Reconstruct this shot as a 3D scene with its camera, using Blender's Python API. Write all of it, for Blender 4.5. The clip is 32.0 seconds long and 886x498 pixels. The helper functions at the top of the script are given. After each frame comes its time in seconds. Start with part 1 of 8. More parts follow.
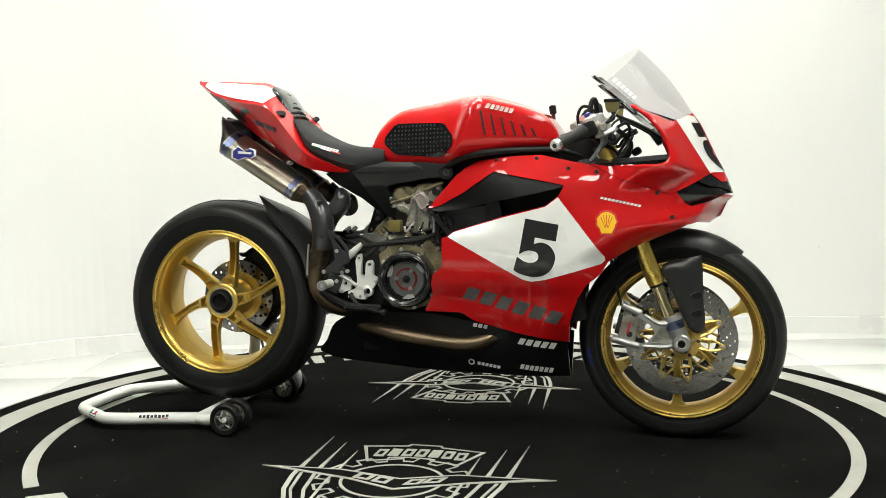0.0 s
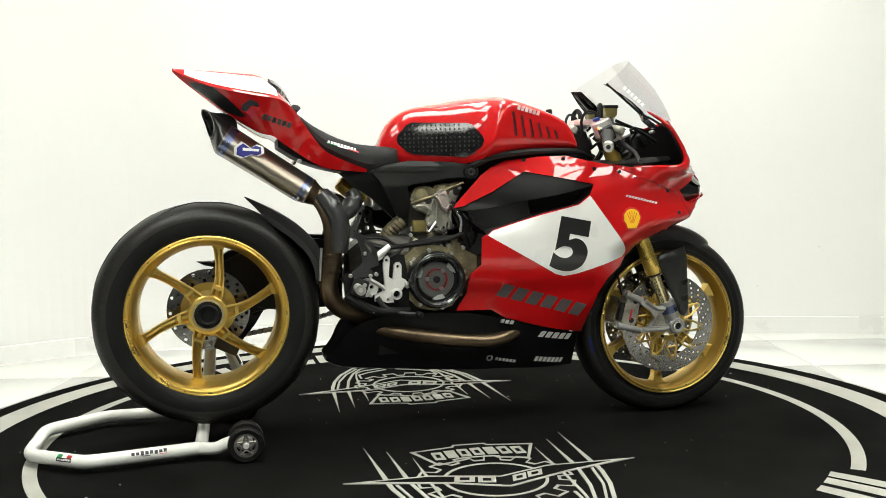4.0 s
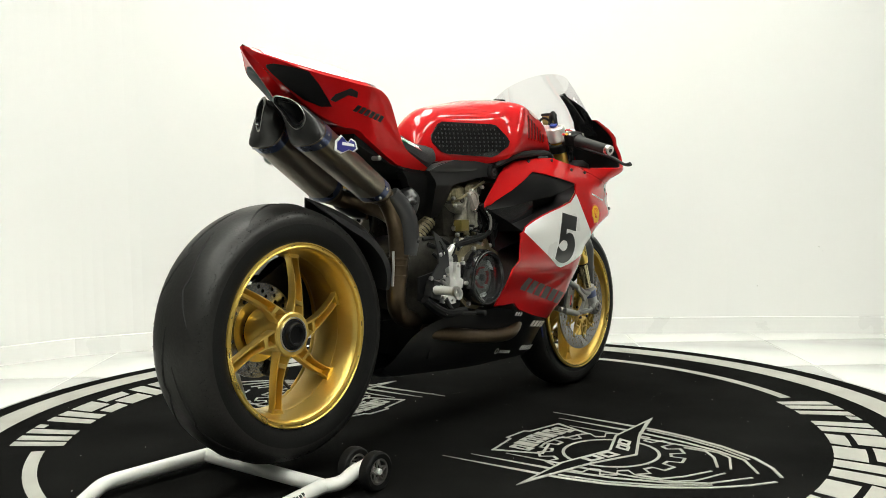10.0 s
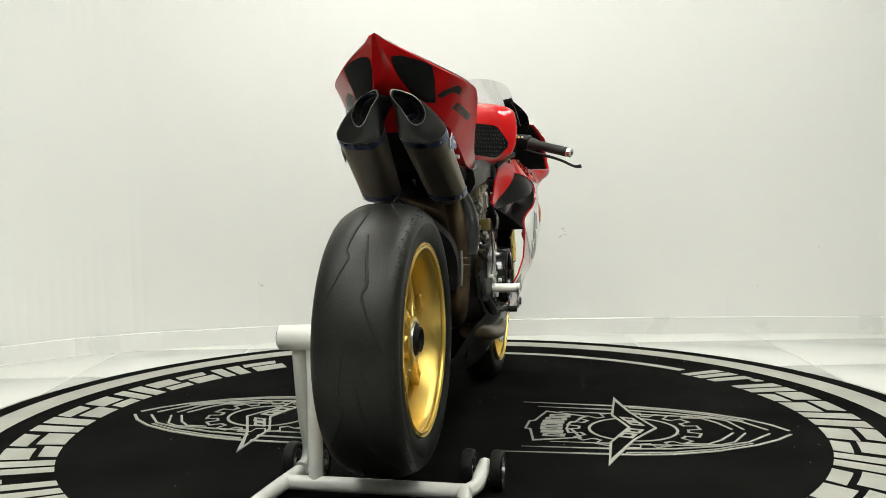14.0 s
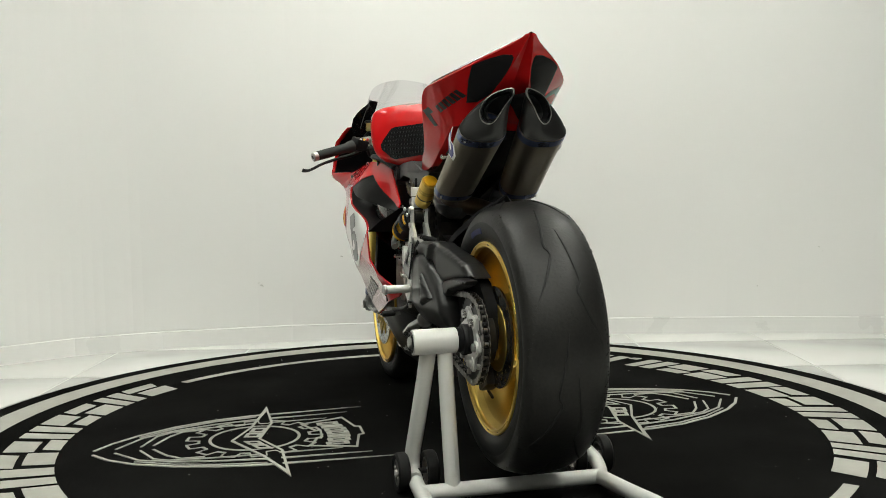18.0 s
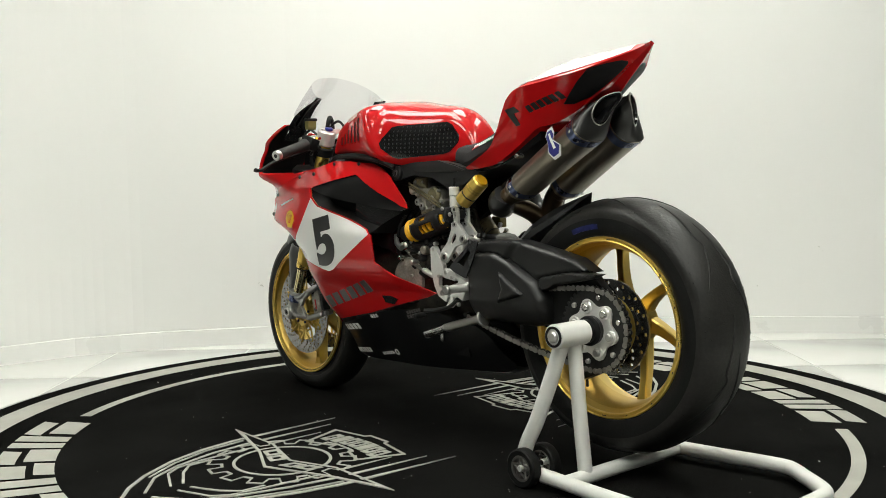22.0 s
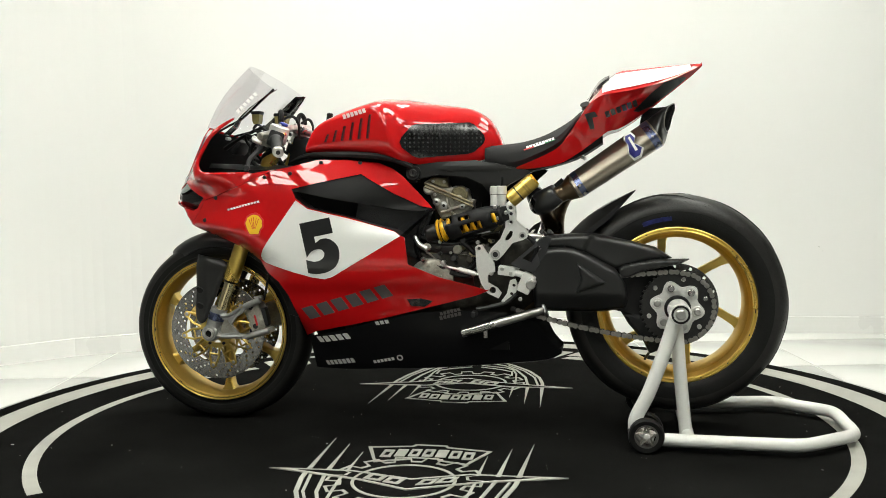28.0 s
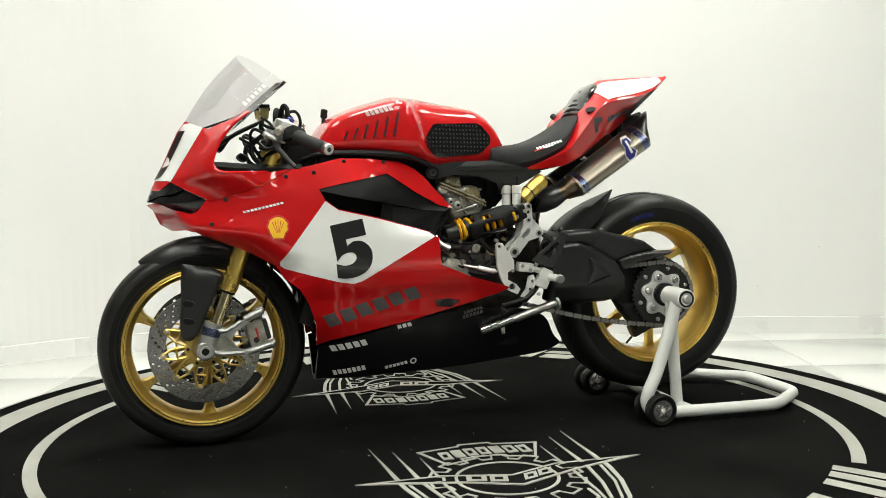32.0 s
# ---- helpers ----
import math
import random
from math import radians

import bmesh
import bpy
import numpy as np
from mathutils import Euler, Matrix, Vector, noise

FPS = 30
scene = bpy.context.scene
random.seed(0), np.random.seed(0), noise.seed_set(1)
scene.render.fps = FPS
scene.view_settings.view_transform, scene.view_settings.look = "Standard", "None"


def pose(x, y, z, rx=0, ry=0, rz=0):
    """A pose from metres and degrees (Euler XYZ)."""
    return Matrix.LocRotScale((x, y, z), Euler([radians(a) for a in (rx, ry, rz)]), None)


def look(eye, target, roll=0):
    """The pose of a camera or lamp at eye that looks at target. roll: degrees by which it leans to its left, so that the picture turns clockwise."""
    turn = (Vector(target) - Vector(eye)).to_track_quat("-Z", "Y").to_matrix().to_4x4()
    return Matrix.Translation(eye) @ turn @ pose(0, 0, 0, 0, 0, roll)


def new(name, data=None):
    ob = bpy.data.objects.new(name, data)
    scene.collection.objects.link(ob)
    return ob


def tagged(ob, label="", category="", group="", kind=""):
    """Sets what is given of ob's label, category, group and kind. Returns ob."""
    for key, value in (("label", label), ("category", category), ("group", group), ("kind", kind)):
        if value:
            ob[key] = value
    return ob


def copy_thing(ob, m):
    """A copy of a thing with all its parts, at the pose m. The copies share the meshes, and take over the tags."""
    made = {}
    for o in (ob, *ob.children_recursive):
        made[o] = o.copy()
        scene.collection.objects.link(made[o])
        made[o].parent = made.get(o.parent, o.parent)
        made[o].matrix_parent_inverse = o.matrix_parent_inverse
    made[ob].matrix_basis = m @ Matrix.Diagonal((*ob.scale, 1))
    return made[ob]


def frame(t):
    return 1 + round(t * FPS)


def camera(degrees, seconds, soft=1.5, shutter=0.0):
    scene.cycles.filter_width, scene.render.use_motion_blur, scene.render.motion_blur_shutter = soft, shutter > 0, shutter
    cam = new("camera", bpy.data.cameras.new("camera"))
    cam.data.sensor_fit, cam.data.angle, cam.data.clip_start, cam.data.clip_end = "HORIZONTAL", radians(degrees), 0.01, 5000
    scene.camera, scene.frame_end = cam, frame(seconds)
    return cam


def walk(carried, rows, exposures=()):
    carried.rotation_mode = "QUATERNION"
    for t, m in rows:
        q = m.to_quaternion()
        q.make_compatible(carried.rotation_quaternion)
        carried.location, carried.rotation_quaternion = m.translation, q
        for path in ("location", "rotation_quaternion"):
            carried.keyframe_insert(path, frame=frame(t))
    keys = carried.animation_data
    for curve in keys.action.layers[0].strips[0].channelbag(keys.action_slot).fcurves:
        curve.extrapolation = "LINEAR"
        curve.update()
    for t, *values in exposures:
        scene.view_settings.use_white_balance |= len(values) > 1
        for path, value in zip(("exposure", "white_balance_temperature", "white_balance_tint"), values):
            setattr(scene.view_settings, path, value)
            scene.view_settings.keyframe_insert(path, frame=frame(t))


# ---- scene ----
from mathutils.geometry import delaunay_2d_cdt

# ---- camera: stands still on a tripod, a turntable turns before it ----
cam = camera(50.36, 32.0, soft=0.9)
EYE = (0.0, -2.9375, 0.7657)
AIM = (EYE[0] + 0.00217 * 3, EYE[1] + 0.99733 * 3, EYE[2] - 0.07302 * 3)
STILL = look(EYE, AIM, -0.926)
walk(cam, [(0.0, STILL), (32.0, STILL)],
     exposures=[(0.0, -0.10), (6.0, -0.10), (9.0, -0.15), (11.0, -0.23), (13.0, -0.43), (14.5, -0.52), (16.5, -0.68), (19.0, -0.68), (21.0, -0.50), (23.0, -0.40), (26.0, -0.27), (29.0, -0.27), (32.0, -0.26)])

# ---- world and light ----
world = bpy.data.worlds.new("world")
scene.world = world
world.use_nodes = True
world.node_tree.nodes["Background"].inputs[0].default_value = (0.9, 0.95, 1.0, 1)
world.node_tree.nodes["Background"].inputs[1].default_value = 0.03
LAMP = 18.8


# ---- materials ----
def mat_new(name):
    m = bpy.data.materials.new(name)
    m.use_nodes = True
    return m, m.node_tree.nodes, m.node_tree.links, m.node_tree.nodes["Principled BSDF"]


def surface(name, rgb, rough=0.5, metal=0.0, coat=0.0, grain=0.0, scale=60.0, bump=0.0, stain=0.0, stain_scale=4.0, spec=0.5, coat_rough=0.03):
    """A painted, moulded or bare surface, with fine grain and broad uneven wear."""
    m, n, l, b = mat_new(name)
    b.inputs["Base Color"].default_value = (*rgb, 1)
    b.inputs["Roughness"].default_value = rough
    b.inputs["Metallic"].default_value = metal
    b.inputs["Specular IOR Level"].default_value = spec
    b.inputs["Coat Weight"].default_value = coat
    b.inputs["Coat Roughness"].default_value = coat_rough
    tc = n.new("ShaderNodeTexCoord")
    fine = n.new("ShaderNodeTexNoise")
    fine.inputs["Scale"].default_value = scale
    fine.inputs["Detail"].default_value = 4
    broad = n.new("ShaderNodeTexNoise")
    broad.inputs["Scale"].default_value = stain_scale
    broad.inputs["Detail"].default_value = 5
    l.new(tc.outputs["Object"], fine.inputs["Vector"])
    l.new(tc.outputs["Object"], broad.inputs["Vector"])
    ra = n.new("ShaderNodeMapRange")
    ra.inputs["From Min"].default_value, ra.inputs["From Max"].default_value = 0.3, 0.7
    ra.inputs["To Min"].default_value, ra.inputs["To Max"].default_value = max(0.0, rough - 0.06), min(1.0, rough + 0.08)
    l.new(broad.outputs["Fac"], ra.inputs["Value"])
    l.new(ra.outputs["Result"], b.inputs["Roughness"])
    if grain or stain:
        v1 = n.new("ShaderNodeMapRange")
        v1.inputs["From Min"].default_value, v1.inputs["From Max"].default_value = 0.25, 0.75
        v1.inputs["To Min"].default_value, v1.inputs["To Max"].default_value = 1 - grain, 1 + grain
        v2 = n.new("ShaderNodeMapRange")
        v2.inputs["From Min"].default_value, v2.inputs["From Max"].default_value = 0.3, 0.7
        v2.inputs["To Min"].default_value, v2.inputs["To Max"].default_value = 1 - stain, 1 + stain
        l.new(fine.outputs["Fac"], v1.inputs["Value"])
        l.new(broad.outputs["Fac"], v2.inputs["Value"])
        mu = n.new("ShaderNodeMath")
        mu.operation = "MULTIPLY"
        l.new(v1.outputs["Result"], mu.inputs[0])
        l.new(v2.outputs["Result"], mu.inputs[1])
        hs = n.new("ShaderNodeHueSaturation")
        hs.inputs["Color"].default_value = (*rgb, 1)
        l.new(mu.outputs["Value"], hs.inputs["Value"])
        l.new(hs.outputs["Color"], b.inputs["Base Color"])
    if bump:
        bp = n.new("ShaderNodeBump")
        bp.inputs["Strength"].default_value = bump
        bp.inputs["Distance"].default_value = 0.002
        l.new(fine.outputs["Fac"], bp.inputs["Height"])
        l.new(bp.outputs["Normal"], b.inputs["Normal"])
    return m


RED = surface("red_lacquer", (0.53, 0.0045, 0.006), 0.5, 0.0, 1.0, 0.02, 300, 0.0, 0.05, 3, spec=0.08, coat_rough=0.02)
WHITE = surface("white_lacquer", (0.82, 0.82, 0.80), 0.3, 0.0, 0.8, 0.01, 200, 0.0, 0.02, 3)
DECAL_W = surface("white_print", (0.80, 0.80, 0.78), 0.4, grain=0.02)
DECAL_G = surface("grey_print", (0.085, 0.075, 0.075), 0.35, coat=0.5, grain=0.03)
DECAL_K = surface("black_print", (0.006, 0.006, 0.0065), 0.4, coat=0.45, grain=0.05)
DECAL_R = surface("red_print", (0.55, 0.02, 0.02), 0.4)
DECAL_GR = surface("green_print", (0.02, 0.25, 0.08), 0.4)
DECAL_B = surface("navy_print", (0.03, 0.03, 0.22), 0.35, coat=0.5)
YELLOW = surface("yellow_print", (0.85, 0.50, 0.02), 0.4, coat=0.4)
GLOSSBLK = surface("gloss_black", (0.009, 0.009, 0.010), 0.18, 0.0, 0.8, 0.05, 80, 0.0, 0.1, 5)
SATIN = surface("satin_black_plastic", (0.0138, 0.0138, 0.0140), 0.35, spec=0.46, grain=0.12, scale=400, bump=0.05, stain=0.12)
MATTE = surface("matte_black_plastic", (0.008, 0.008, 0.0085), 0.5, spec=0.2, grain=0.15, scale=300, bump=0.08, stain=0.15)
CARBON = surface("dark_carbon", (0.024, 0.0245, 0.026), 0.30, coat=0.4, grain=0.12, scale=500, stain=0.1)
LEDGE = surface("grained_black_panel", (0.0065, 0.0065, 0.0067), 0.42, spec=0.16, grain=0.12, scale=400, bump=0.06, stain=0.1)
RUBBER = surface("tyre_rubber", (0.0085, 0.0085, 0.0083), 0.5, spec=0.16, grain=0.2, scale=250, bump=0.25, stain=0.2, stain_scale=9)
SLICK = surface("worn_tread", (0.0124, 0.0120, 0.0112), 0.42, spec=0.34, grain=0.3, scale=140, bump=0.35, stain=0.35, stain_scale=12)
GROOVE = surface("groove_shade_rubber", (0.008, 0.008, 0.008), 0.7, grain=0.1)
GOLD = surface("gold_anodised", (0.74, 0.535, 0.145), 0.33, 0.92, grain=0.04, scale=300, stain=0.06, spec=0.5)
GOLDBR = surface("gold_fork_tube", (0.82, 0.58, 0.14), 0.30, 0.92, grain=0.03, scale=200)
SHOCKY = surface("yellow_spring", (0.80, 0.42, 0.01), 0.35, 0.1, 0.4, grain=0.03)
TITAN = surface("brushed_titanium", (0.30, 0.265, 0.215), 0.34, 0.95, grain=0.12, scale=350, bump=0.04, stain=0.16, stain_scale=6)
PIPE = surface("heat_tinted_pipe", (0.135, 0.098, 0.062), 0.32, 0.9, grain=0.1, scale=90, stain=0.35, stain_scale=7)
STEEL = surface("brushed_steel", (0.55, 0.54, 0.52), 0.3, 0.95, grain=0.06, scale=300, stain=0.1)
ALLOY = surface("machined_alloy", (0.80, 0.795, 0.77), 0.33, 0.55, grain=0.06, scale=250, bump=0.03, stain=0.1)
CAST = surface("bronze_cast_engine", (0.20, 0.172, 0.098), 0.44, 0.45, grain=0.25, scale=160, bump=0.5, stain=0.45, stain_scale=28)
CASTG = surface("grey_cast_engine", (0.30, 0.288, 0.245), 0.42, 0.5, grain=0.2, scale=160, bump=0.4, stain=0.35, stain_scale=28)
DARKMET = surface("dark_metal", (0.04, 0.04, 0.04), 0.4, 0.7, grain=0.15, scale=200, stain=0.2)
ENGBLK = surface("dark_engine_casting", (0.035, 0.032, 0.026), 0.36, 0.45, grain=0.25, scale=150, bump=0.5, stain=0.5, stain_scale=30)
FOOT = surface("grey_machined_foot", (0.40, 0.40, 0.39), 0.36, 0.8, grain=0.1, scale=250, bump=0.03, stain=0.15, stain_scale=12)
# Darker copy of GOLD: the shade is put into its colour.
GOLDDK = surface("shaded_gold", (0.64, 0.44, 0.115), 0.40, 0.88, grain=0.06, scale=250, stain=0.08)
PALE = surface("pale_bright_alloy", (0.82, 0.81, 0.78), 0.36, 0.25, grain=0.05, scale=200, stain=0.08)
BELLY = surface("black_belly_lacquer", (0.007, 0.007, 0.008), 0.4, spec=0.15, coat=0.4, grain=0.05, scale=80, stain=0.1, stain_scale=5, coat_rough=0.14)
DARKFLOOR = surface("unseen_dark_floor", (0.05, 0.05, 0.05), 0.7, grain=0.1, stain=0.1)
BLUESTEEL = surface("blued_clamp", (0.13, 0.155, 0.27), 0.28, 0.95, grain=0.12, stain=0.3, stain_scale=20)
DISC = surface("brake_rotor", (0.26, 0.255, 0.245), 0.19, 0.95, grain=0.08, scale=200, stain=0.15)
CHAINM = surface("chain_steel", (0.30, 0.29, 0.27), 0.38, 0.9, grain=0.15, scale=400)
POWDER = surface("white_powder_coat", (0.74, 0.74, 0.71), 0.35, coat=0.3, grain=0.02, scale=300, bump=0.03, stain=0.06, stain_scale=8)
CAPCARB = surface("carbon_cap_weave", (0.0085, 0.0083, 0.0080), 0.34, spec=0.35, coat=0.25, grain=0.25, scale=420, stain=0.15, stain_scale=14, coat_rough=0.08)
# Brighter metal: the highlight on the outlet's lip is put into its colour.
LIP = surface("lip_highlight", (0.30, 0.29, 0.27), 0.35, 0.8, grain=0.1)
FOAM = surface("black_seat_foam", (0.012, 0.012, 0.013), 0.85, grain=0.2, scale=600, bump=0.3)
GRIPR = surface("grip_rubber", (0.010, 0.010, 0.010), 0.7, grain=0.1, bump=0.2)
CARPET = surface("black_carpet", (0.0088, 0.0088, 0.0084), 0.95, grain=0.35, scale=900, bump=0.6, stain=0.32, stain_scale=3, spec=0.0)
CARPETW = surface("white_carpet_print", (0.40, 0.395, 0.36), 0.9, grain=0.08, scale=900, bump=0.4, stain=0.08, stain_scale=7, spec=0.0)
RIMBAND = surface("scuffed_edge_band", (0.24, 0.24, 0.23), 0.6, grain=0.35, scale=30, stain=0.4, stain_scale=11)
WALL = surface("white_wall_paint", (0.80, 0.80, 0.785), 0.65, grain=0.006, scale=400, bump=0.02, stain=0.012, stain_scale=0.8)
DARKWALL = surface("unseen_dark_wall", (0.10, 0.10, 0.098), 0.8, grain=0.02, stain=0.05)
PADRUB = surface("glossy_pad_rubber", (0.008, 0.008, 0.0085), 0.13, grain=0.1, stain=0.1, spec=0.5)
SKIRT = surface("white_skirting_tile", (0.78, 0.78, 0.765), 0.3, grain=0.01, stain=0.02)
TILE = surface("white_floor_tile", (0.71, 0.71, 0.685), 0.16, grain=0.01, scale=150, stain=0.015, stain_scale=2)
GROUT = surface("grey_grout", (0.55, 0.55, 0.52), 0.8, grain=0.05)
CEIL = surface("grey_unseen_ceiling", (0.38, 0.38, 0.37), 0.8, grain=0.01)


def glass_mat(name, rgb, gloss):
    m, n, l, b = mat_new(name)
    b.inputs["Base Color"].default_value = (*rgb, 1)
    b.inputs["Roughness"].default_value = 0.05
    tr = n.new("ShaderNodeBsdfTransparent")
    tr.inputs[0].default_value = (*rgb, 1)
    mx = n.new("ShaderNodeMixShader")
    gl = n.new("ShaderNodeBsdfGlossy")
    gl.inputs["Roughness"].default_value = 0.04
    fr = n.new("ShaderNodeFresnel")
    fr.inputs[0].default_value = 1.45
    lw = n.new("ShaderNodeMath")
    lw.operation = "MULTIPLY"
    lw.inputs[1].default_value = gloss
    l.new(fr.outputs[0], lw.inputs[0])
    l.new(lw.outputs[0], mx.inputs[0])
    l.new(tr.outputs[0], mx.inputs[1])
    l.new(gl.outputs[0], mx.inputs[2])
    l.new(mx.outputs[0], n["Material Output"].inputs[0])
    return m


SMOKE = glass_mat("smoked_screen_glass", (0.87, 0.86, 0.88), 0.16)
CLEAR = glass_mat("clear_cover_glass", (0.84, 0.86, 0.87), 0.5)
SLIDER = surface("gold_nitride_slider", (0.74, 0.64, 0.38), 0.16, 1.0, grain=0.03, scale=200)
TYREBLUE = surface("worn_blue_tyre_print", (0.012, 0.016, 0.085), 0.5, spec=0.2, grain=0.25, scale=120, stain=0.5, stain_scale=40)
FADED = surface("pale_faded_print", (0.58, 0.42, 0.40), 0.35, coat=0.5, grain=0.05)
GREASE = surface("brake_fluid_amber", (0.22, 0.185, 0.07), 0.2, coat=0.5)


def glow(name, rgb, power):
    m, _, _, b = mat_new(name)
    b.inputs["Base Color"].default_value = (0.8, 0.8, 0.8, 1)
    b.inputs["Emission Color"].default_value = (*rgb, 1)
    b.inputs["Emission Strength"].default_value = power
    return m


PANELGLOW = glow("ceiling_diffuser_glow", (0.985, 1.0, 0.905), LAMP)


# ---- mesh helpers ----
class Geo:
    """Vertices and faces gathered for one mesh."""

    def __init__(self):
        self.v, self.f = [], []

    def add(self, v, f):
        k = len(self.v)
        self.v += [tuple(p) for p in v]
        self.f += [tuple(i + k for i in q) for q in f]
        return self

    def moved(self, m):
        self.v = [tuple(m @ Vector(p)) for p in self.v]
        return self

    def mirror_y(self):
        self.v = [(x, -y, z) for x, y, z in self.v]
        self.f = [q[::-1] for q in self.f]
        return self


def mesh_of(name, geo, material, angle=35, smooth=True, fix=True):
    me = bpy.data.meshes.new(name)
    me.from_pydata(geo.v, [], geo.f)
    me.validate()
    if fix:
        bm = bmesh.new()
        bm.from_mesh(me)
        bmesh.ops.remove_doubles(bm, verts=bm.verts, dist=1e-5)
        bmesh.ops.recalc_face_normals(bm, faces=bm.faces)
        bm.to_mesh(me)
        bm.free()
    if smooth:
        me.polygons.foreach_set("use_smooth", [True] * len(me.polygons))
        me.set_sharp_from_angle(angle=radians(angle))
    me.materials.append(material)
    return me


def part(name, geo, material, parent, label="", angle=35, smooth=True, fix=True):
    ob = new(name, mesh_of(name, geo, material, angle, smooth, fix))
    ob.parent = parent
    if label:
        tagged(ob, label)
    return ob


def smoothstep(a, b, v):
    t = min(1.0, max(0.0, (v - a) / (b - a)))
    return t * t * (3 - 2 * t)


def curve(table):
    """A smooth monotone curve through (place, value) pairs."""
    xs = [float(p[0]) for p in table]
    ys = [float(p[1]) for p in table]
    n = len(xs)
    d = [(ys[i + 1] - ys[i]) / (xs[i + 1] - xs[i]) for i in range(n - 1)]
    m = [d[0]] + [0.0 if d[i - 1] * d[i] <= 0 else 2 * d[i - 1] * d[i] / (d[i - 1] + d[i]) for i in range(1, n - 1)] + [d[-1]]

    def f(x):
        if x <= xs[0]:
            return ys[0]
        if x >= xs[-1]:
            return ys[-1]
        i = next(k for k in range(n - 1) if x <= xs[k + 1])
        h = xs[i + 1] - xs[i]
        t = (x - xs[i]) / h
        return (ys[i] * (2 * t ** 3 - 3 * t * t + 1) + h * m[i] * (t ** 3 - 2 * t * t + t)
                + ys[i + 1] * (3 * t * t - 2 * t ** 3) + h * m[i + 1] * (t ** 3 - t * t))
    return f


def spline(pts, per=6, closed=False):
    """A Catmull-Rom line through points of any dimension."""
    P = [Vector(p) for p in pts]
    n = len(P)
    out = []
    last = n if closed else n - 1
    for i in range(last):
        p0 = P[(i - 1) % n] if closed or i > 0 else P[0]
        p1, p2 = P[i], P[(i + 1) % n]
        p3 = P[(i + 2) % n] if closed or i + 2 < n else P[-1]
        for k in range(per):
            t = k / per
            out.append(0.5 * ((2 * p1) + (p2 - p0) * t + (2 * p0 - 5 * p1 + 4 * p2 - p3) * t * t + (3 * p1 - p0 - 3 * p2 + p3) * t ** 3))
    if not closed:
        out.append(P[-1].copy())
    return out


def tube(path, r, segs=12, per=5, caps=True, flat=1.0, geo=None):
    """A round rod along a path; r is a number or one per point."""
    geo = geo or Geo()
    P = spline([tuple(p) for p in path], per) if per > 1 and len(path) > 2 else [Vector(p) for p in path]
    n = len(P)
    if isinstance(r, (int, float)):
        R = [r] * n
    else:
        R = [float(np.interp(i / (n - 1) * (len(r) - 1), range(len(r)), r)) for i in range(n)]
    T = [(P[min(i + 1, n - 1)] - P[max(i - 1, 0)]).normalized() for i in range(n)]
    up = Vector((0, 0, 1)) if abs(T[0].z) < 0.9 else Vector((0, 1, 0))
    a = T[0].cross(up).normalized()
    v, f = [], []
    for i in range(n):
        a = (a - T[i] * a.dot(T[i])).normalized()
        b = T[i].cross(a)
        for k in range(segs):
            w = 2 * math.pi * k / segs
            v.append(P[i] + (a * math.cos(w) + b * math.sin(w) * flat) * R[i])
    for i in range(n - 1):
        for k in range(segs):
            f.append((i * segs + k, i * segs + (k + 1) % segs, (i + 1) * segs + (k + 1) % segs, (i + 1) * segs + k))
    if caps:
        f.append(tuple(range(segs))[::-1])
        f.append(tuple((n - 1) * segs + k for k in range(segs)))
    return geo.add(v, f)


def rod(p0, p1, r, segs=14, r2=None, bevel=0.0, geo=None):
    """A straight turned rod, with softened ends."""
    geo = geo or Geo()
    r2 = r if r2 is None else r2
    p0, p1 = Vector(p0), Vector(p1)
    if bevel:
        d = (p1 - p0).normalized() * bevel
        path, rr = [p0, p0 + d, p1 - d, p1], [r - bevel, r, r2, r2 - bevel]
    else:
        path, rr = [p0, p1], [r, r2]
    n = len(path)
    t = (p1 - p0).normalized()
    a = t.cross(Vector((0, 0, 1)) if abs(t.z) < 0.9 else Vector((0, 1, 0))).normalized()
    b = t.cross(a)
    v = [path[i] + (a * math.cos(2 * math.pi * k / segs) + b * math.sin(2 * math.pi * k / segs)) * rr[i] for i in range(n) for k in range(segs)]
    f = [(i * segs + k, i * segs + (k + 1) % segs, (i + 1) * segs + (k + 1) % segs, (i + 1) * segs + k) for i in range(n - 1) for k in range(segs)]
    f += [tuple(range(segs))[::-1], tuple((n - 1) * segs + k for k in range(segs))]
    return geo.add(v, f)


def lathe(profile, centre, segs=64, closed=True, geo=None, start=0.0, turn=360.0):
    """Turns a profile of (radius, y) pairs round an axis along y."""
    geo = geo or Geo()
    n = len(profile)
    full = turn >= 360
    cols = segs if full else segs + 1
    v, f = [], []
    for k in range(cols):
        w = radians(start + turn * k / segs)
        for r, y in profile:
            v.append((centre[0] + r * math.cos(w), centre[1] + y, centre[2] + r * math.sin(w)))
    for k in range(segs):
        k2 = (k + 1) % cols
        for i in range(n if closed else n - 1):
            j = (i + 1) % n
            f.append((k * n + i, k * n + j, k2 * n + j, k2 * n + i))
    if not full and closed:
        f += [tuple(range(n)), tuple((cols - 1) * n + i for i in range(n))[::-1]]
    return geo.add(v, f)


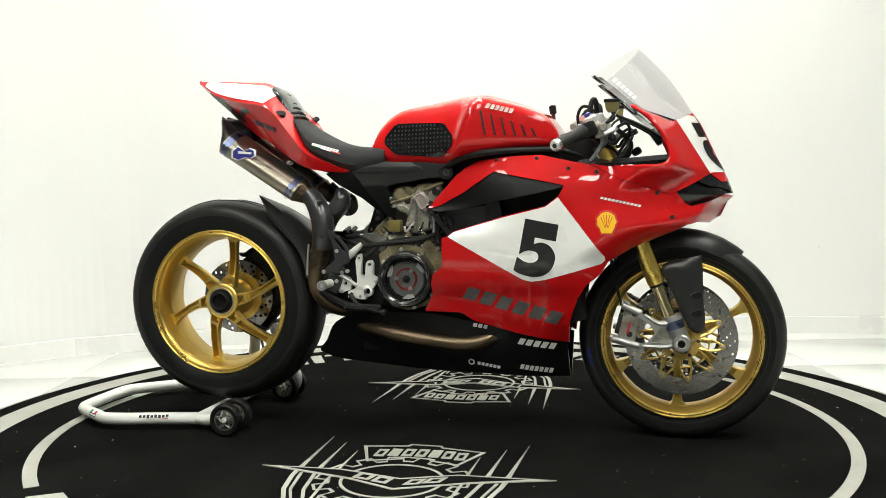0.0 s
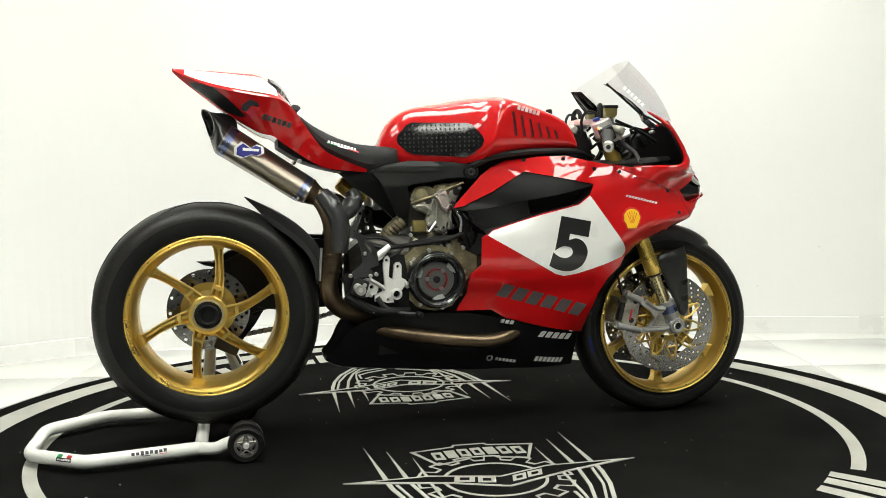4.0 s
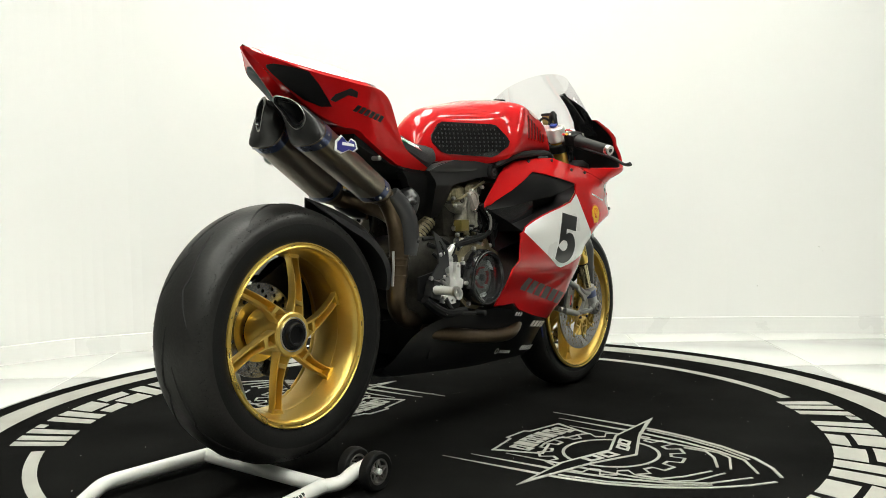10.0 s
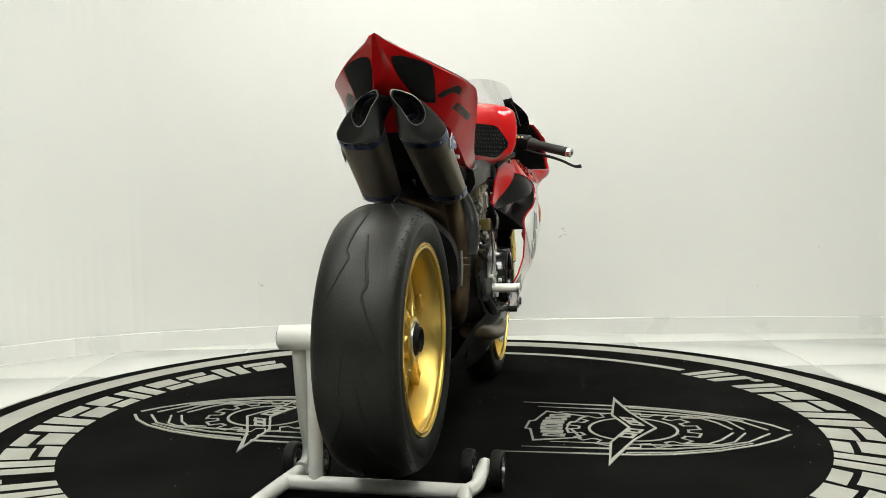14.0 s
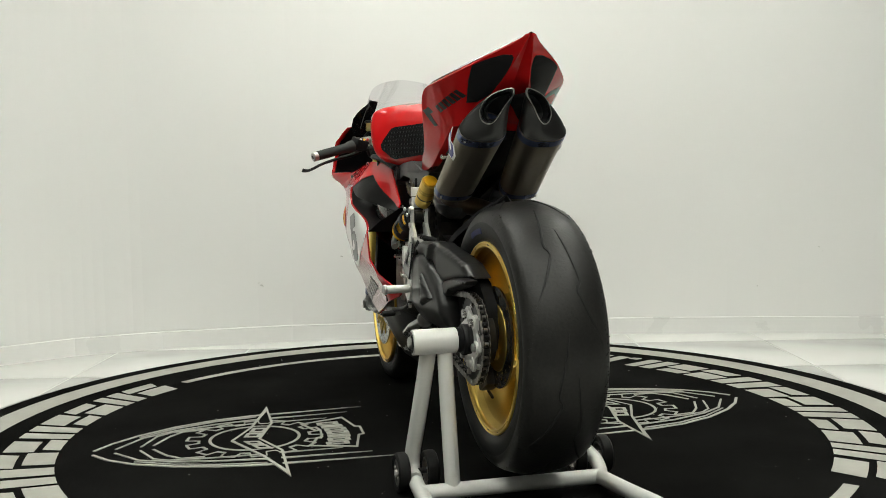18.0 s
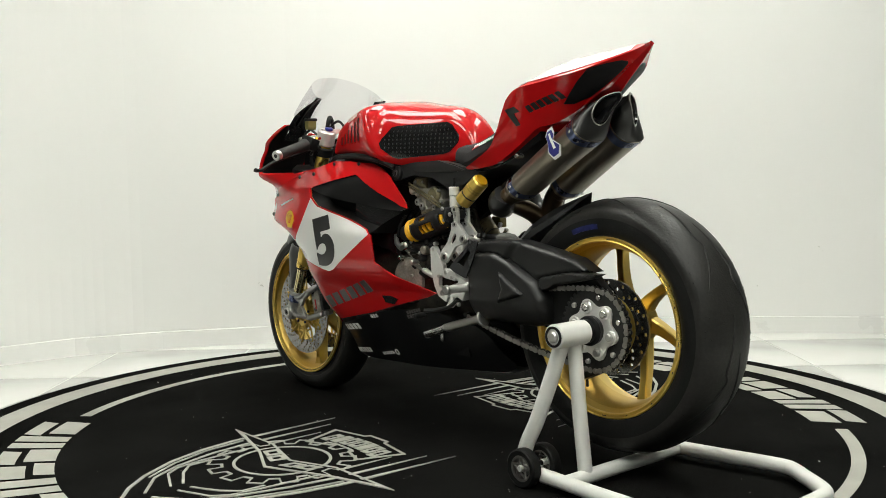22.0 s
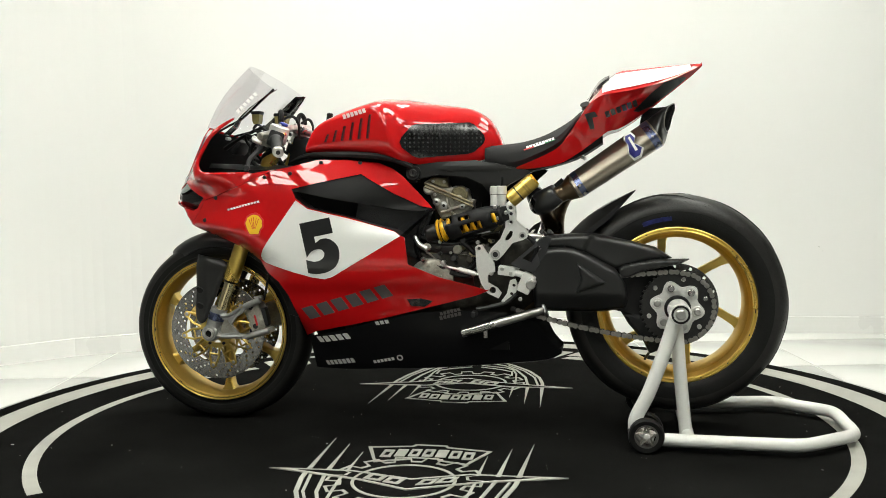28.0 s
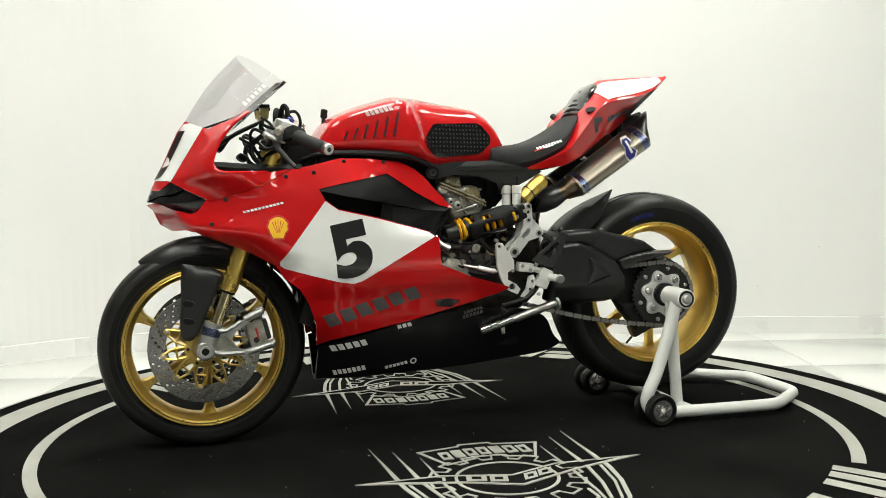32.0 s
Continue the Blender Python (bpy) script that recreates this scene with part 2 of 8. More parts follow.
def box(size, m=None, bevel=0.0, geo=None):
    """A block with chamfered edges."""
    geo = geo or Geo()
    bm = bmesh.new()
    bmesh.ops.create_cube(bm, size=1.0)
    bmesh.ops.scale(bm, vec=size, verts=bm.verts)
    if bevel:
        bmesh.ops.bevel(bm, geom=list(bm.edges), offset=bevel, segments=2, profile=0.6, affect="EDGES")
    m = m or Matrix()
    v = [tuple(m @ p.co) for p in bm.verts]
    f = [tuple(q.index for q in face.verts) for face in bm.faces]
    bm.free()
    return geo.add(v, f)


def inside(p, poly):
    x, y = p
    c = False
    n = len(poly)
    for i in range(n):
        x1, y1 = poly[i]
        x2, y2 = poly[(i + 1) % n]
        if (y1 > y) != (y2 > y) and x < (x2 - x1) * (y - y1) / (y2 - y1) + x1:
            c = not c
    return c


def fill(outline, step, holes=()):
    """Triangles inside an outline, with a grid of inner points; returns points, faces, number of loops' points."""
    loops = [outline, *holes]
    pts, edges = [], []
    for loop in loops:
        k, dense = len(pts), []
        n = len(loop)
        for i in range(n):
            a, b = Vector(loop[i][:2]), Vector(loop[(i + 1) % n][:2])
            m = max(1, int((b - a).length / step))
            dense += [a.lerp(b, j / m) for j in range(m)]
        pts += dense
        edges += [(k + i, k + (i + 1) % len(dense)) for i in range(len(dense))]
    xs = [p[0] for p in outline]
    zs = [p[1] for p in outline]
    border = pts[:]
    x = min(xs) + step / 2
    row = 0
    while x < max(xs):
        z = min(zs) + step / 2 + (step / 2 if row % 2 else 0)
        while z < max(zs):
            q = (x, z)
            if inside(q, [tuple(p) for p in outline]) and not any(inside(q, [tuple(p) for p in h]) for h in holes):
                if min((Vector(q) - b).length_squared for b in border) > (0.45 * step) ** 2:
                    pts.append(Vector(q))
            z += step
        x += step * 0.87
        row += 1
    V, _, F = delaunay_2d_cdt(pts, edges, [], 2 if holes else 1, 1e-7)[:3]
    keep = []
    for tri in F:
        c = sum((V[i] for i in tri), Vector((0, 0))) / len(tri)
        if inside(c, [tuple(p) for p in outline]) and not any(inside(c, [tuple(p) for p in h]) for h in holes):
            keep.append(tuple(tri))
    return V, keep


def panel(outline, yf, thick, side=-1, step=0.02, holes=(), lift=0.0, geo=None):
    """A shell seen from the side: an outline in x and z, bulged to yf(x, z) from the middle plane, with a turned-in edge."""
    geo = geo or Geo()
    V, F = fill(outline, step, holes)
    n = len(V)
    outer = [(p[0], side * (yf(p[0], p[1]) + lift), p[1]) for p in V]
    inner = [(p[0], side * (yf(p[0], p[1]) + lift - thick), p[1]) for p in V]
    count = {}
    for t in F:
        for i in range(len(t)):
            e = (t[i], t[(i + 1) % len(t)])
            count[tuple(sorted(e))] = count.get(tuple(sorted(e)), 0) + 1
    faces = list(F) + [tuple(i + n for i in t)[::-1] for t in F]
    for t in F:
        for i in range(len(t)):
            a, b = t[i], t[(i + 1) % len(t)]
            if count[tuple(sorted((a, b)))] == 1:
                faces.append((b, a, a + n, b + n))
    return geo.add(outer + inner, faces)


def plate(outline, y0, y1, geo=None, holes=()):
    """A flat plate cut to an outline in x and z, from y0 to y1."""
    geo = geo or Geo()
    V, F = fill(outline, 9.0, holes)
    n = len(V)
    count = {}
    for t in F:
        for i in range(len(t)):
            e = tuple(sorted((t[i], t[(i + 1) % len(t)])))
            count[e] = count.get(e, 0) + 1
    faces = list(F) + [tuple(i + n for i in t)[::-1] for t in F]
    for t in F:
        for i in range(len(t)):
            a, b = t[i], t[(i + 1) % len(t)]
            if count[tuple(sorted((a, b)))] == 1:
                faces.append((b, a, a + n, b + n))
    return geo.add([(p[0], y0, p[1]) for p in V] + [(p[0], y1, p[1]) for p in V], faces)


def loft(sections, per=4, close_ends=True, geo=None):
    """A skin through half sections of (x, y, z), mirrored to both sides; the first and last point of each lie on the middle plane or at an edge."""
    geo = geo or Geo()
    n = len(sections[0])
    cols = [spline([s[i] for s in sections], per) for i in range(n)]
    rows = len(cols[0])
    for side in (1, -1):
        v = [(cols[i][r][0], side * cols[i][r][1], cols[i][r][2]) for r in range(rows) for i in range(n)]
        f = []
        for r in range(rows - 1):
            for i in range(n - 1):
                q = (r * n + i, r * n + i + 1, (r + 1) * n + i + 1, (r + 1) * n + i)
                f.append(q if side > 0 else q[::-1])
        if close_ends:
            f.append(tuple(range(n))[::-side])
            f.append(tuple((rows - 1) * n + i for i in range(n))[::side])
        geo.add(v, f)
    return geo


def flat_shape(outline, z0, z1, holes=(), geo=None, step=9.0):
    """A thin sheet lying flat, cut to an outline in x and y."""
    geo = geo or Geo()
    V, F = fill(outline, step, holes)
    n = len(V)
    count = {}
    for t in F:
        for i in range(len(t)):
            e = tuple(sorted((t[i], t[(i + 1) % len(t)])))
            count[e] = count.get(e, 0) + 1
    faces = list(F) + [tuple(i + n for i in t)[::-1] for t in F]
    for t in F:
        for i in range(len(t)):
            a, b = t[i], t[(i + 1) % len(t)]
            if count[tuple(sorted((a, b)))] == 1:
                faces.append((b, a, a + n, b + n))
    return geo.add([(p[0], p[1], z1) for p in V] + [(p[0], p[1], z0) for p in V], faces)


def arc_pts(r, a0, a1, n, cx=0.0, cy=0.0):
    return [(cx + r * math.cos(radians(a0 + (a1 - a0) * i / n)), cy + r * math.sin(radians(a0 + (a1 - a0) * i / n))) for i in range(n + 1)]


def ribbon(pts, w0, w1=None):
    """The outline of a stripe along points in the plane, from width w0 to w1."""
    w1 = w0 if w1 is None else w1
    P = [Vector(p) for p in pts]
    n = len(P)
    left, right = [], []
    for i in range(n):
        t = (P[min(i + 1, n - 1)] - P[max(i - 1, 0)]).normalized()
        w = (w0 + (w1 - w0) * i / (n - 1)) / 2
        nrm = Vector((-t.y, t.x)) * w
        left.append(tuple(P[i] + nrm))
        right.append(tuple(P[i] - nrm))
    return left + right[::-1]


# ---- the room ----
FZ = -0.012   # floor, just under the top of the turntable's mat
CH = 2.9      # ceiling


def build_room():
    back = [(-3.3, -0.25), (-2.15, 0.936), (-2.0, 1.09), (-1.847, 1.232), (-1.6875, 1.3465), (-1.522, 1.435), (-1.33, 1.502), (-0.73, 1.64), (-0.13, 1.69), (0.47, 1.71), (1.00, 1.70), (1.56, 1.67), (2.30, 1.57), (2.50, 1.536), (3.3, 1.40)]
    curved = [tuple(p) for p in spline(back[1:-1], 4)]
    ring = back[:1] + curved + back[-1:] + [(3.3, -4.2), (-3.3, -4.2)]
    names = ["wall_left_end"] + ["wall_back"] * (len(curved) - 1) + ["wall_right_end", "wall_right", "wall_rear", "wall_side"]
    groups = {}
    for i, nm in enumerate(names):
        groups.setdefault(nm, []).append((ring[i], ring[(i + 1) % len(ring)]))
    for nm, runs in groups.items():
        g = Geo()
        for (x0, y0), (x1, y1) in runs:
            d = Vector((x1 - x0, y1 - y0)).normalized()
            o = Vector((-d.y, d.x)) * 0.12     # outward thickness
            q = [(x0, y0), (x1, y1), (x1 + o.x, y1 + o.y), (x0 + o.x, y0 + o.y)]
            v = [(x, y, z) for z in (FZ - 0.02, CH + 0.05) for x, y in q]
            g.add(v, [(0, 1, 2, 3), (7, 6, 5, 4), (0, 4, 5, 1), (1, 5, 6, 2), (2, 6, 7, 3), (3, 7, 4, 0)])
        # All but the back wall are unseen, and dark to deepen reflections.
        lit = nm == "wall_back"
        ob = new(nm, mesh_of(nm, g, WALL if lit else DARKWALL, 20, True, False))
        tagged(ob, "smooth white painted wall curving round the turntable" if lit else "unseen dark grey wall added to keep reflections dark", "wall", kind="structure")
    back_wall = bpy.data.objects["wall_back"]
    rng = random.Random(3)
    for x, y, z, n in ((1.845, 1.631, 0.406, 2), (-0.883, 1.604, 0.27, 4), (0.607, 1.7075, 0.50, 4), (-0.50, 1.6585, 0.372, 1), (1.536, 1.671, 0.198, 1)):
        for k in range(n):
            w, h = rng.uniform(0.004, 0.016), rng.uniform(0.0015, 0.006)
            part("scuff", box((w, 0.003, h), pose(x + rng.uniform(-0.02, 0.02), y, z + rng.uniform(-0.03, 0.03), 0, rng.uniform(-60, 60), 0), 0.0), GROUT, back_wall, "faint grey scuff", smooth=False)
    # skirting: short lengths of white tile
    sk = tagged(new("baseboard"), "low white tile skirting along the foot of the wall", "skirting", kind="structure")
    foot = back[1:3] + back[4:5] + back[6:-1]
    for (x0, y0), (x1, y1) in zip(foot[:-1], foot[1:]):
        L = math.hypot(x1 - x0, y1 - y0)
        k = max(1, round(L / 0.6))
        for j in range(k):
            a, b = j / k, (j + 1) / k
            d = Vector((x1 - x0, y1 - y0)).normalized()
            o = Vector((d.y, -d.x)) * 0.012
            gap = d * 0.0012
            pa = Vector((x0 + (x1 - x0) * a, y0 + (y1 - y0) * a)) + (gap if j else Vector((0, 0)))
            pb = Vector((x0 + (x1 - x0) * b, y0 + (y1 - y0) * b)) - gap
            q = [pa, pb, pb + o, pa + o]
            top = FZ + 0.083
            v = [(p.x, p.y, FZ) for p in q] + [(pa.x, pa.y, top), (pb.x, pb.y, top), ((pb + o).x, (pb + o).y, top - 0.003), ((pa + o).x, (pa + o).y, top - 0.003)]
            g = Geo().add(v, [(3, 2, 1, 0), (4, 5, 6, 7), (0, 1, 5, 4), (1, 2, 6, 5), (2, 3, 7, 6), (3, 0, 4, 7)])
            part("skirting_tile", g, SKIRT, sk, smooth=False)
    fl = new("floor", mesh_of("floor", box((6.8, 4.0, 0.05), pose(0, -0.25, FZ - 0.027)), GROUT))
    tagged(fl, "glossy white large-format tile floor", "floor", kind="structure")
    # Unseen dark floor, added to keep white out of the bike's reflections.
    fd = new("floor_behind_camera", mesh_of("floor_behind_camera", box((6.8, 2.0, 0.05), pose(0, -3.252, FZ - 0.025)), DARKFLOOR))
    tagged(fd, "unseen dark floor added to keep reflections dark", "floor", kind="structure")
    # Unseen ceiling; its grey keeps pale reflections off the lacquer.
    ce = new("ceiling", mesh_of("ceiling", box((6.9, 6.3, 0.08), pose(0, -1.25, CH + 0.04)), CEIL))
    tagged(ce, "unseen ceiling greyed to weaken its reflections", "ceiling", kind="structure")
    tile = mesh_of("tile", box((0.598, 0.598, 0.006), None, 0.0012), TILE, 30)
    for i in range(-5, 6):
        for j in range(-4, 4):
            x, y = 0.605 * i, 0.55 + 0.605 * j
            o = new("tile", tile)
            o.parent = fl
            o.location = (x, y, FZ - 0.003)


def ceiling_light(x, y, sx, sy):
    ob = tagged(new("ceiling_light"), "white framed ceiling light panel with a glowing diffuser", "lamp", "studio ceiling lights")
    ob.location = (x, y, CH)
    g = Geo()
    for k in (-1, 1):
        box((sx, 0.03, 0.05), pose(0, k * (sy / 2 - 0.015), -0.025), 0.003, g)
        box((0.03, sy - 0.06, 0.05), pose(k * (sx / 2 - 0.015), 0, -0.025), 0.003, g)
    part("frame", g, POWDER, ob, "white metal frame")
    part("mullion", box((0.022, sy - 0.07, 0.03), pose(0, 0, -0.035), 0.002), POWDER, ob)
    for k in (-1, 1):
        part("diffuser", box((sx / 2 - 0.05, sy - 0.07, 0.012), pose(k * (sx / 4 - 0.008), 0, -0.022), 0.0), PANELGLOW, ob, "glowing white diffuser")
    return ob


def build_lights():
    first = ceiling_light(-0.68, 0.02, 0.62, 1.24)
    for x, y in ((1.45, 0.45), (-1.5, -1.3), (1.5, -1.3), (-1.5, -3.0), (1.5, -3.0), (0.0, -2.2), (0.0, -3.5), (0.0, 0.75)):
        copy_thing(first, pose(x, y, CH))


build_room()
build_lights()


# ---- the turntable and its printed mat ----
def build_turntable():
    t = tagged(new("turntable"), "round flush turntable platform with a scuffed grey edge band", "turntable")
    n = 128
    prof = [(1.575, -0.004), (1.585, -0.006), (1.585, -0.05), (0.0, -0.05), (0.0, -0.0045)]
    g = Geo()
    v, f = [], []
    for k in range(n):
        w = 2 * math.pi * k / n
        v += [(r * math.cos(w), r * math.sin(w), z) for r, z in prof[:3]]
    for k in range(n):
        j = (k + 1) % n
        f += [(k * 3, k * 3 + 1, j * 3 + 1, j * 3), (k * 3 + 1, k * 3 + 2, j * 3 + 2, j * 3 + 1)]
    f += [tuple(k * 3 for k in range(n)), tuple(k * 3 + 2 for k in range(n))[::-1]]
    part("platform", g.add(v, f), RIMBAND, t)
    return t


def glyph_bar(r0, r1, a0, a1, lean, geo):
    """One plain bar of the ring lettering, between two radii and two angles."""
    pts = [(r0, a0 + lean), (r1, a0 - lean), (r1, a1 - lean), (r0, a1 + lean)]
    P = []
    for i in range(4):
        (ra, aa), (rb, ab) = pts[i], pts[(i + 1) % 4]
        for k in range(3):
            r, a = ra + (rb - ra) * k / 3, aa + (ab - aa) * k / 3
            P.append((r * math.cos(radians(a)), r * math.sin(radians(a))))
    return flat_shape(P, 0.0, 0.0008, (), geo)


def emblem(parent, turn):
    """The printed badge on the mat: gear, ring, spear, shield stripes and a banner of bars. Drawn for the side y < 0."""
    m = Matrix.Rotation(radians(turn), 4, "Z")
    Z0, Z1 = 0.0, 0.0006
    cx, cy = 0.0, -0.588
    top = []

    def put(name, geo, label=""):
        geo.v = [(x, y, z + (0.00002 * len(parent.children_recursive) if z > 0.0003 else 0.0)) for x, y, z in geo.v]
        ob = part(name, geo.moved(m), CARPETW, top[0] if top else parent, label, smooth=False)
        if not top:
            top.append(ob)
        return ob

    # gear ring
    gear = []
    teeth = 14
    for k in range(teeth):
        a = 360 / teeth * k
        for da, r in ((-8.5, 0.168), (-6.5, 0.205), (6.5, 0.205), (8.5, 0.168)):
            gear.append((cx + r * math.cos(radians(a + da)), cy + r * math.sin(radians(a + da))))
    inner = []
    for k in range(teeth):
        a = 360 / teeth * k
        for da, r in ((-7.5, 0.160), (-5.6, 0.197), (5.6, 0.197), (7.5, 0.160)):
            inner.append((cx + r * math.cos(radians(a + da)), cy + r * math.sin(radians(a + da))))
    put("emblem", flat_shape(gear, Z0, Z1, (inner[::-1],)), "white printed gear and spear emblem")
    g = Geo()
    flat_shape(arc_pts(0.136, 0, 354, 59, cx, cy), Z0, Z1, (arc_pts(0.1275, 0, 354, 59, cx, cy)[::-1],), g)
    put("ring", g)
    # spear: a long outlined wing with a dip in the middle
    sp = [(-0.385, -0.526), (-0.159, -0.522), (0.018, -0.572), (0.160, -0.517), (0.415, -0.519), (0.201, -0.581), (0.020, -0.660), (-0.119, -0.596)]
    si = [(-0.320, -0.5310), (-0.160, -0.5295), (0.018, -0.580), (0.162, -0.5245), (0.350, -0.5255), (0.198, -0.5738), (0.020, -0.651), (-0.116, -0.5890)]
    put("spear", flat_shape(sp, Z0, Z1 + 0.0010, (si[::-1],)))
    part("spear_field", flat_shape(si, Z0, Z1 + 0.0012).moved(m), CARPET, top[0], "black field inside the spear", smooth=False)
    # plain bars on the two wings
    for x, y, w, h, sl in ((-0.078, -0.572, 0.050, 0.046, -0.30), (-0.024, -0.592, 0.044, 0.046, -0.30), (0.062, -0.594, 0.040, 0.046, 0.34), (0.110, -0.574, 0.044, 0.044, 0.34)):
        def q(u, v_):
            return (x + u * w + v_ * 0.012, y + v_ * h + u * w * sl)
        o = [q(-0.5, -0.5), q(0.5, -0.5), q(0.5, 0.5), q(-0.5, 0.5)]
        hole = [q(-0.24, -0.26), q(0.24, -0.26), q(0.24, 0.26), q(-0.24, 0.26)]
        put("bar", flat_shape(o, Z0, Z1 + 0.0014, (hole[::-1],)))
    # banner with a stepped edge, and a row of bars
    ba = [(-0.168, -0.299), (-0.042, -0.276), (-0.036, -0.260), (0.058, -0.263), (0.064, -0.279), (0.193, -0.306), (0.141, -0.439), (0.056, -0.411), (0.050, -0.395), (-0.019, -0.391), (-0.025, -0.407), (-0.117, -0.441)]
    bi = [(-0.155, -0.3035), (-0.037, -0.282), (-0.031, -0.2665), (0.053, -0.2695), (0.059, -0.285), (0.1805, -0.3105), (0.1365, -0.4295), (0.0615, -0.4045), (0.0555, -0.389), (-0.024, -0.3845), (-0.030, -0.4005), (-0.1125, -0.4305)]
    put("banner", flat_shape(ba, Z0, Z1, (bi[::-1],)))
    for k in range(7):
        x = -0.100 + 0.0385 * k
        dy = -0.0018 * (k - 3) ** 2
        o = [(x - 0.017 + 0.004, -0.374 + dy), (x + 0.013 + 0.004, -0.374 + dy), (x + 0.017, -0.306 + dy), (x - 0.013, -0.306 + dy)]
        hole = [(x - 0.006, -0.358 + dy), (x + 0.008, -0.358 + dy), (x + 0.009, -0.322 + dy), (x - 0.005, -0.322 + dy)]
        put("bar", flat_shape(o, Z0, Z1, (hole[::-1],) if k % 3 != 1 else ()))
    # three spikes on each side, running on below the spear as shield stripes to the point
    for s in (-1, 1):
        def sx(x):
            return 0.008 + s * x
        for xt, yt, x0, x1 in ((0.296, -0.218, 0.274, 0.288), (0.238, -0.274, 0.221, 0.234), (0.178, -0.350, 0.170, 0.179)):
            put("spike", flat_shape([(sx(xt), yt), (sx(x0), -0.530), (sx(x1), -0.530)][::s], Z0, Z1))
        for w0, w1, line in ((0.013, 0.009, ((0.281, -0.555), (0.277, -0.60), (0.258, -0.70), (0.215, -0.82), (0.150, -0.93), (0.085, -1.00), (0.020, -1.045))),
                             (0.008, 0.006, ((0.262, -0.57), (0.240, -0.70), (0.195, -0.82), (0.130, -0.925))),
                             (0.010, 0.007, ((0.226, -0.56), (0.205, -0.70), (0.165, -0.83), (0.118, -0.915), (0.020, -0.985))),
                             (0.008, 0.006, ((0.176, -0.58), (0.172, -0.66), (0.165, -0.76), (0.150, -0.835), (0.120, -0.875), (0.020, -0.915))),
                             (0.008, 0.007, ((0.150, -0.735), (0.146, -0.800), (0.100, -0.840), (0.020, -0.880)))):
            put("stripe", flat_shape(ribbon([(sx(x) + 0.018 * smoothstep(-0.7, -1.04, y), y) for x, y in line], w0, w1), Z0, Z1))


def build_mat():
    t = tagged(new("round_mat"), "round black carpet mat with white printed rings, bars and emblems", "mat")
    g = Geo()
    c = arc_pts(1.555, 0, 357.1875, 127)
    n = len(c)
    g.add([(x, y, 0.0) for x, y in c] + [(x, y, -0.0045) for x, y in c], [tuple(range(n)), tuple(range(n, 2 * n))[::-1]] + [(i, i + n, (i + 1) % n + n, (i + 1) % n) for i in range(n)])
    part("carpet", g, CARPET, t)

    def band(r0, r1, a0, a1, k, nm, lb=""):
        v, f = [], []
        full = a1 - a0 >= 360
        for i in range(k + (0 if full else 1)):
            w = radians(a0 + (a1 - a0) * i / k)
            v += [(r * math.cos(w), r * math.sin(w), z) for r, z in ((r0, 0.0), (r0, 0.0008), (r1, 0.0008), (r1, 0.0))]
        m = k if full else k + 1
        for i in range(k):
            j = (i + 1) % m
            f += [(i * 4 + q, i * 4 + q + 1, j * 4 + q + 1, j * 4 + q) for q in range(3)]
        if not full:
            f += [(0, 1, 2, 3), ((m - 1) * 4 + 3, (m - 1) * 4 + 2, (m - 1) * 4 + 1, (m - 1) * 4)]
        part(nm, Geo().add(v, f), CARPETW, t, lb, smooth=False)

    band(1.388, 1.486, 0, 360, 180, "outer_ring", "broad white printed ring")
    band(1.185, 1.222, -40.0, 42.0, 40, "inner_arc", "thin white printed arc")
    band(1.185, 1.222, 140.0, 222.0, 40, "inner_arc", "thin white printed arc")
    # two runs of plain bars where the lettering stands, each as wide as its letter
    widths = (6.6, 5.8, 5.8, 5.4, 6.2, 5.2, 5.8, 7.6, 5.8, 5.2, 5.8, 1.7, 2.2, 5.0)
    for a_start in (46.0, 226.0):
        a = a_start
        gap = (91.0 - sum(widths)) / (len(widths) - 1)
        for k, w in enumerate(widths):
            g = Geo()
            r0, r1 = 1.142, 1.303
            lean = 0.8
            if w > 4:
                # plain blocks: two stacked bars, or a pair side by side
                if k % 3 == 1:
                    glyph_bar(r0, r1, a, a + w * 0.44, lean, g)
                    glyph_bar(r0, r1, a + w * 0.60, a + w, lean, g)
                else:
                    mid = 1.205 if k % 2 else 1.238
                    glyph_bar(r0, mid - 0.010, a, a + w, lean * 0.6, g)
                    glyph_bar(mid + 0.010, r1, a, a + w, lean * 0.6, g)
            else:
                glyph_bar(1.27 if w < 2 else r0, r1, a, a + w, lean if w > 2 else 0.2, g)
            part("letter_bar", g, CARPETW, t, smooth=False)
            a += w + gap
    emblem(t, 0)
    emblem(t, 180)
    # dust and lint
    g = Geo()
    rng = random.Random(11)
    for k in range(170):
        r, a = 1.5 * math.sqrt(rng.random()), rng.uniform(0, 2 * math.pi)
        q = rng.uniform(0.0005, 0.0011) if k % 14 else rng.uniform(0.0015, 0.003)
        box((q * rng.uniform(1, 3), q, 0.0008), pose(r * math.cos(a), r * math.sin(a), 0.0005, 0, 0, rng.uniform(0, 180)), 0.0, g)
    tagged(part("lint", g, GROUT, t, smooth=False), "specks of pale dust and lint", kind="stuff")
    return t


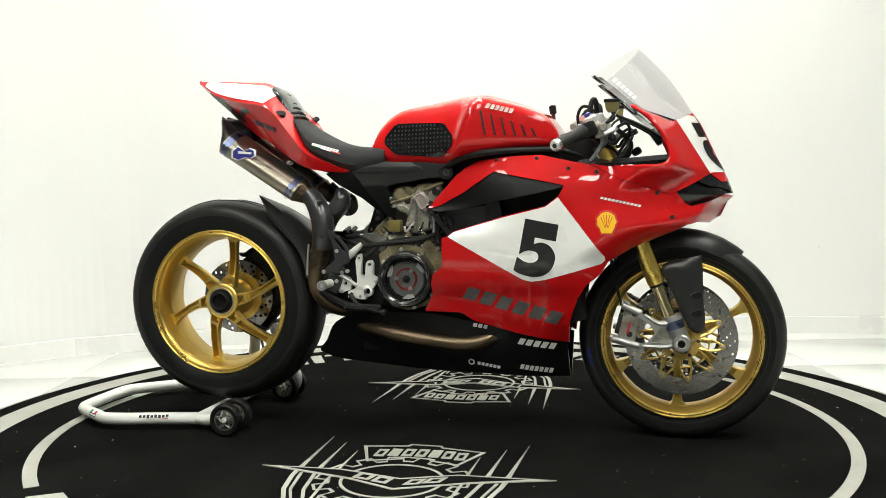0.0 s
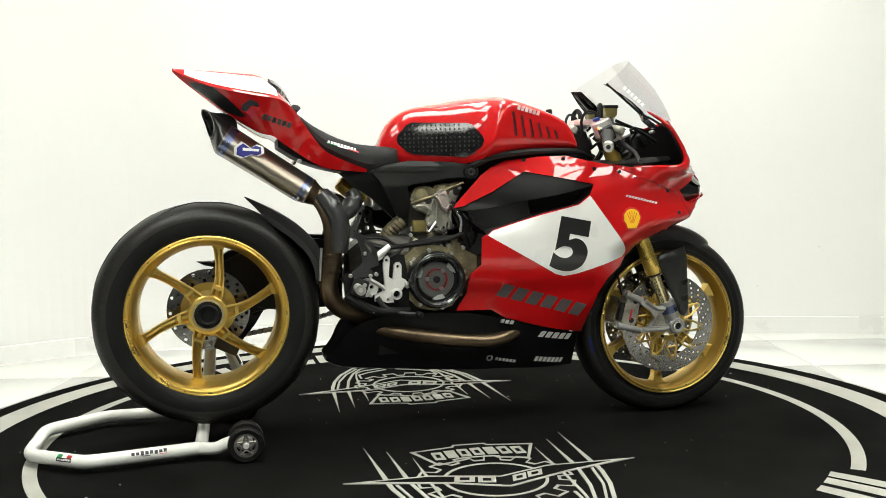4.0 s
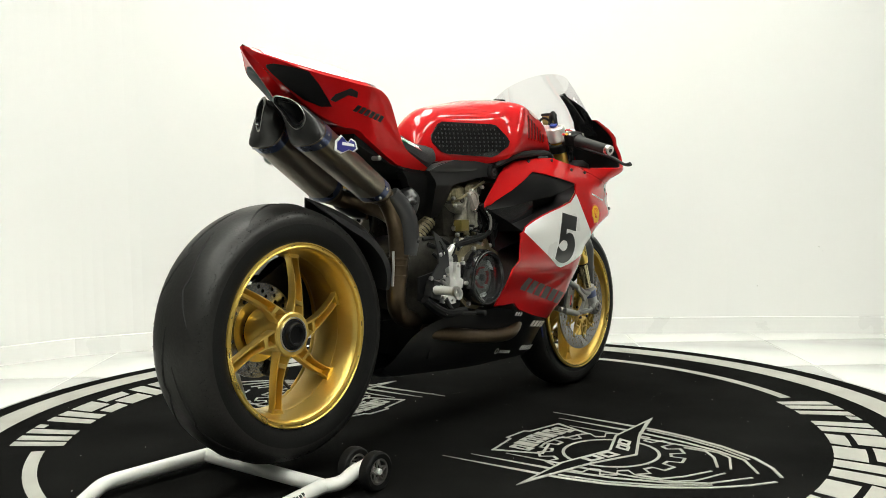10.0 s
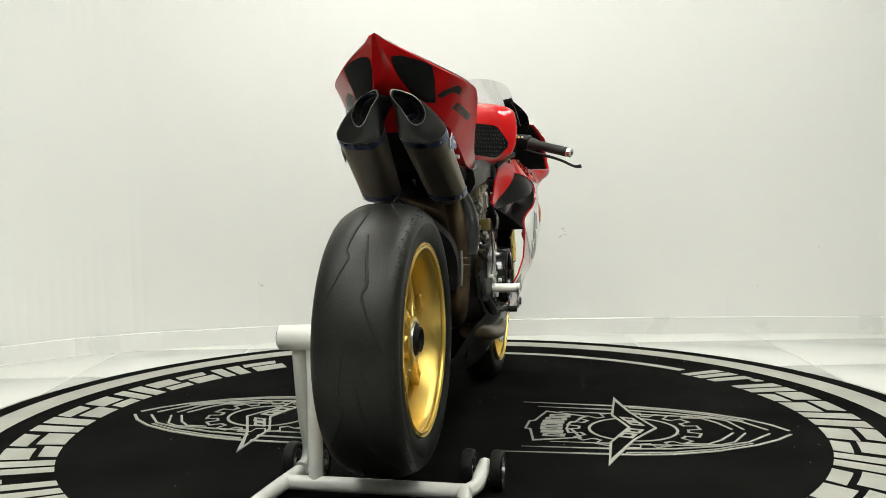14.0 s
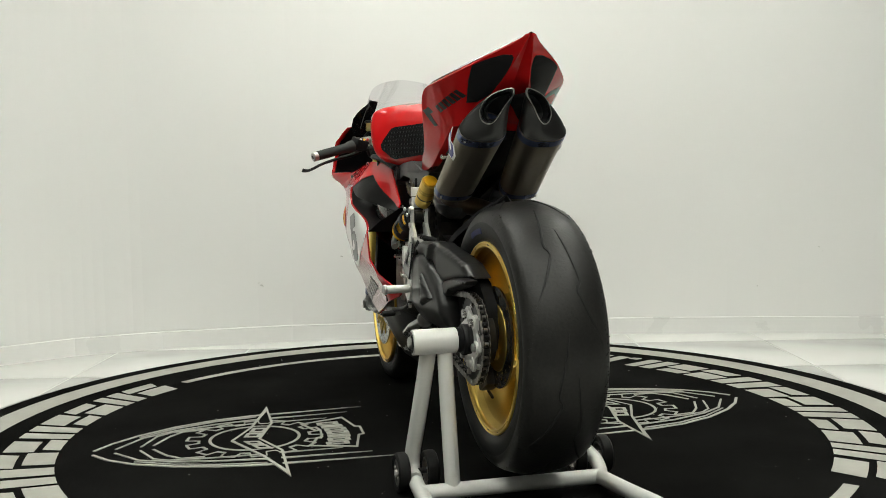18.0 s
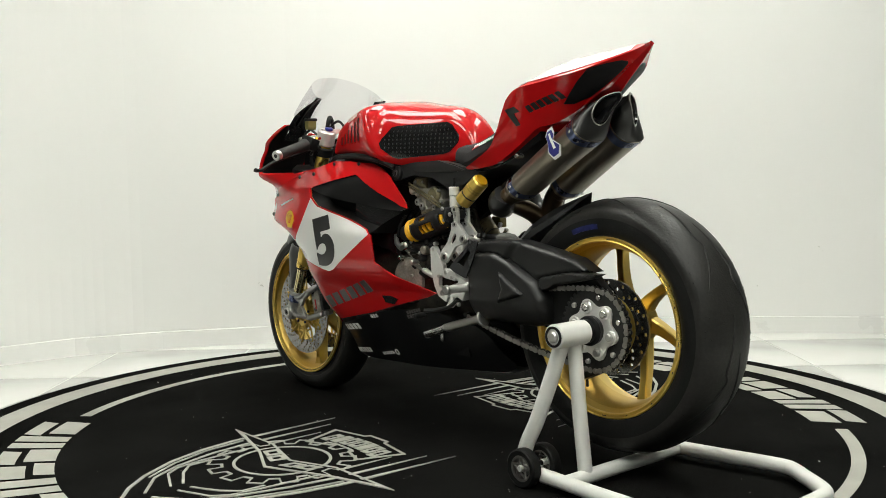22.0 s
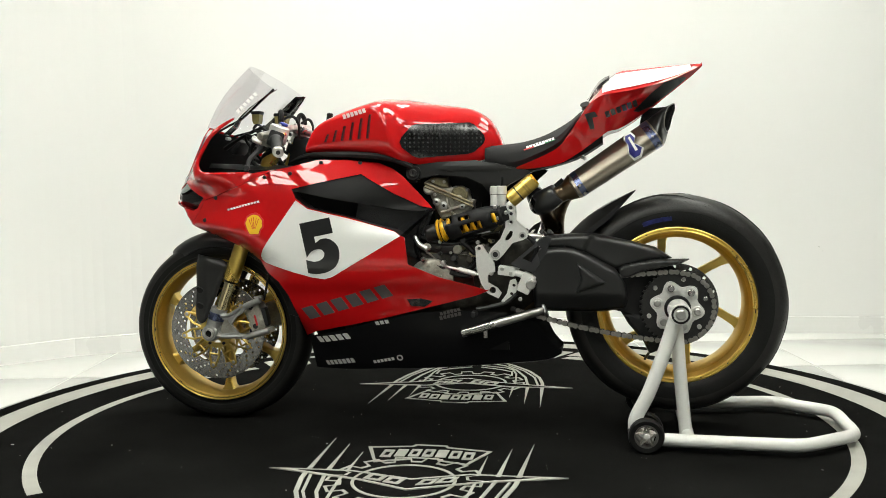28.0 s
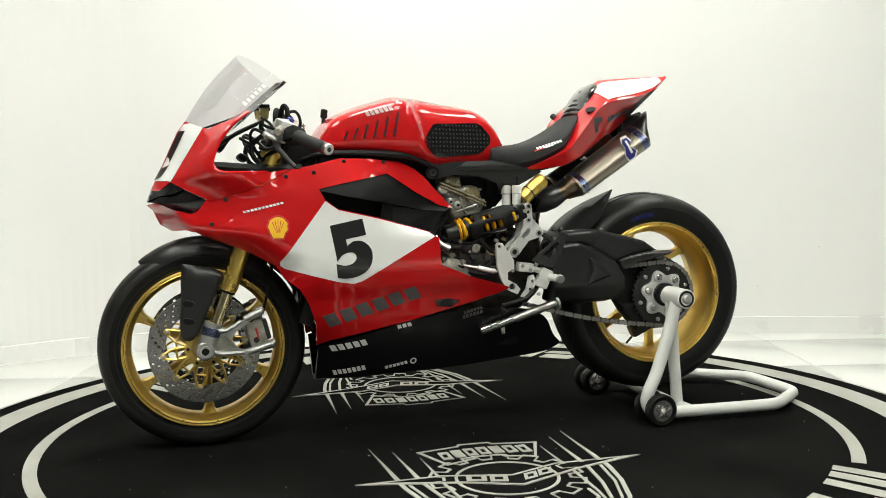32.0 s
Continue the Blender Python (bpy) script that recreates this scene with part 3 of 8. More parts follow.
# ---- the paddock stand ----
def build_stand():
    t = tagged(new("paddock_stand"), "white tubular single-sided paddock stand holding up the rear axle", "stand")
    R = 0.0185
    z = 0.033
    loop = [(-0.745, -0.185, z), (-0.86, -0.205, z), (-0.96, -0.226, z), (-1.025, -0.234, z), (-1.055, -0.225, z), (-1.11, -0.185, z), (-1.165, -0.145, z), (-1.192, -0.115, z), (-1.20, -0.07, z), (-1.20, 0.02, z),
            (-1.20, 0.10, z), (-1.192, 0.145, z), (-1.165, 0.175, z), (-1.11, 0.22, z), (-1.055, 0.262, z), (-1.02, 0.274, z), (-0.96, 0.275, z), (-0.80, 0.268, z), (-0.655, 0.258, z)]
    part("base_loop", tube(loop, R, 14, 5), POWDER, t)
    part("cross_tube", tube([(-0.735, 0.262, z), (-0.74, -0.19, z)], R, 14, 1), POWDER, t)
    part("front_arm", tube([(-0.745, -0.185, z), (-0.70, -0.205, z + 0.002), (-0.66, -0.21, 0.05), (-0.60, -0.211, 0.058)], R * 0.95, 12, 5), POWDER, t)
    part("front_leg", tube([(-0.70, 0.232, 0.372), (-0.672, 0.238, 0.285), (-0.627, 0.247, 0.165), (-0.597, 0.25, 0.105), (-0.588, 0.252, 0.072), (-0.60, 0.254, 0.046), (-0.64, 0.257, 0.036)], 0.0195, 14, 6), POWDER, t)
    part("rear_leg", tube([(-0.703, 0.194, 0.372), (-0.716, 0.190, 0.20), (-0.732, 0.186, 0.034)], 0.0185, 14, 3), POWDER, t)
    part("axle_tube", rod((-0.711, 0.168, 0.387), (-0.711, 0.2755, 0.387), 0.0305, 24, bevel=0.002), POWDER, t)
    part("end_ring", lathe([(0.0255, 0.0), (0.0255, 0.012), (0.020, 0.013), (0.020, 0.0)], (-0.711, 0.266, 0.387), 24), MATTE, t)
    part("end_cap", rod((-0.711, 0.262, 0.387), (-0.711, 0.284, 0.387), 0.0145, 18, bevel=0.004), STEEL, t, "bright steel end cap")
    part("axle_pin", rod((-0.711, 0.10, 0.387), (-0.711, 0.17, 0.387), 0.0155, 18), DARKMET, t)
    part("collar", lathe([(0.016, 0.0), (0.036, 0.0), (0.038, 0.006), (0.036, 0.012), (0.030, 0.014), (0.030, 0.024), (0.016, 0.024)], (-0.711, 0.142, 0.387), 24), MATTE, t, "black rubber collar")
    # four small castors, in two pairs
    for y0 in (0.25, -0.21):
        for s in (-1, 1):
            yc = y0 + s * 0.036
            cx, cz = -0.618, 0.050
            w = part("caster_wheel", lathe([(0.033, -0.013), (0.044, -0.015), (0.0485, -0.011), (0.050, 0.0), (0.0485, 0.011), (0.044, 0.015), (0.033, 0.013)], (cx, yc, cz), 32), RUBBER, t, "black rubber castor")
            part("wheel_rim", lathe([(0.028, -0.012), (0.0335, -0.012), (0.0335, 0.012), (0.028, 0.012)], (cx, yc, cz), 28), CHAINM, w)
            for k in range(5):
                a = math.radians(72 * k + 18)
                for da in (-0.5, 0.5):
                    part("wheel_spoke", tube([(cx + 0.029 * math.cos(a), yc + s * 0.010, cz + 0.029 * math.sin(a)), (cx + 0.0125 * math.cos(a + da * 1.25), yc + s * 0.010, cz + 0.0125 * math.sin(a + da * 1.25))], 0.0026, 6, 1), CHAINM, w)
            part("wheel_bolt", rod((cx, yc - s * 0.01, cz), (cx, yc + s * 0.017, cz), 0.0085, 10, bevel=0.002), PALE, w)
        part("caster_axle", rod((-0.618, y0 - 0.03, 0.05), (-0.618, y0 + 0.03, 0.05), 0.007, 10), DARKMET, t)
    # decals wrapped partly round the tubes
    def wrap(name, p0, p1, a0, a1, mt, label="", lift=0.0005):
        p0, p1 = Vector(p0), Vector(p1)
        d = (p1 - p0).normalized()
        n = Vector((d.y, -d.x, 0.0))
        if n.y > 0:
            n = -n
        g, v, f = Geo(), [], []
        for i in range(5):
            a = math.radians(a0 + (a1 - a0) * i / 4)
            o = n * math.cos(a) + Vector((0, 0, 1)) * math.sin(a)
            v += [tuple(p0 + o * (R + lift)), tuple(p1 + o * (R + lift)), tuple(p0 + o * (R - 0.001)), tuple(p1 + o * (R - 0.001))]
        for i in range(4):
            k = 4 * i
            f += [(k, k + 1, k + 5, k + 4), (k, k + 4, k + 6, k + 2), (k + 1, k + 3, k + 7, k + 5)]
        f += [(0, 2, 3, 1), (16, 17, 19, 18)]
        return part(name, g.add(v, f), mt, t, label)

    def on(a, c, q):
        return tuple(Vector(a).lerp(Vector(c), q))
    A, B = (-0.86, -0.205, z), (-0.96, -0.226, z)
    for k in range(8):
        q = -0.28 + 0.118 * k
        wrap("decal_bar", on(A, B, q), on(A, B, q + 0.085), 14 if k in (2, 5) else 20, 52 if k in (0, 3, 5) else 46, DECAL_K, "black printed bar")
    wrap("decal_bar", on(A, B, -0.27), on(A, B, -0.08), 8, 13, DECAL_R, "red printed underline")
    wrap("decal_bar", on(A, B, 0.14), on(A, B, 0.34), 6, 11, DECAL_K, "black printed bar")
    A, B = (-1.055, -0.225, z), (-1.11, -0.185, z)
    for k, (mt, lb) in enumerate(((DECAL_R, "red stripe"), (DECAL_W, "white stripe"), (DECAL_GR, "green stripe"))):
        wrap("decal_stripe", on(A, B, 0.16 + 0.24 * k), on(A, B, 0.40 + 0.24 * k), 34, 66, mt, lb)
    wrap("decal_panel", on(A, B, 0.14), on(A, B, 0.90), 2, 34, DECAL_K, "black maker's panel")
    for k in range(7):
        wrap("decal_bar", on(A, B, 0.20 + 0.095 * k), on(A, B, 0.265 + 0.095 * k), 12, 24, DECAL_W, "white printed bar", 0.0012)
    return t


# ---- the motorcycle: x forward, y to its left, z up from the mat ----
RA = (-0.711, 0.0, 0.388)     # rear axle, lifted by the stand
FA = (0.727, 0.0, 0.2945)     # front axle
nose_x = curve(((0.10, 0.36), (0.146, 0.42), (0.285, 0.545), (0.40, 0.70), (0.53, 0.78), (0.64, 0.833), (0.652, 0.839), (0.692, 0.858), (0.706, 0.876), (0.712, 0.8755), (0.755, 0.8617), (0.789, 0.842), (0.852, 0.8090), (0.920, 0.777), (0.947, 0.758), (1.137, 0.606)))
side_y = curve(((0.10, 0.02), (0.17, 0.080), (0.24, 0.120), (0.30, 0.150), (0.36, 0.178), (0.43, 0.200), (0.475, 0.224), (0.53, 0.236), (0.62, 0.240), (0.70, 0.240), (0.75, 0.229), (0.79, 0.208), (0.83, 0.182), (0.95, 0.15), (1.10, 0.12)))


nose_a = curve(((0.50, 0.64), (0.53, 0.64), (0.572, 0.55), (0.612, 0.47), (0.64, 0.385), (0.705, 0.345), (0.72, 0.350), (0.76, 0.64), (0.80, 2.3), (0.823, 4.0), (0.90, 3.4), (0.921, 3.1), (0.94, 2.7), (0.965, 2.2), (1.14, 1.50)))
nose_p = curve(((0.50, 0.93), (0.53, 0.93), (0.572, 0.70), (0.612, 0.50), (0.64, 0.35), (0.705, 0.38), (0.72, 0.40), (0.76, 0.68), (0.80, 1.10), (0.823, 1.30), (1.10, 1.30)))


def nose_w(d, z):
    """Half width of the nose, d behind its front line: a sharp wedge low down, blunt and flared at the cockpit's edge."""
    return min(nose_a(z) * d ** nose_p(z) + 0.012 * (1 - math.exp(-d / 0.016)), 2.2 * d + 0.004 if z < 0.77 else 9.0)


def skin(x, z):
    """Half width of the fairing at x, z."""
    d = max(0.0, nose_x(z) - x)
    a = nose_w(d, z)
    b = side_y(z) + 0.055 * smoothstep(0.50, 0.66, x) * smoothstep(0.73, 0.80, z) + 0.06 * smoothstep(0.86, 0.94, z) * smoothstep(0.48, 0.58, x)
    b *= 1 - 0.40 * smoothstep(0.60, 0.70, z) * smoothstep(0.30, 0.0, x)
    b += 0.026 * smoothstep(0.78, 0.87, z) * smoothstep(0.99, 0.91, z) * smoothstep(0.46, 0.60, x)
    b -= 0.14 * max(0.0, -0.02 - x)
    k = 0.035
    h = max(0.0, k - abs(a - b)) / k
    w = min(a, b) - h * h * k / 4
    # feature line low on the flank: below it the panel tucks under
    line = 0.660 - 0.235 * (0.757 - x)
    if z < line and x > 0.50:
        w -= 0.42 * (line - z) * smoothstep(0.50, 0.60, x) * smoothstep(0.52, 0.57, z)
    return max(0.0, w)


TANK_T = curve(((-0.200, 0.872), (-0.188, 0.905), (-0.165, 0.942), (-0.135, 0.967), (-0.098, 0.984), (0.007, 1.001), (0.094, 1.0155), (0.155, 1.0190), (0.215, 1.006), (0.302, 0.976), (0.355, 0.948), (0.378, 0.915), (0.392, 0.880)))
TANK_B = curve(((-0.200, 0.852), (-0.13, 0.822), (0.037, 0.813), (0.121, 0.835), (0.288, 0.850), (0.392, 0.854)))
TANK_W = curve(((-0.200, 0.032), (-0.192, 0.044), (-0.175, 0.056), (-0.15, 0.066), (-0.10, 0.082), (-0.04, 0.110), (0.04, 0.151), (0.085, 0.174), (0.105, 0.196), (0.120, 0.216), (0.15, 0.250), (0.40, 0.45)))
TANK_P = ((0.80, 0.0), (0.93, 0.12), (0.985, 0.28), (1.0, 0.45), (0.975, 0.62), (0.90, 0.76), (0.74, 0.875), (0.52, 0.945), (0.27, 0.985), (0.0, 1.0))
TANK_F = ((0.86, 0.0), (0.96, 0.10), (1.0, 0.28), (1.0, 0.48), (0.985, 0.66), (0.955, 0.79), (0.86, 0.872), (0.58, 0.945), (0.27, 0.986), (0.0, 1.0))
tank_side = curve([(p[1], p[0]) for p in TANK_P])
tank_side_f = curve([(p[1], p[0]) for p in TANK_F])


def tank_width(x, z):
    """Half width at its widest: it swells forward to a leaning crease, then the louvred face runs in to the steering head."""
    q = x - 0.34 * (z - 0.90)
    a, c = TANK_W(q), 0.209 - 0.24 * (q - 0.117)
    h = max(0.0, 0.008 - abs(a - c)) / 0.008
    return min(a, c) - h * h * 0.002


def tank_skin(x, z):
    t = (z - TANK_B(x)) / (TANK_T(x) - TANK_B(x))
    k = smoothstep(0.07, 0.15, x - 0.34 * (z - 0.90))
    return tank_width(x, z) * ((1 - k) * tank_side(t) + k * tank_side_f(t))


def build_motorcycle():
    b = tagged(new("motorcycle"), "glossy red and white racing motorcycle with gold wheels on a stand", "motorcycle")
    build_wheels(b)
    build_bodywork(b)
    build_rear(b)
    build_engine(b)
    build_front(b)
    return b


def tyre_profile(r_rim, r_out, half, crown):
    """Half rounded tyre section, from bead to bead."""
    pts = [(r_rim - 0.004, -half * 0.82), (r_rim + 0.006, -half * 0.90), (r_rim + (r_out - r_rim) * 0.30, -half * 0.985), (r_rim + (r_out - r_rim) * 0.52, -half)]
    for k in range(1, 16):
        a = math.pi * k / 16
        y = -half * math.cos(a)
        r = r_rim + (r_out - r_rim) * (0.52 + 0.48 * (math.sin(a) ** crown))
        pts.append((r, y))
    pts += [(r, -y) for r, y in pts[3::-1]]
    pts += [(r_rim - 0.012, half * 0.70), (r_rim - 0.012, -half * 0.70)]
    return pts


def holed_disc(cx, cz, y, t, r0, r1, rows, per, hole=0.0042, geo=None):
    """A drilled rotor: rings of holes right through."""
    geo = geo or Geo()
    out = arc_pts(r1, 0, 352.5, 47, cx, cz)
    holes = [arc_pts(r0, 0, 350, 35, cx, cz)[::-1]]
    for i, r in enumerate(rows):
        for k in range(per):
            a = radians(360 / per * (k + (0.33 * i)))
            holes.append(arc_pts(hole, 0, 315, 7, cx + r * math.cos(a), cz + r * math.sin(a))[::-1])
    return plate(out, y - t / 2, y + t / 2, geo, holes)


def spoke_geo(centre, tip, swirl, rows):
    """A wheel spoke that sweeps round by swirl degrees from hub to rim, with a pocket milled between two rails; rows of radius, half width, outer face, inner face, pocket depth outside and inside."""
    v, f = [], []
    r0, r1 = rows[0][0], rows[-1][0]
    for r, h, y0, y1, d, d2 in rows:
        a = radians(tip - swirl * (1 - (r - r0) / (r1 - r0)) ** 1.3)
        ca, sa = math.cos(a), math.sin(a)
        e = d2 if d2 is not None else 0.0
        for u, y in ((-h, y0 + 0.004), (-h * 0.90, y0), (-h * 0.70, y0), (-h * 0.26, y0 + d), (h * 0.26, y0 + d), (h * 0.70, y0), (h * 0.90, y0), (h, y0 + 0.004),
                     (h * 0.92, y1 - 0.003), (h * 0.7, y1), (h * 0.5, y1), (h * 0.42, y1 - e), (-h * 0.42, y1 - e), (-h * 0.5, y1), (-h * 0.7, y1), (-h * 0.92, y1 - 0.003)):
            v.append((centre[0] + r * ca - u * sa, y, centre[2] + r * sa + u * ca))
    m = 16
    for i in range(len(rows) - 1):
        for q in range(m):
            f.append((i * m + q, i * m + (q + 1) % m, (i + 1) * m + (q + 1) % m, (i + 1) * m + q))
    f += [tuple(range(m))[::-1], tuple((len(rows) - 1) * m + q for q in range(m))]
    return Geo().add(v, f)


def build_wheels(b):
    # rear wheel
    w = part("rear_wheel", lathe([(0.222, -0.086), (0.2285, -0.086), (0.2285, -0.078), (0.219, -0.070), (0.208, -0.055), (0.205, 0.0), (0.208, 0.055), (0.219, 0.070), (0.2285, 0.078), (0.2285, 0.086), (0.222, 0.086), (0.208, 0.064),
                               (0.1995, 0.052), (0.197, 0.0), (0.199, -0.030), (0.2085, -0.066), (0.214, -0.080)], RA, 72), GOLD, b, "gold forged six-spoke rear wheel", 40)
    part("tyre", lathe(tyre_profile(0.224, 0.3255, 0.0975, 0.86), RA, 96), SLICK, w, "wide black worn racing tyre", 50)
    for s in (-1, 1):
        part("sidewall", lathe([(0.228, s * 0.0850), (0.240, s * 0.0930), (0.255, s * 0.0977), (0.270, s * 0.0985), (0.284, s * 0.0962), (0.284, s * 0.090), (0.240, s * 0.088)], RA, 96), RUBBER, w, "smooth black sidewall")
    rows = [(r, h, -0.0675 + 0.145 * r, -0.030 + 0.09 * (r - 0.04), d, None) for r, h, d in (
        (0.040, 0.026, 0.0004), (0.053, 0.0215, 0.0004), (0.0545, 0.0212, 0.022), (0.075, 0.0178, 0.022), (0.0765, 0.0175, 0.0004), (0.086, 0.0160, 0.0004),
        (0.0875, 0.0158, 0.022), (0.115, 0.0138, 0.023), (0.145, 0.0130, 0.023), (0.175, 0.0134, 0.023), (0.190, 0.0150, 0.022), (0.1915, 0.0155, 0.0004), (0.199, 0.0200, 0.0004), (0.207, 0.0290, 0.0004))]
    for k in range(6):
        part("spoke", spoke_geo(RA, 20.5 + 60 * k, 19.0, rows), GOLD, w, angle=28)
    for s in (-1, 1):
        part("rim_lip", lathe([(0.2155, s * 0.0855), (0.2170, s * 0.0905), (0.2195, s * 0.0915), (0.2215, s * 0.0900), (0.2255, s * 0.0902), (0.2275, s * 0.0925), (0.2300, s * 0.0915), (0.2310, s * 0.088), (0.2300, s * 0.082), (0.2165, s * 0.080)], RA, 96), GOLDBR, w, "bright machined gold rim lip", 25)
        for k in range(16):
            a = radians(22.5 * k + (4 if k % 3 else 0))
            part("balance_mark", box((0.0022, 0.001, 0.005 if k % 4 else 0.012), Matrix.Translation((RA[0] + 0.2235 * math.cos(a), s * 0.0902, RA[2] + 0.2235 * math.sin(a))) @ Matrix.Rotation(-a, 4, "Y"), 0.0), DARKMET, w, "dark engraved mark", smooth=False)
    # The barrel's inside shade comes from the darker gold.
    part("inner_barrel", lathe([(0.2210, 0.080), (0.2072, 0.063), (0.1985, 0.0515), (0.1962, 0.0), (0.1982, -0.026), (0.1995, -0.026), (0.199, 0.0), (0.201, 0.052), (0.2087, 0.0645), (0.2225, 0.081)], RA, 72), GOLDDK, w, "gold wheel barrel darkened for shade", 40)
    part("hub", lathe([(0.0, -0.064), (0.053, -0.064), (0.0565, -0.061), (0.0575, -0.03), (0.060, 0.0), (0.060, 0.05), (0.0, 0.05)], RA, 40, closed=False), GOLD, w)
    part("axle_nut", lathe([(0.0, -0.0665), (0.0215, -0.0665), (0.0225, -0.078), (0.027, -0.080), (0.030, -0.078), (0.031, -0.070), (0.0365, -0.0695), (0.039, -0.066), (0.039, -0.060)], RA, 40, closed=False), MATTE, w, "black centre-lock axle nut")
    part("nut_ring", lathe([(0.0405, -0.064), (0.0410, -0.0680), (0.0432, -0.0680), (0.0440, -0.064)], RA, 32), STEEL, w, "bright ring")
    part("blue_mark", lathe([(0.249, 0.0972), (0.255, 0.0985), (0.262, 0.0989), (0.262, 0.096), (0.249, 0.094)], RA, 14, start=68, turn=19), TYREBLUE, w, "blue compound mark")
    part("valve", rod((RA[0] + 0.19 * math.cos(5.2), 0.05, RA[2] + 0.19 * math.sin(5.2)), (RA[0] + 0.165 * math.cos(5.2), 0.065, RA[2] + 0.165 * math.sin(5.2)), 0.004, 8), DARKMET, w)
    # tread grooves: six to a side, each with a short kick half way
    for k in range(12):
        s = -1 if k % 2 else 1
        start = 180 - (54 if s < 0 else 70) + 60 * (k // 2)
        line = []
        for i in range(27):
            q = i / 26
            u = float(np.interp(q, (0, 0.20, 0.49, 0.56, 0.78, 1.0), (0.010, 0.018, 0.031, 0.019, 0.043, 0.072)))
            ang = radians(start + 50 * q)
            kk = math.acos(s * u / 0.0975)
            r = 0.224 + (0.3255 - 0.224) * (0.52 + 0.48 * math.sin(kk) ** 0.86) - 0.0006
            line.append((RA[0] + r * math.cos(ang), s * u, RA[2] + r * math.sin(ang)))
        # Dark raised bead: the groove's shade is put into its colour.
        part("groove", tube(line, [0.0014, 0.0032, 0.0036, 0.0036, 0.0034, 0.0028, 0.0010], 6, 1), GROOVE, w)
    # rubber crumbs rolled up along the shoulder
    g = Geo()
    rng = random.Random(5)
    for k in range(420):
        a = rng.uniform(0, 2 * math.pi)
        u = -rng.uniform(0.078, 0.093) if rng.random() < 0.8 else rng.uniform(0.080, 0.092)
        kk = math.acos(max(-1, min(1, u / 0.0975)))
        r = 0.224 + (0.3255 - 0.224) * (0.52 + 0.48 * math.sin(kk) ** 0.86)
        box((rng.uniform(0.001, 0.0026), rng.uniform(0.001, 0.003), rng.uniform(0.001, 0.0022)), Matrix.Translation((RA[0] + r * math.cos(a), u, RA[2] + r * math.sin(a))) @ Matrix.Rotation(-a, 4, "Y"), 0.0, g)
    cr = part("tyre_crumb", g, RUBBER, w, smooth=False)
    tagged(cr, "rolled-up crumbs of tyre rubber", kind="stuff")
    # rear rotor
    part("brake_disc", holed_disc(RA[0], RA[2], 0.066, 0.005, 0.078, 0.1225, (0.089, 0.101, 0.1125), 15, 0.0052), DISC, w, "drilled steel brake disc", smooth=False)
    part("disc_carrier", lathe([(0.055, 0.060), (0.082, 0.062), (0.082, 0.070), (0.055, 0.072)], RA, 36), GOLD, w)
    # front wheel
    f_ = part("front_wheel", lathe([(0.2215, -0.062), (0.2275, -0.062), (0.2275, -0.055), (0.217, -0.047), (0.213, -0.036), (0.2115, 0.0), (0.213, 0.036), (0.217, 0.047), (0.2275, 0.055), (0.2275, 0.062), (0.2215, 0.062), (0.2135, 0.046),
                                 (0.2055, 0.030), (0.204, 0.0), (0.2055, -0.030), (0.2135, -0.046)], FA, 72), GOLD, b, "gold forged front wheel", 40)
    part("tyre", lathe(tyre_profile(0.224, 0.2970, 0.060, 0.80), FA, 96), SLICK, f_, "black worn front racing tyre", 50)
    for s in (-1, 1):
        part("sidewall", lathe([(0.228, s * 0.0515), (0.238, s * 0.0570), (0.250, s * 0.0600), (0.262, s * 0.0606), (0.262, s * 0.058), (0.238, s * 0.053)], FA, 96), RUBBER, f_, "smooth black sidewall")
        part("brake_disc", holed_disc(FA[0], FA[2], s * 0.068, 0.005, 0.109, 0.1585, (0.1165, 0.1262, 0.1362, 0.1475), 25, 0.0040), DISC, f_, "drilled steel brake disc", smooth=False)
        for k in range(10):
            a = radians(36 * k + 27)
            bx, bz = FA[0] + 0.115 * math.cos(a), FA[2] + 0.115 * math.sin(a)
            part("rotor_button", rod((bx, s * 0.064, bz), (bx, s * 0.0758, bz), 0.0058, 12, bevel=0.0015), STEEL, f_)
            for da in (-1, 1):
                w1 = a + da * 0.27
                p0 = (FA[0] + 0.054 * math.cos(w1), s * 0.0735, FA[2] + 0.054 * math.sin(w1))
                pm = (FA[0] + 0.086 * math.cos(a + da * 0.19), s * 0.072, FA[2] + 0.086 * math.sin(a + da * 0.19))
                p1 = (FA[0] + 0.117 * math.cos(a + da * 0.05), s * 0.070, FA[2] + 0.117 * math.sin(a + da * 0.05))
                part("carrier_arm", tube([p0, pm, p1], [0.0044, 0.0036, 0.0040], 6, 1), GOLD, f_)
            part("carrier_tie", rod((FA[0] + 0.080 * math.cos(a - 0.2), s * 0.0725, FA[2] + 0.080 * math.sin(a - 0.2)), (FA[0] + 0.080 * math.cos(a + 0.2), s * 0.0725, FA[2] + 0.080 * math.sin(a + 0.2)), 0.0032, 6), GOLD, f_)
            part("carrier_eye", rod((FA[0] + 0.115 * math.cos(a), s * 0.067, FA[2] + 0.115 * math.sin(a)), (FA[0] + 0.115 * math.cos(a), s * 0.0735, FA[2] + 0.115 * math.sin(a)), 0.0098, 12, bevel=0.002), GOLD, f_)
        part("carrier_ring", lathe([(0.040, s * 0.070), (0.056, s * 0.069), (0.056, s * 0.076), (0.040, s * 0.078)], FA, 36), GOLD, f_)
        for k in range(6):
            a = radians(60 * k)
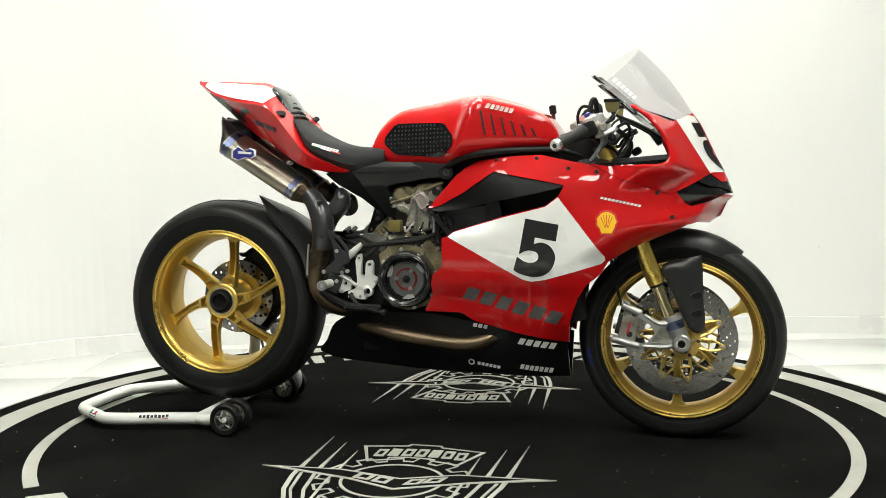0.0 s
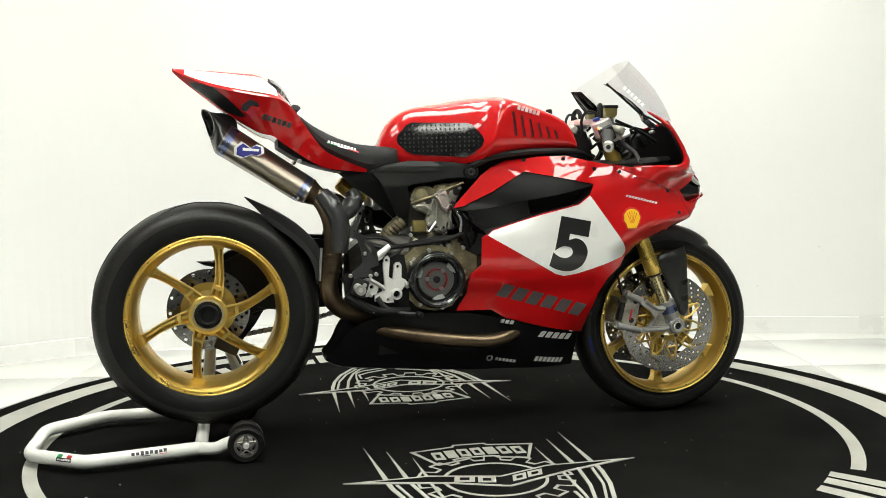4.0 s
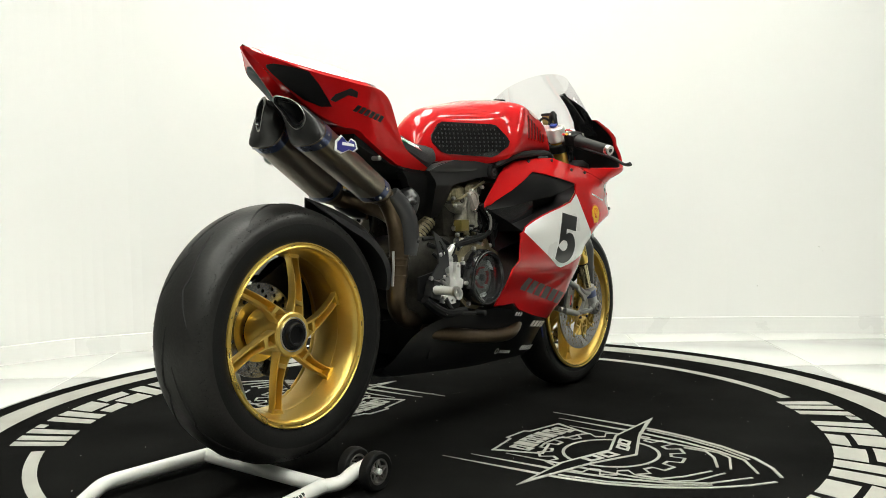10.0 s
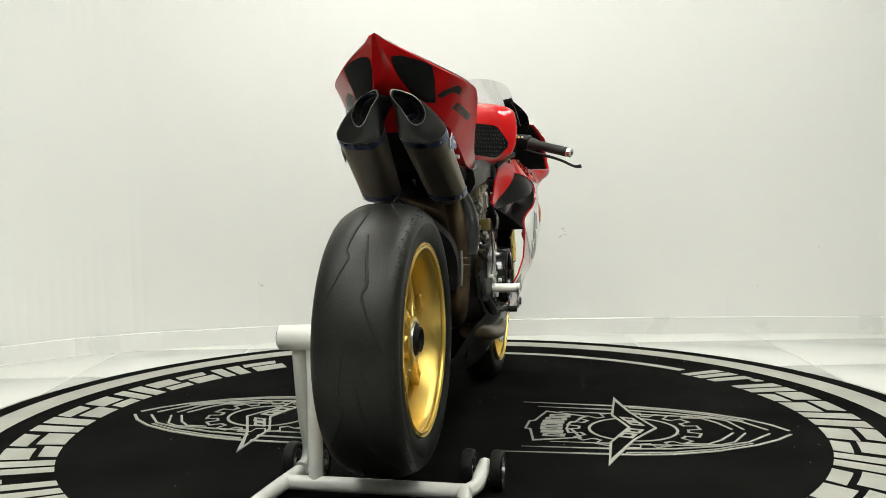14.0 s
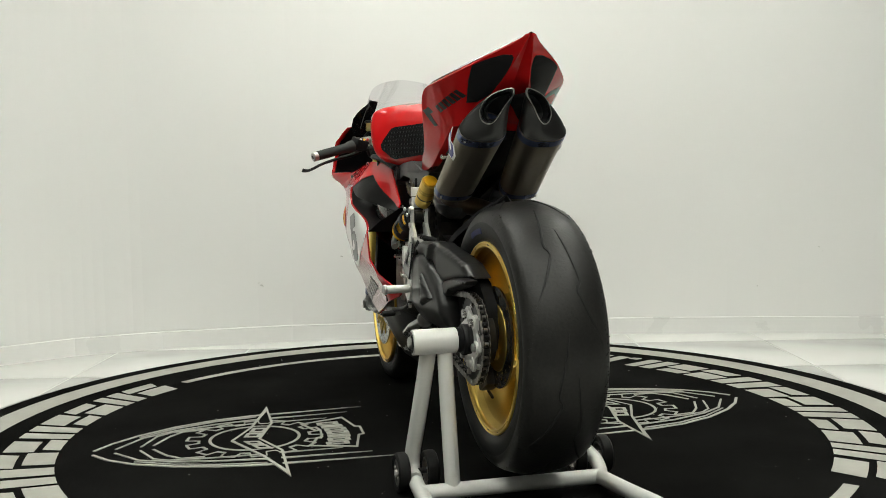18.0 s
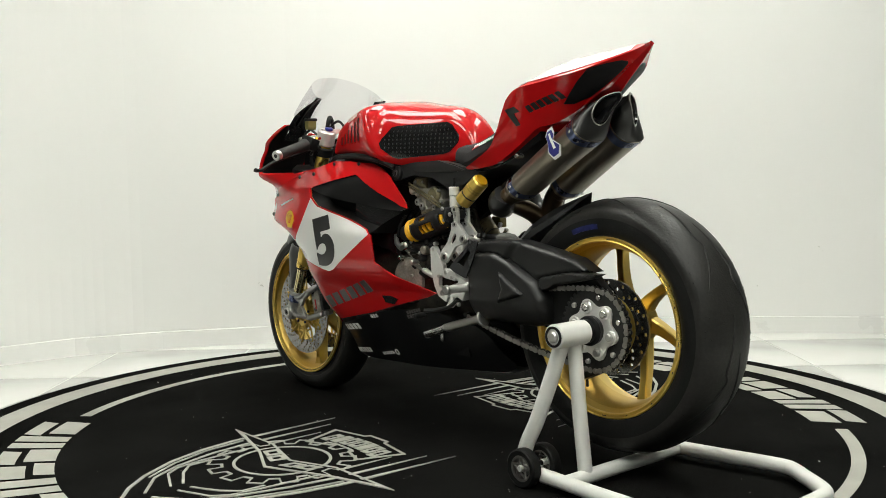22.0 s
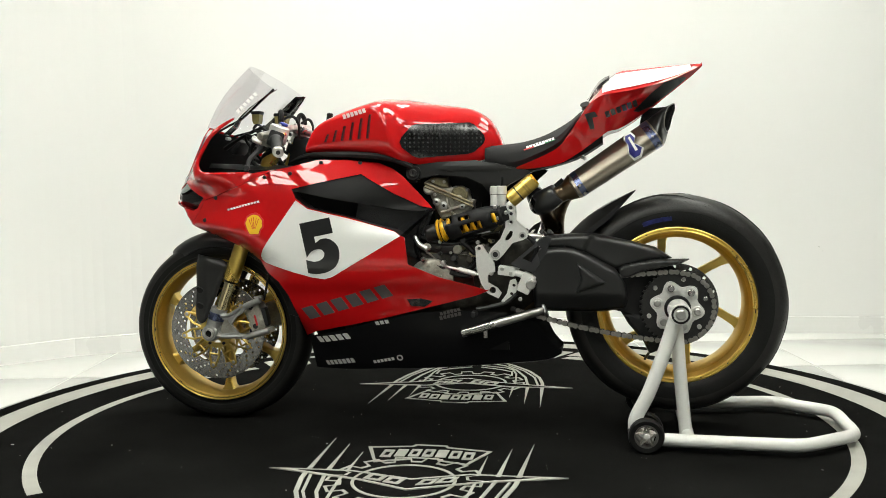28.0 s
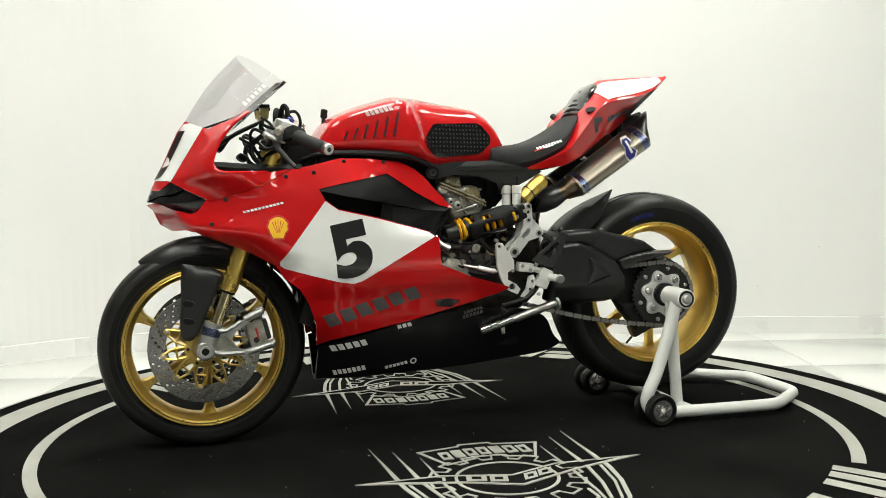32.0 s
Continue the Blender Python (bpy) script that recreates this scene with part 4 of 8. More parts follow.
            part("carrier_bolt", rod((FA[0] + 0.047 * math.cos(a), s * 0.075, FA[2] + 0.047 * math.sin(a)), (FA[0] + 0.047 * math.cos(a), s * 0.082, FA[2] + 0.047 * math.sin(a)), 0.005, 8), DARKMET, f_)
    rows = [(r, h, -0.021 - yy, 0.021 + yy, d, d) for r, h, yy, d in (
        (0.030, 0.020, 0.006, 0.0004), (0.050, 0.0145, 0.004, 0.0004), (0.052, 0.0142, 0.004, 0.010), (0.110, 0.0105, 0.0, 0.010), (0.165, 0.0105, -0.002, 0.010), (0.180, 0.0125, -0.002, 0.009),
        (0.182, 0.0130, -0.002, 0.0004), (0.196, 0.0175, -0.002, 0.0004), (0.2065, 0.0290, 0.0, 0.0004))]
    for k in range(6):
        part("spoke", spoke_geo(FA, 27.5 + 60 * k, 6.0, rows), GOLD, f_, angle=28)
    part("hub", lathe([(0.0, -0.062), (0.030, -0.062), (0.036, -0.045), (0.036, 0.045), (0.030, 0.062), (0.0, 0.062)], FA, 32, closed=False), GOLD, f_)
    for s in (-1, 1):
        part("rim_lip", lathe([(0.2150, s * 0.0600), (0.2165, s * 0.0650), (0.2190, s * 0.0660), (0.2210, s * 0.0645), (0.2250, s * 0.0647), (0.2268, s * 0.0668), (0.2290, s * 0.0660), (0.2300, s * 0.063), (0.2290, s * 0.057), (0.2160, s * 0.055)], FA, 96), GOLDBR, f_, "bright machined gold rim lip", 25)
    part("inner_barrel", lathe([(0.2195, 0.058), (0.2125, 0.0445), (0.2048, 0.0295), (0.2032, 0.0), (0.2048, -0.0295), (0.2125, -0.0445), (0.2195, -0.058), (0.2215, -0.058), (0.2145, -0.043), (0.2066, -0.028), (0.2055, 0.0), (0.2066, 0.028), (0.2145, 0.043), (0.2215, 0.058)], FA, 72), GOLDDK, f_, "gold wheel barrel darkened for shade", 40)
    for s in (-1, 1):
        part("rim_groove", lathe([(0.2208, s * 0.0640), (0.2216, s * 0.0650), (0.2226, s * 0.0650), (0.2234, s * 0.0640)], FA, 72), DARKMET, f_, "dark line turned into the rim")
        for k in range(14):
            a = radians(360 / 14 * k + (5 if k % 3 else 0))
            part("balance_mark", box((0.0020, 0.001, 0.005 if k % 4 else 0.012), Matrix.Translation((FA[0] + 0.2180 * math.cos(a), s * 0.0660, FA[2] + 0.2180 * math.sin(a))) @ Matrix.Rotation(-a, 4, "Y"), 0.0), DARKMET, f_, "dark engraved mark", smooth=False)
    part("blue_mark", lathe([(0.262, -0.0612), (0.272, -0.0606), (0.272, -0.059), (0.262, -0.0596)], FA, 8, start=187, turn=11), TYREBLUE, f_, "blue compound mark")


FIVE = [(-0.041, 0.077), (0.053, 0.077), (0.054, 0.030), (-0.005, 0.030), (-0.005, 0.011)]
FIVE += [tuple(p) for p in spline(((-0.005, 0.011), (0.016, 0.020), (0.042, 0.013), (0.060, -0.013), (0.056, -0.047), (0.036, -0.071), (0.004, -0.081), (-0.028, -0.079), (-0.049, -0.072)), 4)][1:]
FIVE += [tuple(p) for p in spline(((-0.045, -0.032), (-0.022, -0.042), (0.000, -0.041), (0.014, -0.028), (0.009, -0.012), (-0.009, -0.008), (-0.026, -0.013), (-0.041, -0.026)), 4)]


def five(parent, side):
    """The racing number, read from its own side of the machine."""
    c, tilt = (0.329, 0.572), radians(-11)
    out = []
    for u, v in FIVE:
        u2, v2 = u * math.cos(tilt) - v * math.sin(tilt), u * math.sin(tilt) + v * math.cos(tilt)
        if side > 0:                # left side: reads the other way along x, tilted the other way
            u2, v2 = u * math.cos(-tilt) - v * math.sin(-tilt), u * math.sin(-tilt) + v * math.cos(-tilt)
            out.append((c[0] - u2 + 0.0, c[1] + v2 + 0.004))
        else:
            out.append((c[0] + u2, c[1] + v2))
    if side > 0:
        out = out[::-1]
    return part("number", panel(out, skin, 0.001, side, 0.014, lift=0.0026), DECAL_K, parent, "black racing number 5")


def bars_along(parent, p0, p1, height, count, side, yf, material, label, lean=0.0, lift=0.0016, fill_=0.74):
    """Plain bars in a row on a curved panel, where a name stands."""
    a, c = Vector(p0), Vector(p1)
    t = (c - a).normalized()
    n = Vector((-t.y, t.x))
    if n.y < 0:
        n = -n
    L = (c - a).length / count
    for k in range(count):
        q = a + t * (L * k)
        e = q + t * (L * fill_)
        o = [tuple(q), tuple(e), tuple(e + n * height + t * lean), tuple(q + n * height + t * lean)]
        if (Vector(o[1]) - Vector(o[0])).cross(Vector(o[2]) - Vector(o[0])) < 0:
            o = o[::-1]
        part("letter_bar", panel(o, yf, 0.0008, side, 0.02, lift=lift), material, parent, label, smooth=False)


SIDE_R = ((0.000, 0.682), (0.036, 0.722), (0.086, 0.776), (0.116, 0.800), (0.160, 0.820), (0.251, 0.830), (0.341, 0.832), (0.431, 0.811), (0.474, 0.804), (0.564, 0.760), (0.647, 0.731), (0.700, 0.716),
          (0.757, 0.639), (0.699, 0.612), (0.599, 0.572), (0.527, 0.531), (0.508, 0.498), (0.466, 0.465), (0.441, 0.424), (0.418, 0.357), (0.411, 0.290))
LOW_R = ((0.275, 0.318), (0.144, 0.356), (0.104, 0.382), (-0.003, 0.384), (0.026, 0.437), (0.026, 0.470), (0.032, 0.495), (0.062, 0.519), (0.063, 0.601))
LOW_L = ((0.371, 0.308), (0.154, 0.353), (0.054, 0.379), (-0.132, 0.425), (-0.169, 0.440), (-0.110, 0.460), (-0.030, 0.483), (0.060, 0.522), (0.068, 0.601))
SCOOP_LOW = ((0.081, 0.607), (0.099, 0.620), (0.246, 0.663), (0.359, 0.690), (0.395, 0.717), (0.410, 0.746))
SCOOP_UP = ((0.360, 0.757), (0.206, 0.787), (0.116, 0.730), (0.035, 0.689))
WHITE_F = ((0.080, 0.605), (0.097, 0.6175), (0.246, 0.660), (0.359, 0.687), (0.394, 0.713), (0.519, 0.546), (0.519, 0.535), (0.508, 0.526), (0.356, 0.483), (0.316, 0.477), (0.291, 0.484))


def nose_patch(parent, name, outline_yz, material, lift, label="", step=0.012):
    """A patch on the nose, drawn from the front in y and z."""
    V, F = fill(outline_yz, step)
    v = []
    for p in V:
        y, z = max(0.0, abs(p[0]) - 0.0034), p[1]
        lo, hi = 0.0, 0.5
        for _ in range(30):
            mid = (lo + hi) / 2
            if skin(nose_x(z) - mid, z) < y:
                lo = mid
            else:
                hi = mid
        v.append((nose_x(z) - hi + lift, p[0], z + lift * 0.3))
    g = Geo().add(v, F)
    return part(name, g, material, parent, label)


def rounded(outline, base, r, drop):
    """A surface over an outline that rolls down by drop within r of its edge."""
    P = [Vector(p) for p in outline]

    def f(x, z):
        q = Vector((x, z))
        dm = 9.0
        for i in range(len(P)):
            a, c = P[i], P[(i + 1) % len(P)]
            e = c - a
            t = min(1.0, max(0.0, (q - a).dot(e) / e.length_squared))
            dm = min(dm, (a + e * t - q).length)
        k = max(0.0, 1 - dm / r)
        return base(x, z) - drop * (1 - math.sqrt(max(0.0, 1 - k * k)))
    return f


def build_bodywork(b):
    for side, low in ((-1, LOW_R), (1, LOW_L)):
        out = list(SIDE_R) + list(low) + list(SCOOP_LOW) + list(SCOOP_UP)
        fa = part("side_fairing", panel(out, skin, 0.005, side, 0.016), RED, b, "glossy red side fairing with a white number field", 40)
        part("number_field", panel(WHITE_F, skin, 0.001, side, 0.016, lift=0.0013), WHITE, fa, "white number field")
        five(fa, side)
        crease = [(0.405, 0.741), (0.33, 0.724), (0.20, 0.700), (0.10, 0.680), (0.030, 0.674)]
        part("scoop_ledge", panel([(0.410, 0.746)] + list(SCOOP_UP) + [(0.0, 0.682)] + crease[::-1], lambda x, z: skin(x, z) - 0.005, 0.006, side, 0.014), LEDGE, fa, "satin black sloping top of the air scoop", 40)
        part("air_scoop", panel([(0.0, 0.682), (0.06, 0.60)] + [(x, z - 0.010) for x, z in SCOOP_LOW] + [(0.42, 0.746)] + crease, lambda x, z: min(skin(x, z) - 0.012, 0.168 - 0.16 * max(0.0, 0.37 - x)) - 0.020 * smoothstep(0.16, 0.0, x), 0.006, side, 0.016), LEDGE, fa, "deep black air scoop")
        v, f = [], []
        edge = [(0.0, 0.682), (0.045, 0.640)] + list(SCOOP_LOW)
        for x, z in edge:
            v += [(x, side * (skin(x, z) - 0.006), z), (x, side * 0.10, z - 0.004)]
        f = [(2 * k, 2 * k + 1, 2 * k + 3, 2 * k + 2) for k in range(len(edge) - 1)]
        part("scoop_wall", Geo().add(v, f), MATTE, fa, "black inner wall of the scoop")
        # maker's name and other prints as plain bars
        bars_along(fa, (0.113, 0.426), (0.392, 0.345), 0.040, 6, side, skin, DECAL_G, "dark grey letter-sized bar", 0.012)
        bars_along(fa, (0.508, 0.708), (0.618, 0.683), 0.006, 11, side, skin, DECAL_W, "small white printed bar", 0.002)
        # shell-shaped yellow badge
        sc = (0.526, 0.642)
        fan = [(sc[0] + 0.031 * math.cos(radians(a)) * (1.0 + 0.05 * math.cos(radians(a * 9))), sc[1] + 0.004 + 0.031 * math.sin(radians(a))) for a in range(-40, 221, 10)] + [(sc[0] - 0.016, sc[1] - 0.034), (sc[0] + 0.016, sc[1] - 0.034)]
        fin = [(sc[0] + (x - sc[0]) * 0.84, sc[1] + (z - sc[1]) * 0.84) for x, z in fan]
        part("badge_edge", panel(fan, skin, 0.0008, side, 0.012, lift=0.0013), DECAL_R, fa, "red outline of the badge")
        part("badge", panel(fin, skin, 0.0008, side, 0.012, lift=0.0022), YELLOW, fa, "yellow scallop-shaped badge")
        for k in range(5):
            a = radians(50 + 20 * k)
            q0, q1 = (sc[0] + 0.006 * math.cos(a), sc[1] - 0.018 + 0.006 * math.sin(a)), (sc[0] + 0.024 * math.cos(a), sc[1] - 0.004 + 0.026 * math.sin(a))
            part("badge_rib", panel(ribbon([q0, q1], 0.0012, 0.0018), skin, 0.0006, side, 0.02, lift=0.0030), DECAL_R, fa, smooth=False)
        for x, z in ((0.213, 0.821), (0.330, 0.823), (0.498, 0.782), (0.660, 0.722), (0.700, 0.655), (0.420, 0.792)):
            y = side * (skin(x, z) - 0.002)
            part("fastener", rod((x, y, z), (x, y + side * 0.006, z), 0.0062, 12, bevel=0.0015), DARKMET, fa)
        # front cowl half
        cowl = [(0.477, 0.805), (0.545, 0.794), (0.660, 0.793), (0.690, 0.803), (0.697, 0.827), (0.676, 0.877), (0.637, 0.927), (0.590, 0.962), (0.60, 0.965), (0.645, 0.940), (0.70, 0.918), (0.758, 0.947), (0.781, 0.916),
                (0.804, 0.868), (0.826, 0.820), (0.845, 0.782), (0.860, 0.750), (0.838, 0.748), (0.805, 0.772), (0.770, 0.752), (0.700, 0.7175), (0.647, 0.7325), (0.564, 0.7615)]
        part("front_cowl", panel(cowl, skin, 0.008, side, 0.013), RED, b, "red nose cowl with a white centre", 45)
        lip = [(0.592, 0.959), (0.615, 0.944), (0.637, 0.927), (0.658, 0.903), (0.676, 0.877), (0.689, 0.850), (0.696, 0.828), (0.694, 0.812), (0.684, 0.800), (0.660, 0.7945), (0.600, 0.795), (0.545, 0.796)]
        part("cowl_lip", tube([(x, side * (skin(x, z) - 0.006), z) for x, z in lip], [0.003, 0.005, 0.006, 0.006, 0.006, 0.006, 0.006, 0.006, 0.006, 0.005, 0.004, 0.003], 10, 4), RED, b, "rolled red edge of the cowl opening")
        chin = [(0.702, 0.715), (0.720, 0.703), (0.732, 0.692), (0.753, 0.683), (0.80, 0.694), (0.845, 0.713), (0.874, 0.707), (0.857, 0.692), (0.838, 0.651), (0.806, 0.632), (0.760, 0.639)]
        part("chin_backing", panel([(0.690, 0.712), (0.712, 0.722), (0.775, 0.640), (0.747, 0.632)], skin, 0.004, side, 0.012, lift=-0.004), RED, b, "red lip behind the chin joint")
        part("chin_cowl", panel(chin, skin, 0.008, side, 0.012), RED, b, "red chin below the headlight cover", 45)
        hl = [(0.700, 0.7165), (0.770, 0.7515), (0.805, 0.7715), (0.838, 0.7475), (0.860, 0.750), (0.872, 0.715), (0.845, 0.7135), (0.80, 0.6945), (0.753, 0.6835), (0.732, 0.6925)]
        lens = [(0.770, 0.7515), (0.805, 0.7715), (0.838, 0.7475), (0.860, 0.750), (0.873, 0.716), (0.862, 0.722), (0.835, 0.733), (0.800, 0.738)]
        part("headlight_cover", panel(lens, lambda x, z: max(0.0, skin(x, z) - 0.004), 0.004, side, 0.010), GLOSSBLK, b, "gloss black headlight cover")
        part("headlight_recess", panel(hl, lambda x, z: max(0.0, skin(x, z) - 0.014 - 0.012 * smoothstep(0.73, 0.70, z)), 0.004, side, 0.012), PADRUB, b, "black recess below the headlight cover")
    for side in (-1, 1):
        line = [(0.712, 0.9235), (0.739, 0.880), (0.770, 0.830), (0.794, 0.790), (0.805, 0.7725)]
        front = [(nose_x(z) - 0.0006, z) for z in (0.776, 0.79, 0.815, 0.84, 0.865, 0.89, 0.915, 0.938)]
        part("nose_stripe", panel(line + [(0.812, 0.775)] + front + [(0.745, 0.940)], skin, 0.001, side, 0.009, lift=0.0034), WHITE, b, "white centre panel of the nose", 45)
    nose_patch(b, "nose_number", [(-u * 0.78, 0.850 + v * 0.88) for u, v in FIVE][::-1], DECAL_K, 0.0014, "black racing number 5")
    # windscreen
    g = Geo()
    tip, base = Vector((0.606, 0, 1.137)), Vector((0.758, 0, 0.947))
    rear, low = Vector((0.487, 0, 1.050)), Vector((0.712, 0, 0.921))
    nu, nv = 16, 24
    v, f = [], []
    for i in range(nu + 1):
        s = i / nu
        front = tip.lerp(base, s)
        front = front + Vector((0.007, 0, 0.008)) * math.sin(math.pi * s)
        # the side edge flares out to the cowl's shoulder, then runs in to the nose
        mid_ = Vector((0.585, 0, 0.961))
        back = rear.lerp(mid_, s * 2) if s < 0.5 else mid_.lerp(low, s * 2 - 1)
        wid = float(np.interp(s, (0, 0.25, 0.5, 0.75, 1.0), (0.142, 0.152, 0.160, 0.126, 0.078)))
        for j in range(-nv, nv + 1):
            q = j / nv
            p = front.lerp(back, abs(q) ** 1.9)
            v.append((p.x, wid * math.sin(q * math.pi / 2) , p.z))
    m = 2 * nv + 1
    for i in range(nu):
        for j in range(m - 1):
            f.append((i * m + j, i * m + j + 1, (i + 1) * m + j + 1, (i + 1) * m + j))
    sc = part("windscreen", g.add(v, f), SMOKE, b, "smoked transparent racing windscreen")
    sc.visible_shadow = False
    for s in (-1, 1):
        edge = [v[i * m + (0 if s < 0 else m - 1)] for i in range(0, nu + 1, 2)]
        part("screen_edge", tube(edge, 0.0060, 8, 1, flat=0.6), GLOSSBLK, sc, "black trim along the screen edge")
        # black inner panel between the screen's side edge and the cowl
        rim = [((0.478, 0.138, 1.050), 0.112), ((0.496, 0.158, 1.035), 0.114), ((0.513, 0.174, 1.021), 0.116), ((0.531, 0.188, 1.005), 0.116), ((0.549, 0.197, 0.989), 0.114), ((0.580, 0.198, 0.962), 0.110), ((0.604, 0.186, 0.940), 0.106), ((0.634, 0.188, 0.916), 0.104)]
        vv = []
        for k, ((x, y, z), w) in enumerate(rim):
            fwd = 0.028 if k < 6 else 0.016
            vv += [(x, s * y, z), (x + fwd - 0.001, s * w, z - 0.001), (x + fwd + 0.002, s * w, z - 0.003), (x + 0.002, s * y, z - 0.003)]
        ff = [(4 * k + j, 4 * k + (j + 1) % 4, 4 * k + 4 + (j + 1) % 4, 4 * k + 4 + j) for k in range(len(rim) - 1) for j in range(4)]
        part("screen_wing", Geo().add(vv, ff + [(3, 2, 1, 0), tuple(4 * len(rim) - 4 + j for j in range(4))]), GLOSSBLK, sc, "black inner wing under the screen", 30)
        for k in range(6):
            i0, j0 = 2.6 + 0.9 * k, nv + s * int(nv * 0.95)
            lo = Vector(v[int(i0) * m + j0]).lerp(Vector(v[(int(i0) + 1) * m + j0]), i0 - int(i0))
            hi = lo + (Vector(v[int(i0) * m + nv + s * int(nv * 0.86)]) - Vector(v[int(i0) * m + j0])) * 0.60
            along = (Vector(v[(int(i0) + 1) * m + j0]) - Vector(v[int(i0) * m + j0])) * 0.60
            off = Vector((0.0, s * 0.0016, 0.0008))
            q = [lo + off, lo + along + off, hi + along + off, hi + off]
            part("letter_bar", Geo().add([tuple(p) for p in q] + [tuple(p - off * 0.4) for p in q], [(0, 1, 2, 3), (7, 6, 5, 4), (0, 4, 5, 1), (1, 5, 6, 2), (2, 6, 7, 3), (3, 7, 4, 0)]), DECAL_W, sc, "white printed bar on the screen", smooth=False)
    # belly pan
    secs = []
    for x, zb, zt in ((-0.375, 0.232, 0.246), (-0.345, 0.212, 0.275), (-0.30, 0.203, 0.338), (-0.20, 0.195, 0.372), (0.0, 0.181, 0.376), (0.15, 0.175, 0.350), (0.30, 0.170, 0.310), (0.405, 0.168, 0.287)):
        row = [(x, 0.0, zb), (x, 0.5 * skin(x, zb), zb + 0.001), (x, 0.92 * skin(x, zb + 0.006), zb + 0.008)]
        for k in range(1, 7):
            z = zb + (zt - zb) * k / 6
            row.append((x, max(0.03, skin(x, z) - 0.006), z))
        secs.append(row)
    be = part("belly_pan", loft(secs, 4), BELLY, b, "gloss black belly pan with white prints", 40)

    def belly_skin(x, z):
        return skin(x, z) - 0.006
    for side in (-1, 1):
        bars_along(be, (0.262, 0.285), (0.372, 0.268), 0.020, 5, side, belly_skin, DECAL_W, "white letter-sized bar", 0.008, 0.003)
        bars_along(be, (0.262, 0.203), (0.360, 0.190), 0.016, 7, side, belly_skin, DECAL_W, "white letter-sized bar", 0.004, 0.003)
        bars_along(be, (0.135, 0.214), (0.205, 0.200), 0.010, 6, side, belly_skin, DECAL_W, "white letter-sized bar", 0.001, 0.003)
        bars_along(be, (0.135, 0.338), (0.180, 0.330), 0.012, 3, side, belly_skin, DECAL_W, "white letter-sized bar", 0.002, 0.003)
        part("round_mark", panel(arc_pts(0.010, 0, 342, 19, 0.118, 0.222), belly_skin, 0.0008, side, 0.02, (arc_pts(0.006, 0, 330, 11, 0.118, 0.222)[::-1],), lift=0.003), DECAL_W, be, "white ring mark")
    bars_along(be, (-0.022, 0.350), (-0.088, 0.365), 0.011, 6, 1, belly_skin, DECAL_G, "grey letter-sized bar", 0.0, 0.003)
    bars_along(be, (-0.024, 0.364), (-0.086, 0.379), 0.010, 6, 1, belly_skin, DECAL_G, "grey letter-sized bar", 0.0, 0.003)
    part("belly_vent", panel([(0.072, 0.415), (0.062, 0.395), (0.02, 0.392), (-0.005, 0.410), (0.03, 0.418)], skin, 0.004, 1, 0.012, lift=0.003), GLOSSBLK, be, "black oval vent")
    # tank
    ts = [0.0, 0.03, 0.06, 0.10, 0.15, 0.20, 0.26, 0.32, 0.38, 0.44, 0.50, 0.56, 0.62, 0.67, 0.72, 0.76, 0.79, 0.82, 0.845, 0.87, 0.89, 0.91, 0.93, 0.95, 0.97, 0.985, 0.996]
    xs = [-0.200, -0.197, -0.193, -0.187, -0.180, -0.172, -0.163] + [-0.153 + 0.0092 * k for k in range(59)] + [0.386, 0.390, 0.392]
    g = Geo()
    for side in (-1, 1):
        v, f = [], []
        for x in xs:
            zb, zt = TANK_B(x), TANK_T(x)
            v.append((x, 0.0, zb + 0.004))
            v += [(x, side * tank_skin(x, zb + (zt - zb) * t), zb + (zt - zb) * t) for t in ts]
            v.append((x, 0.0, zt))
        n = len(ts) + 2
        for i in range(len(xs) - 1):
            f += [(i * n + q, i * n + q + 1, (i + 1) * n + q + 1, (i + 1) * n + q) for q in range(n - 1)]
        f += [tuple(range(n)), tuple((len(xs) - 1) * n + q for q in range(n))]
        g.add(v, f)
    tk = part("fuel_tank", g, RED, b, "glossy red fuel tank with black knee pads", 50)
    # Darker red copy: the louvres' shade is put into this colour.
    slot_shade = surface("shaded_red_slot", (0.16, 0.003, 0.004), 0.5, coat=0.2)
    pad = [(-0.150, 0.886), (-0.147, 0.899), (-0.120, 0.930), (-0.104, 0.938), (0.044, 0.932), (0.058, 0.928), (0.084, 0.894), (0.088, 0.879), (0.083, 0.864), (0.055, 0.838), (0.038, 0.832), (-0.100, 0.843), (-0.118, 0.849), (-0.146, 0.874)]
    for side in (-1, 1):
        part("knee_pad", panel(pad, tank_skin, 0.004, side, 0.014, lift=0.004), PADRUB, tk, "black studded rubber knee pad", 30)
        g = Geo()
        for i in range(18):
            for j in range(8):
                x, z = -0.138 + 0.0125 * i, 0.840 + 0.0125 * j
                inner = [(-0.03 + (p[0] + 0.03) * 0.94, 0.884 + (p[1] - 0.884) * 0.90) for p in pad]
                if inside((x, z), inner):
                    y = tank_skin(x, z) + 0.004
                    yx = (tank_skin(x, z + 0.002) - tank_skin(x, z - 0.002)) / 0.004
                    h = 0.0028
                    vv = [(x - h, side * (y - yx * h), z - h), (x + h, side * (y - yx * h), z - h), (x + h, side * (y + yx * h), z + h), (x - h, side * (y + yx * h), z + h), (x, side * (y + 0.0022), z)]
                    g.add(vv, [(0, 1, 4), (1, 2, 4), (2, 3, 4), (3, 0, 4)])
        st = part("studs", g, GRIPR, tk, smooth=False)
        tagged(st, kind="stuff")
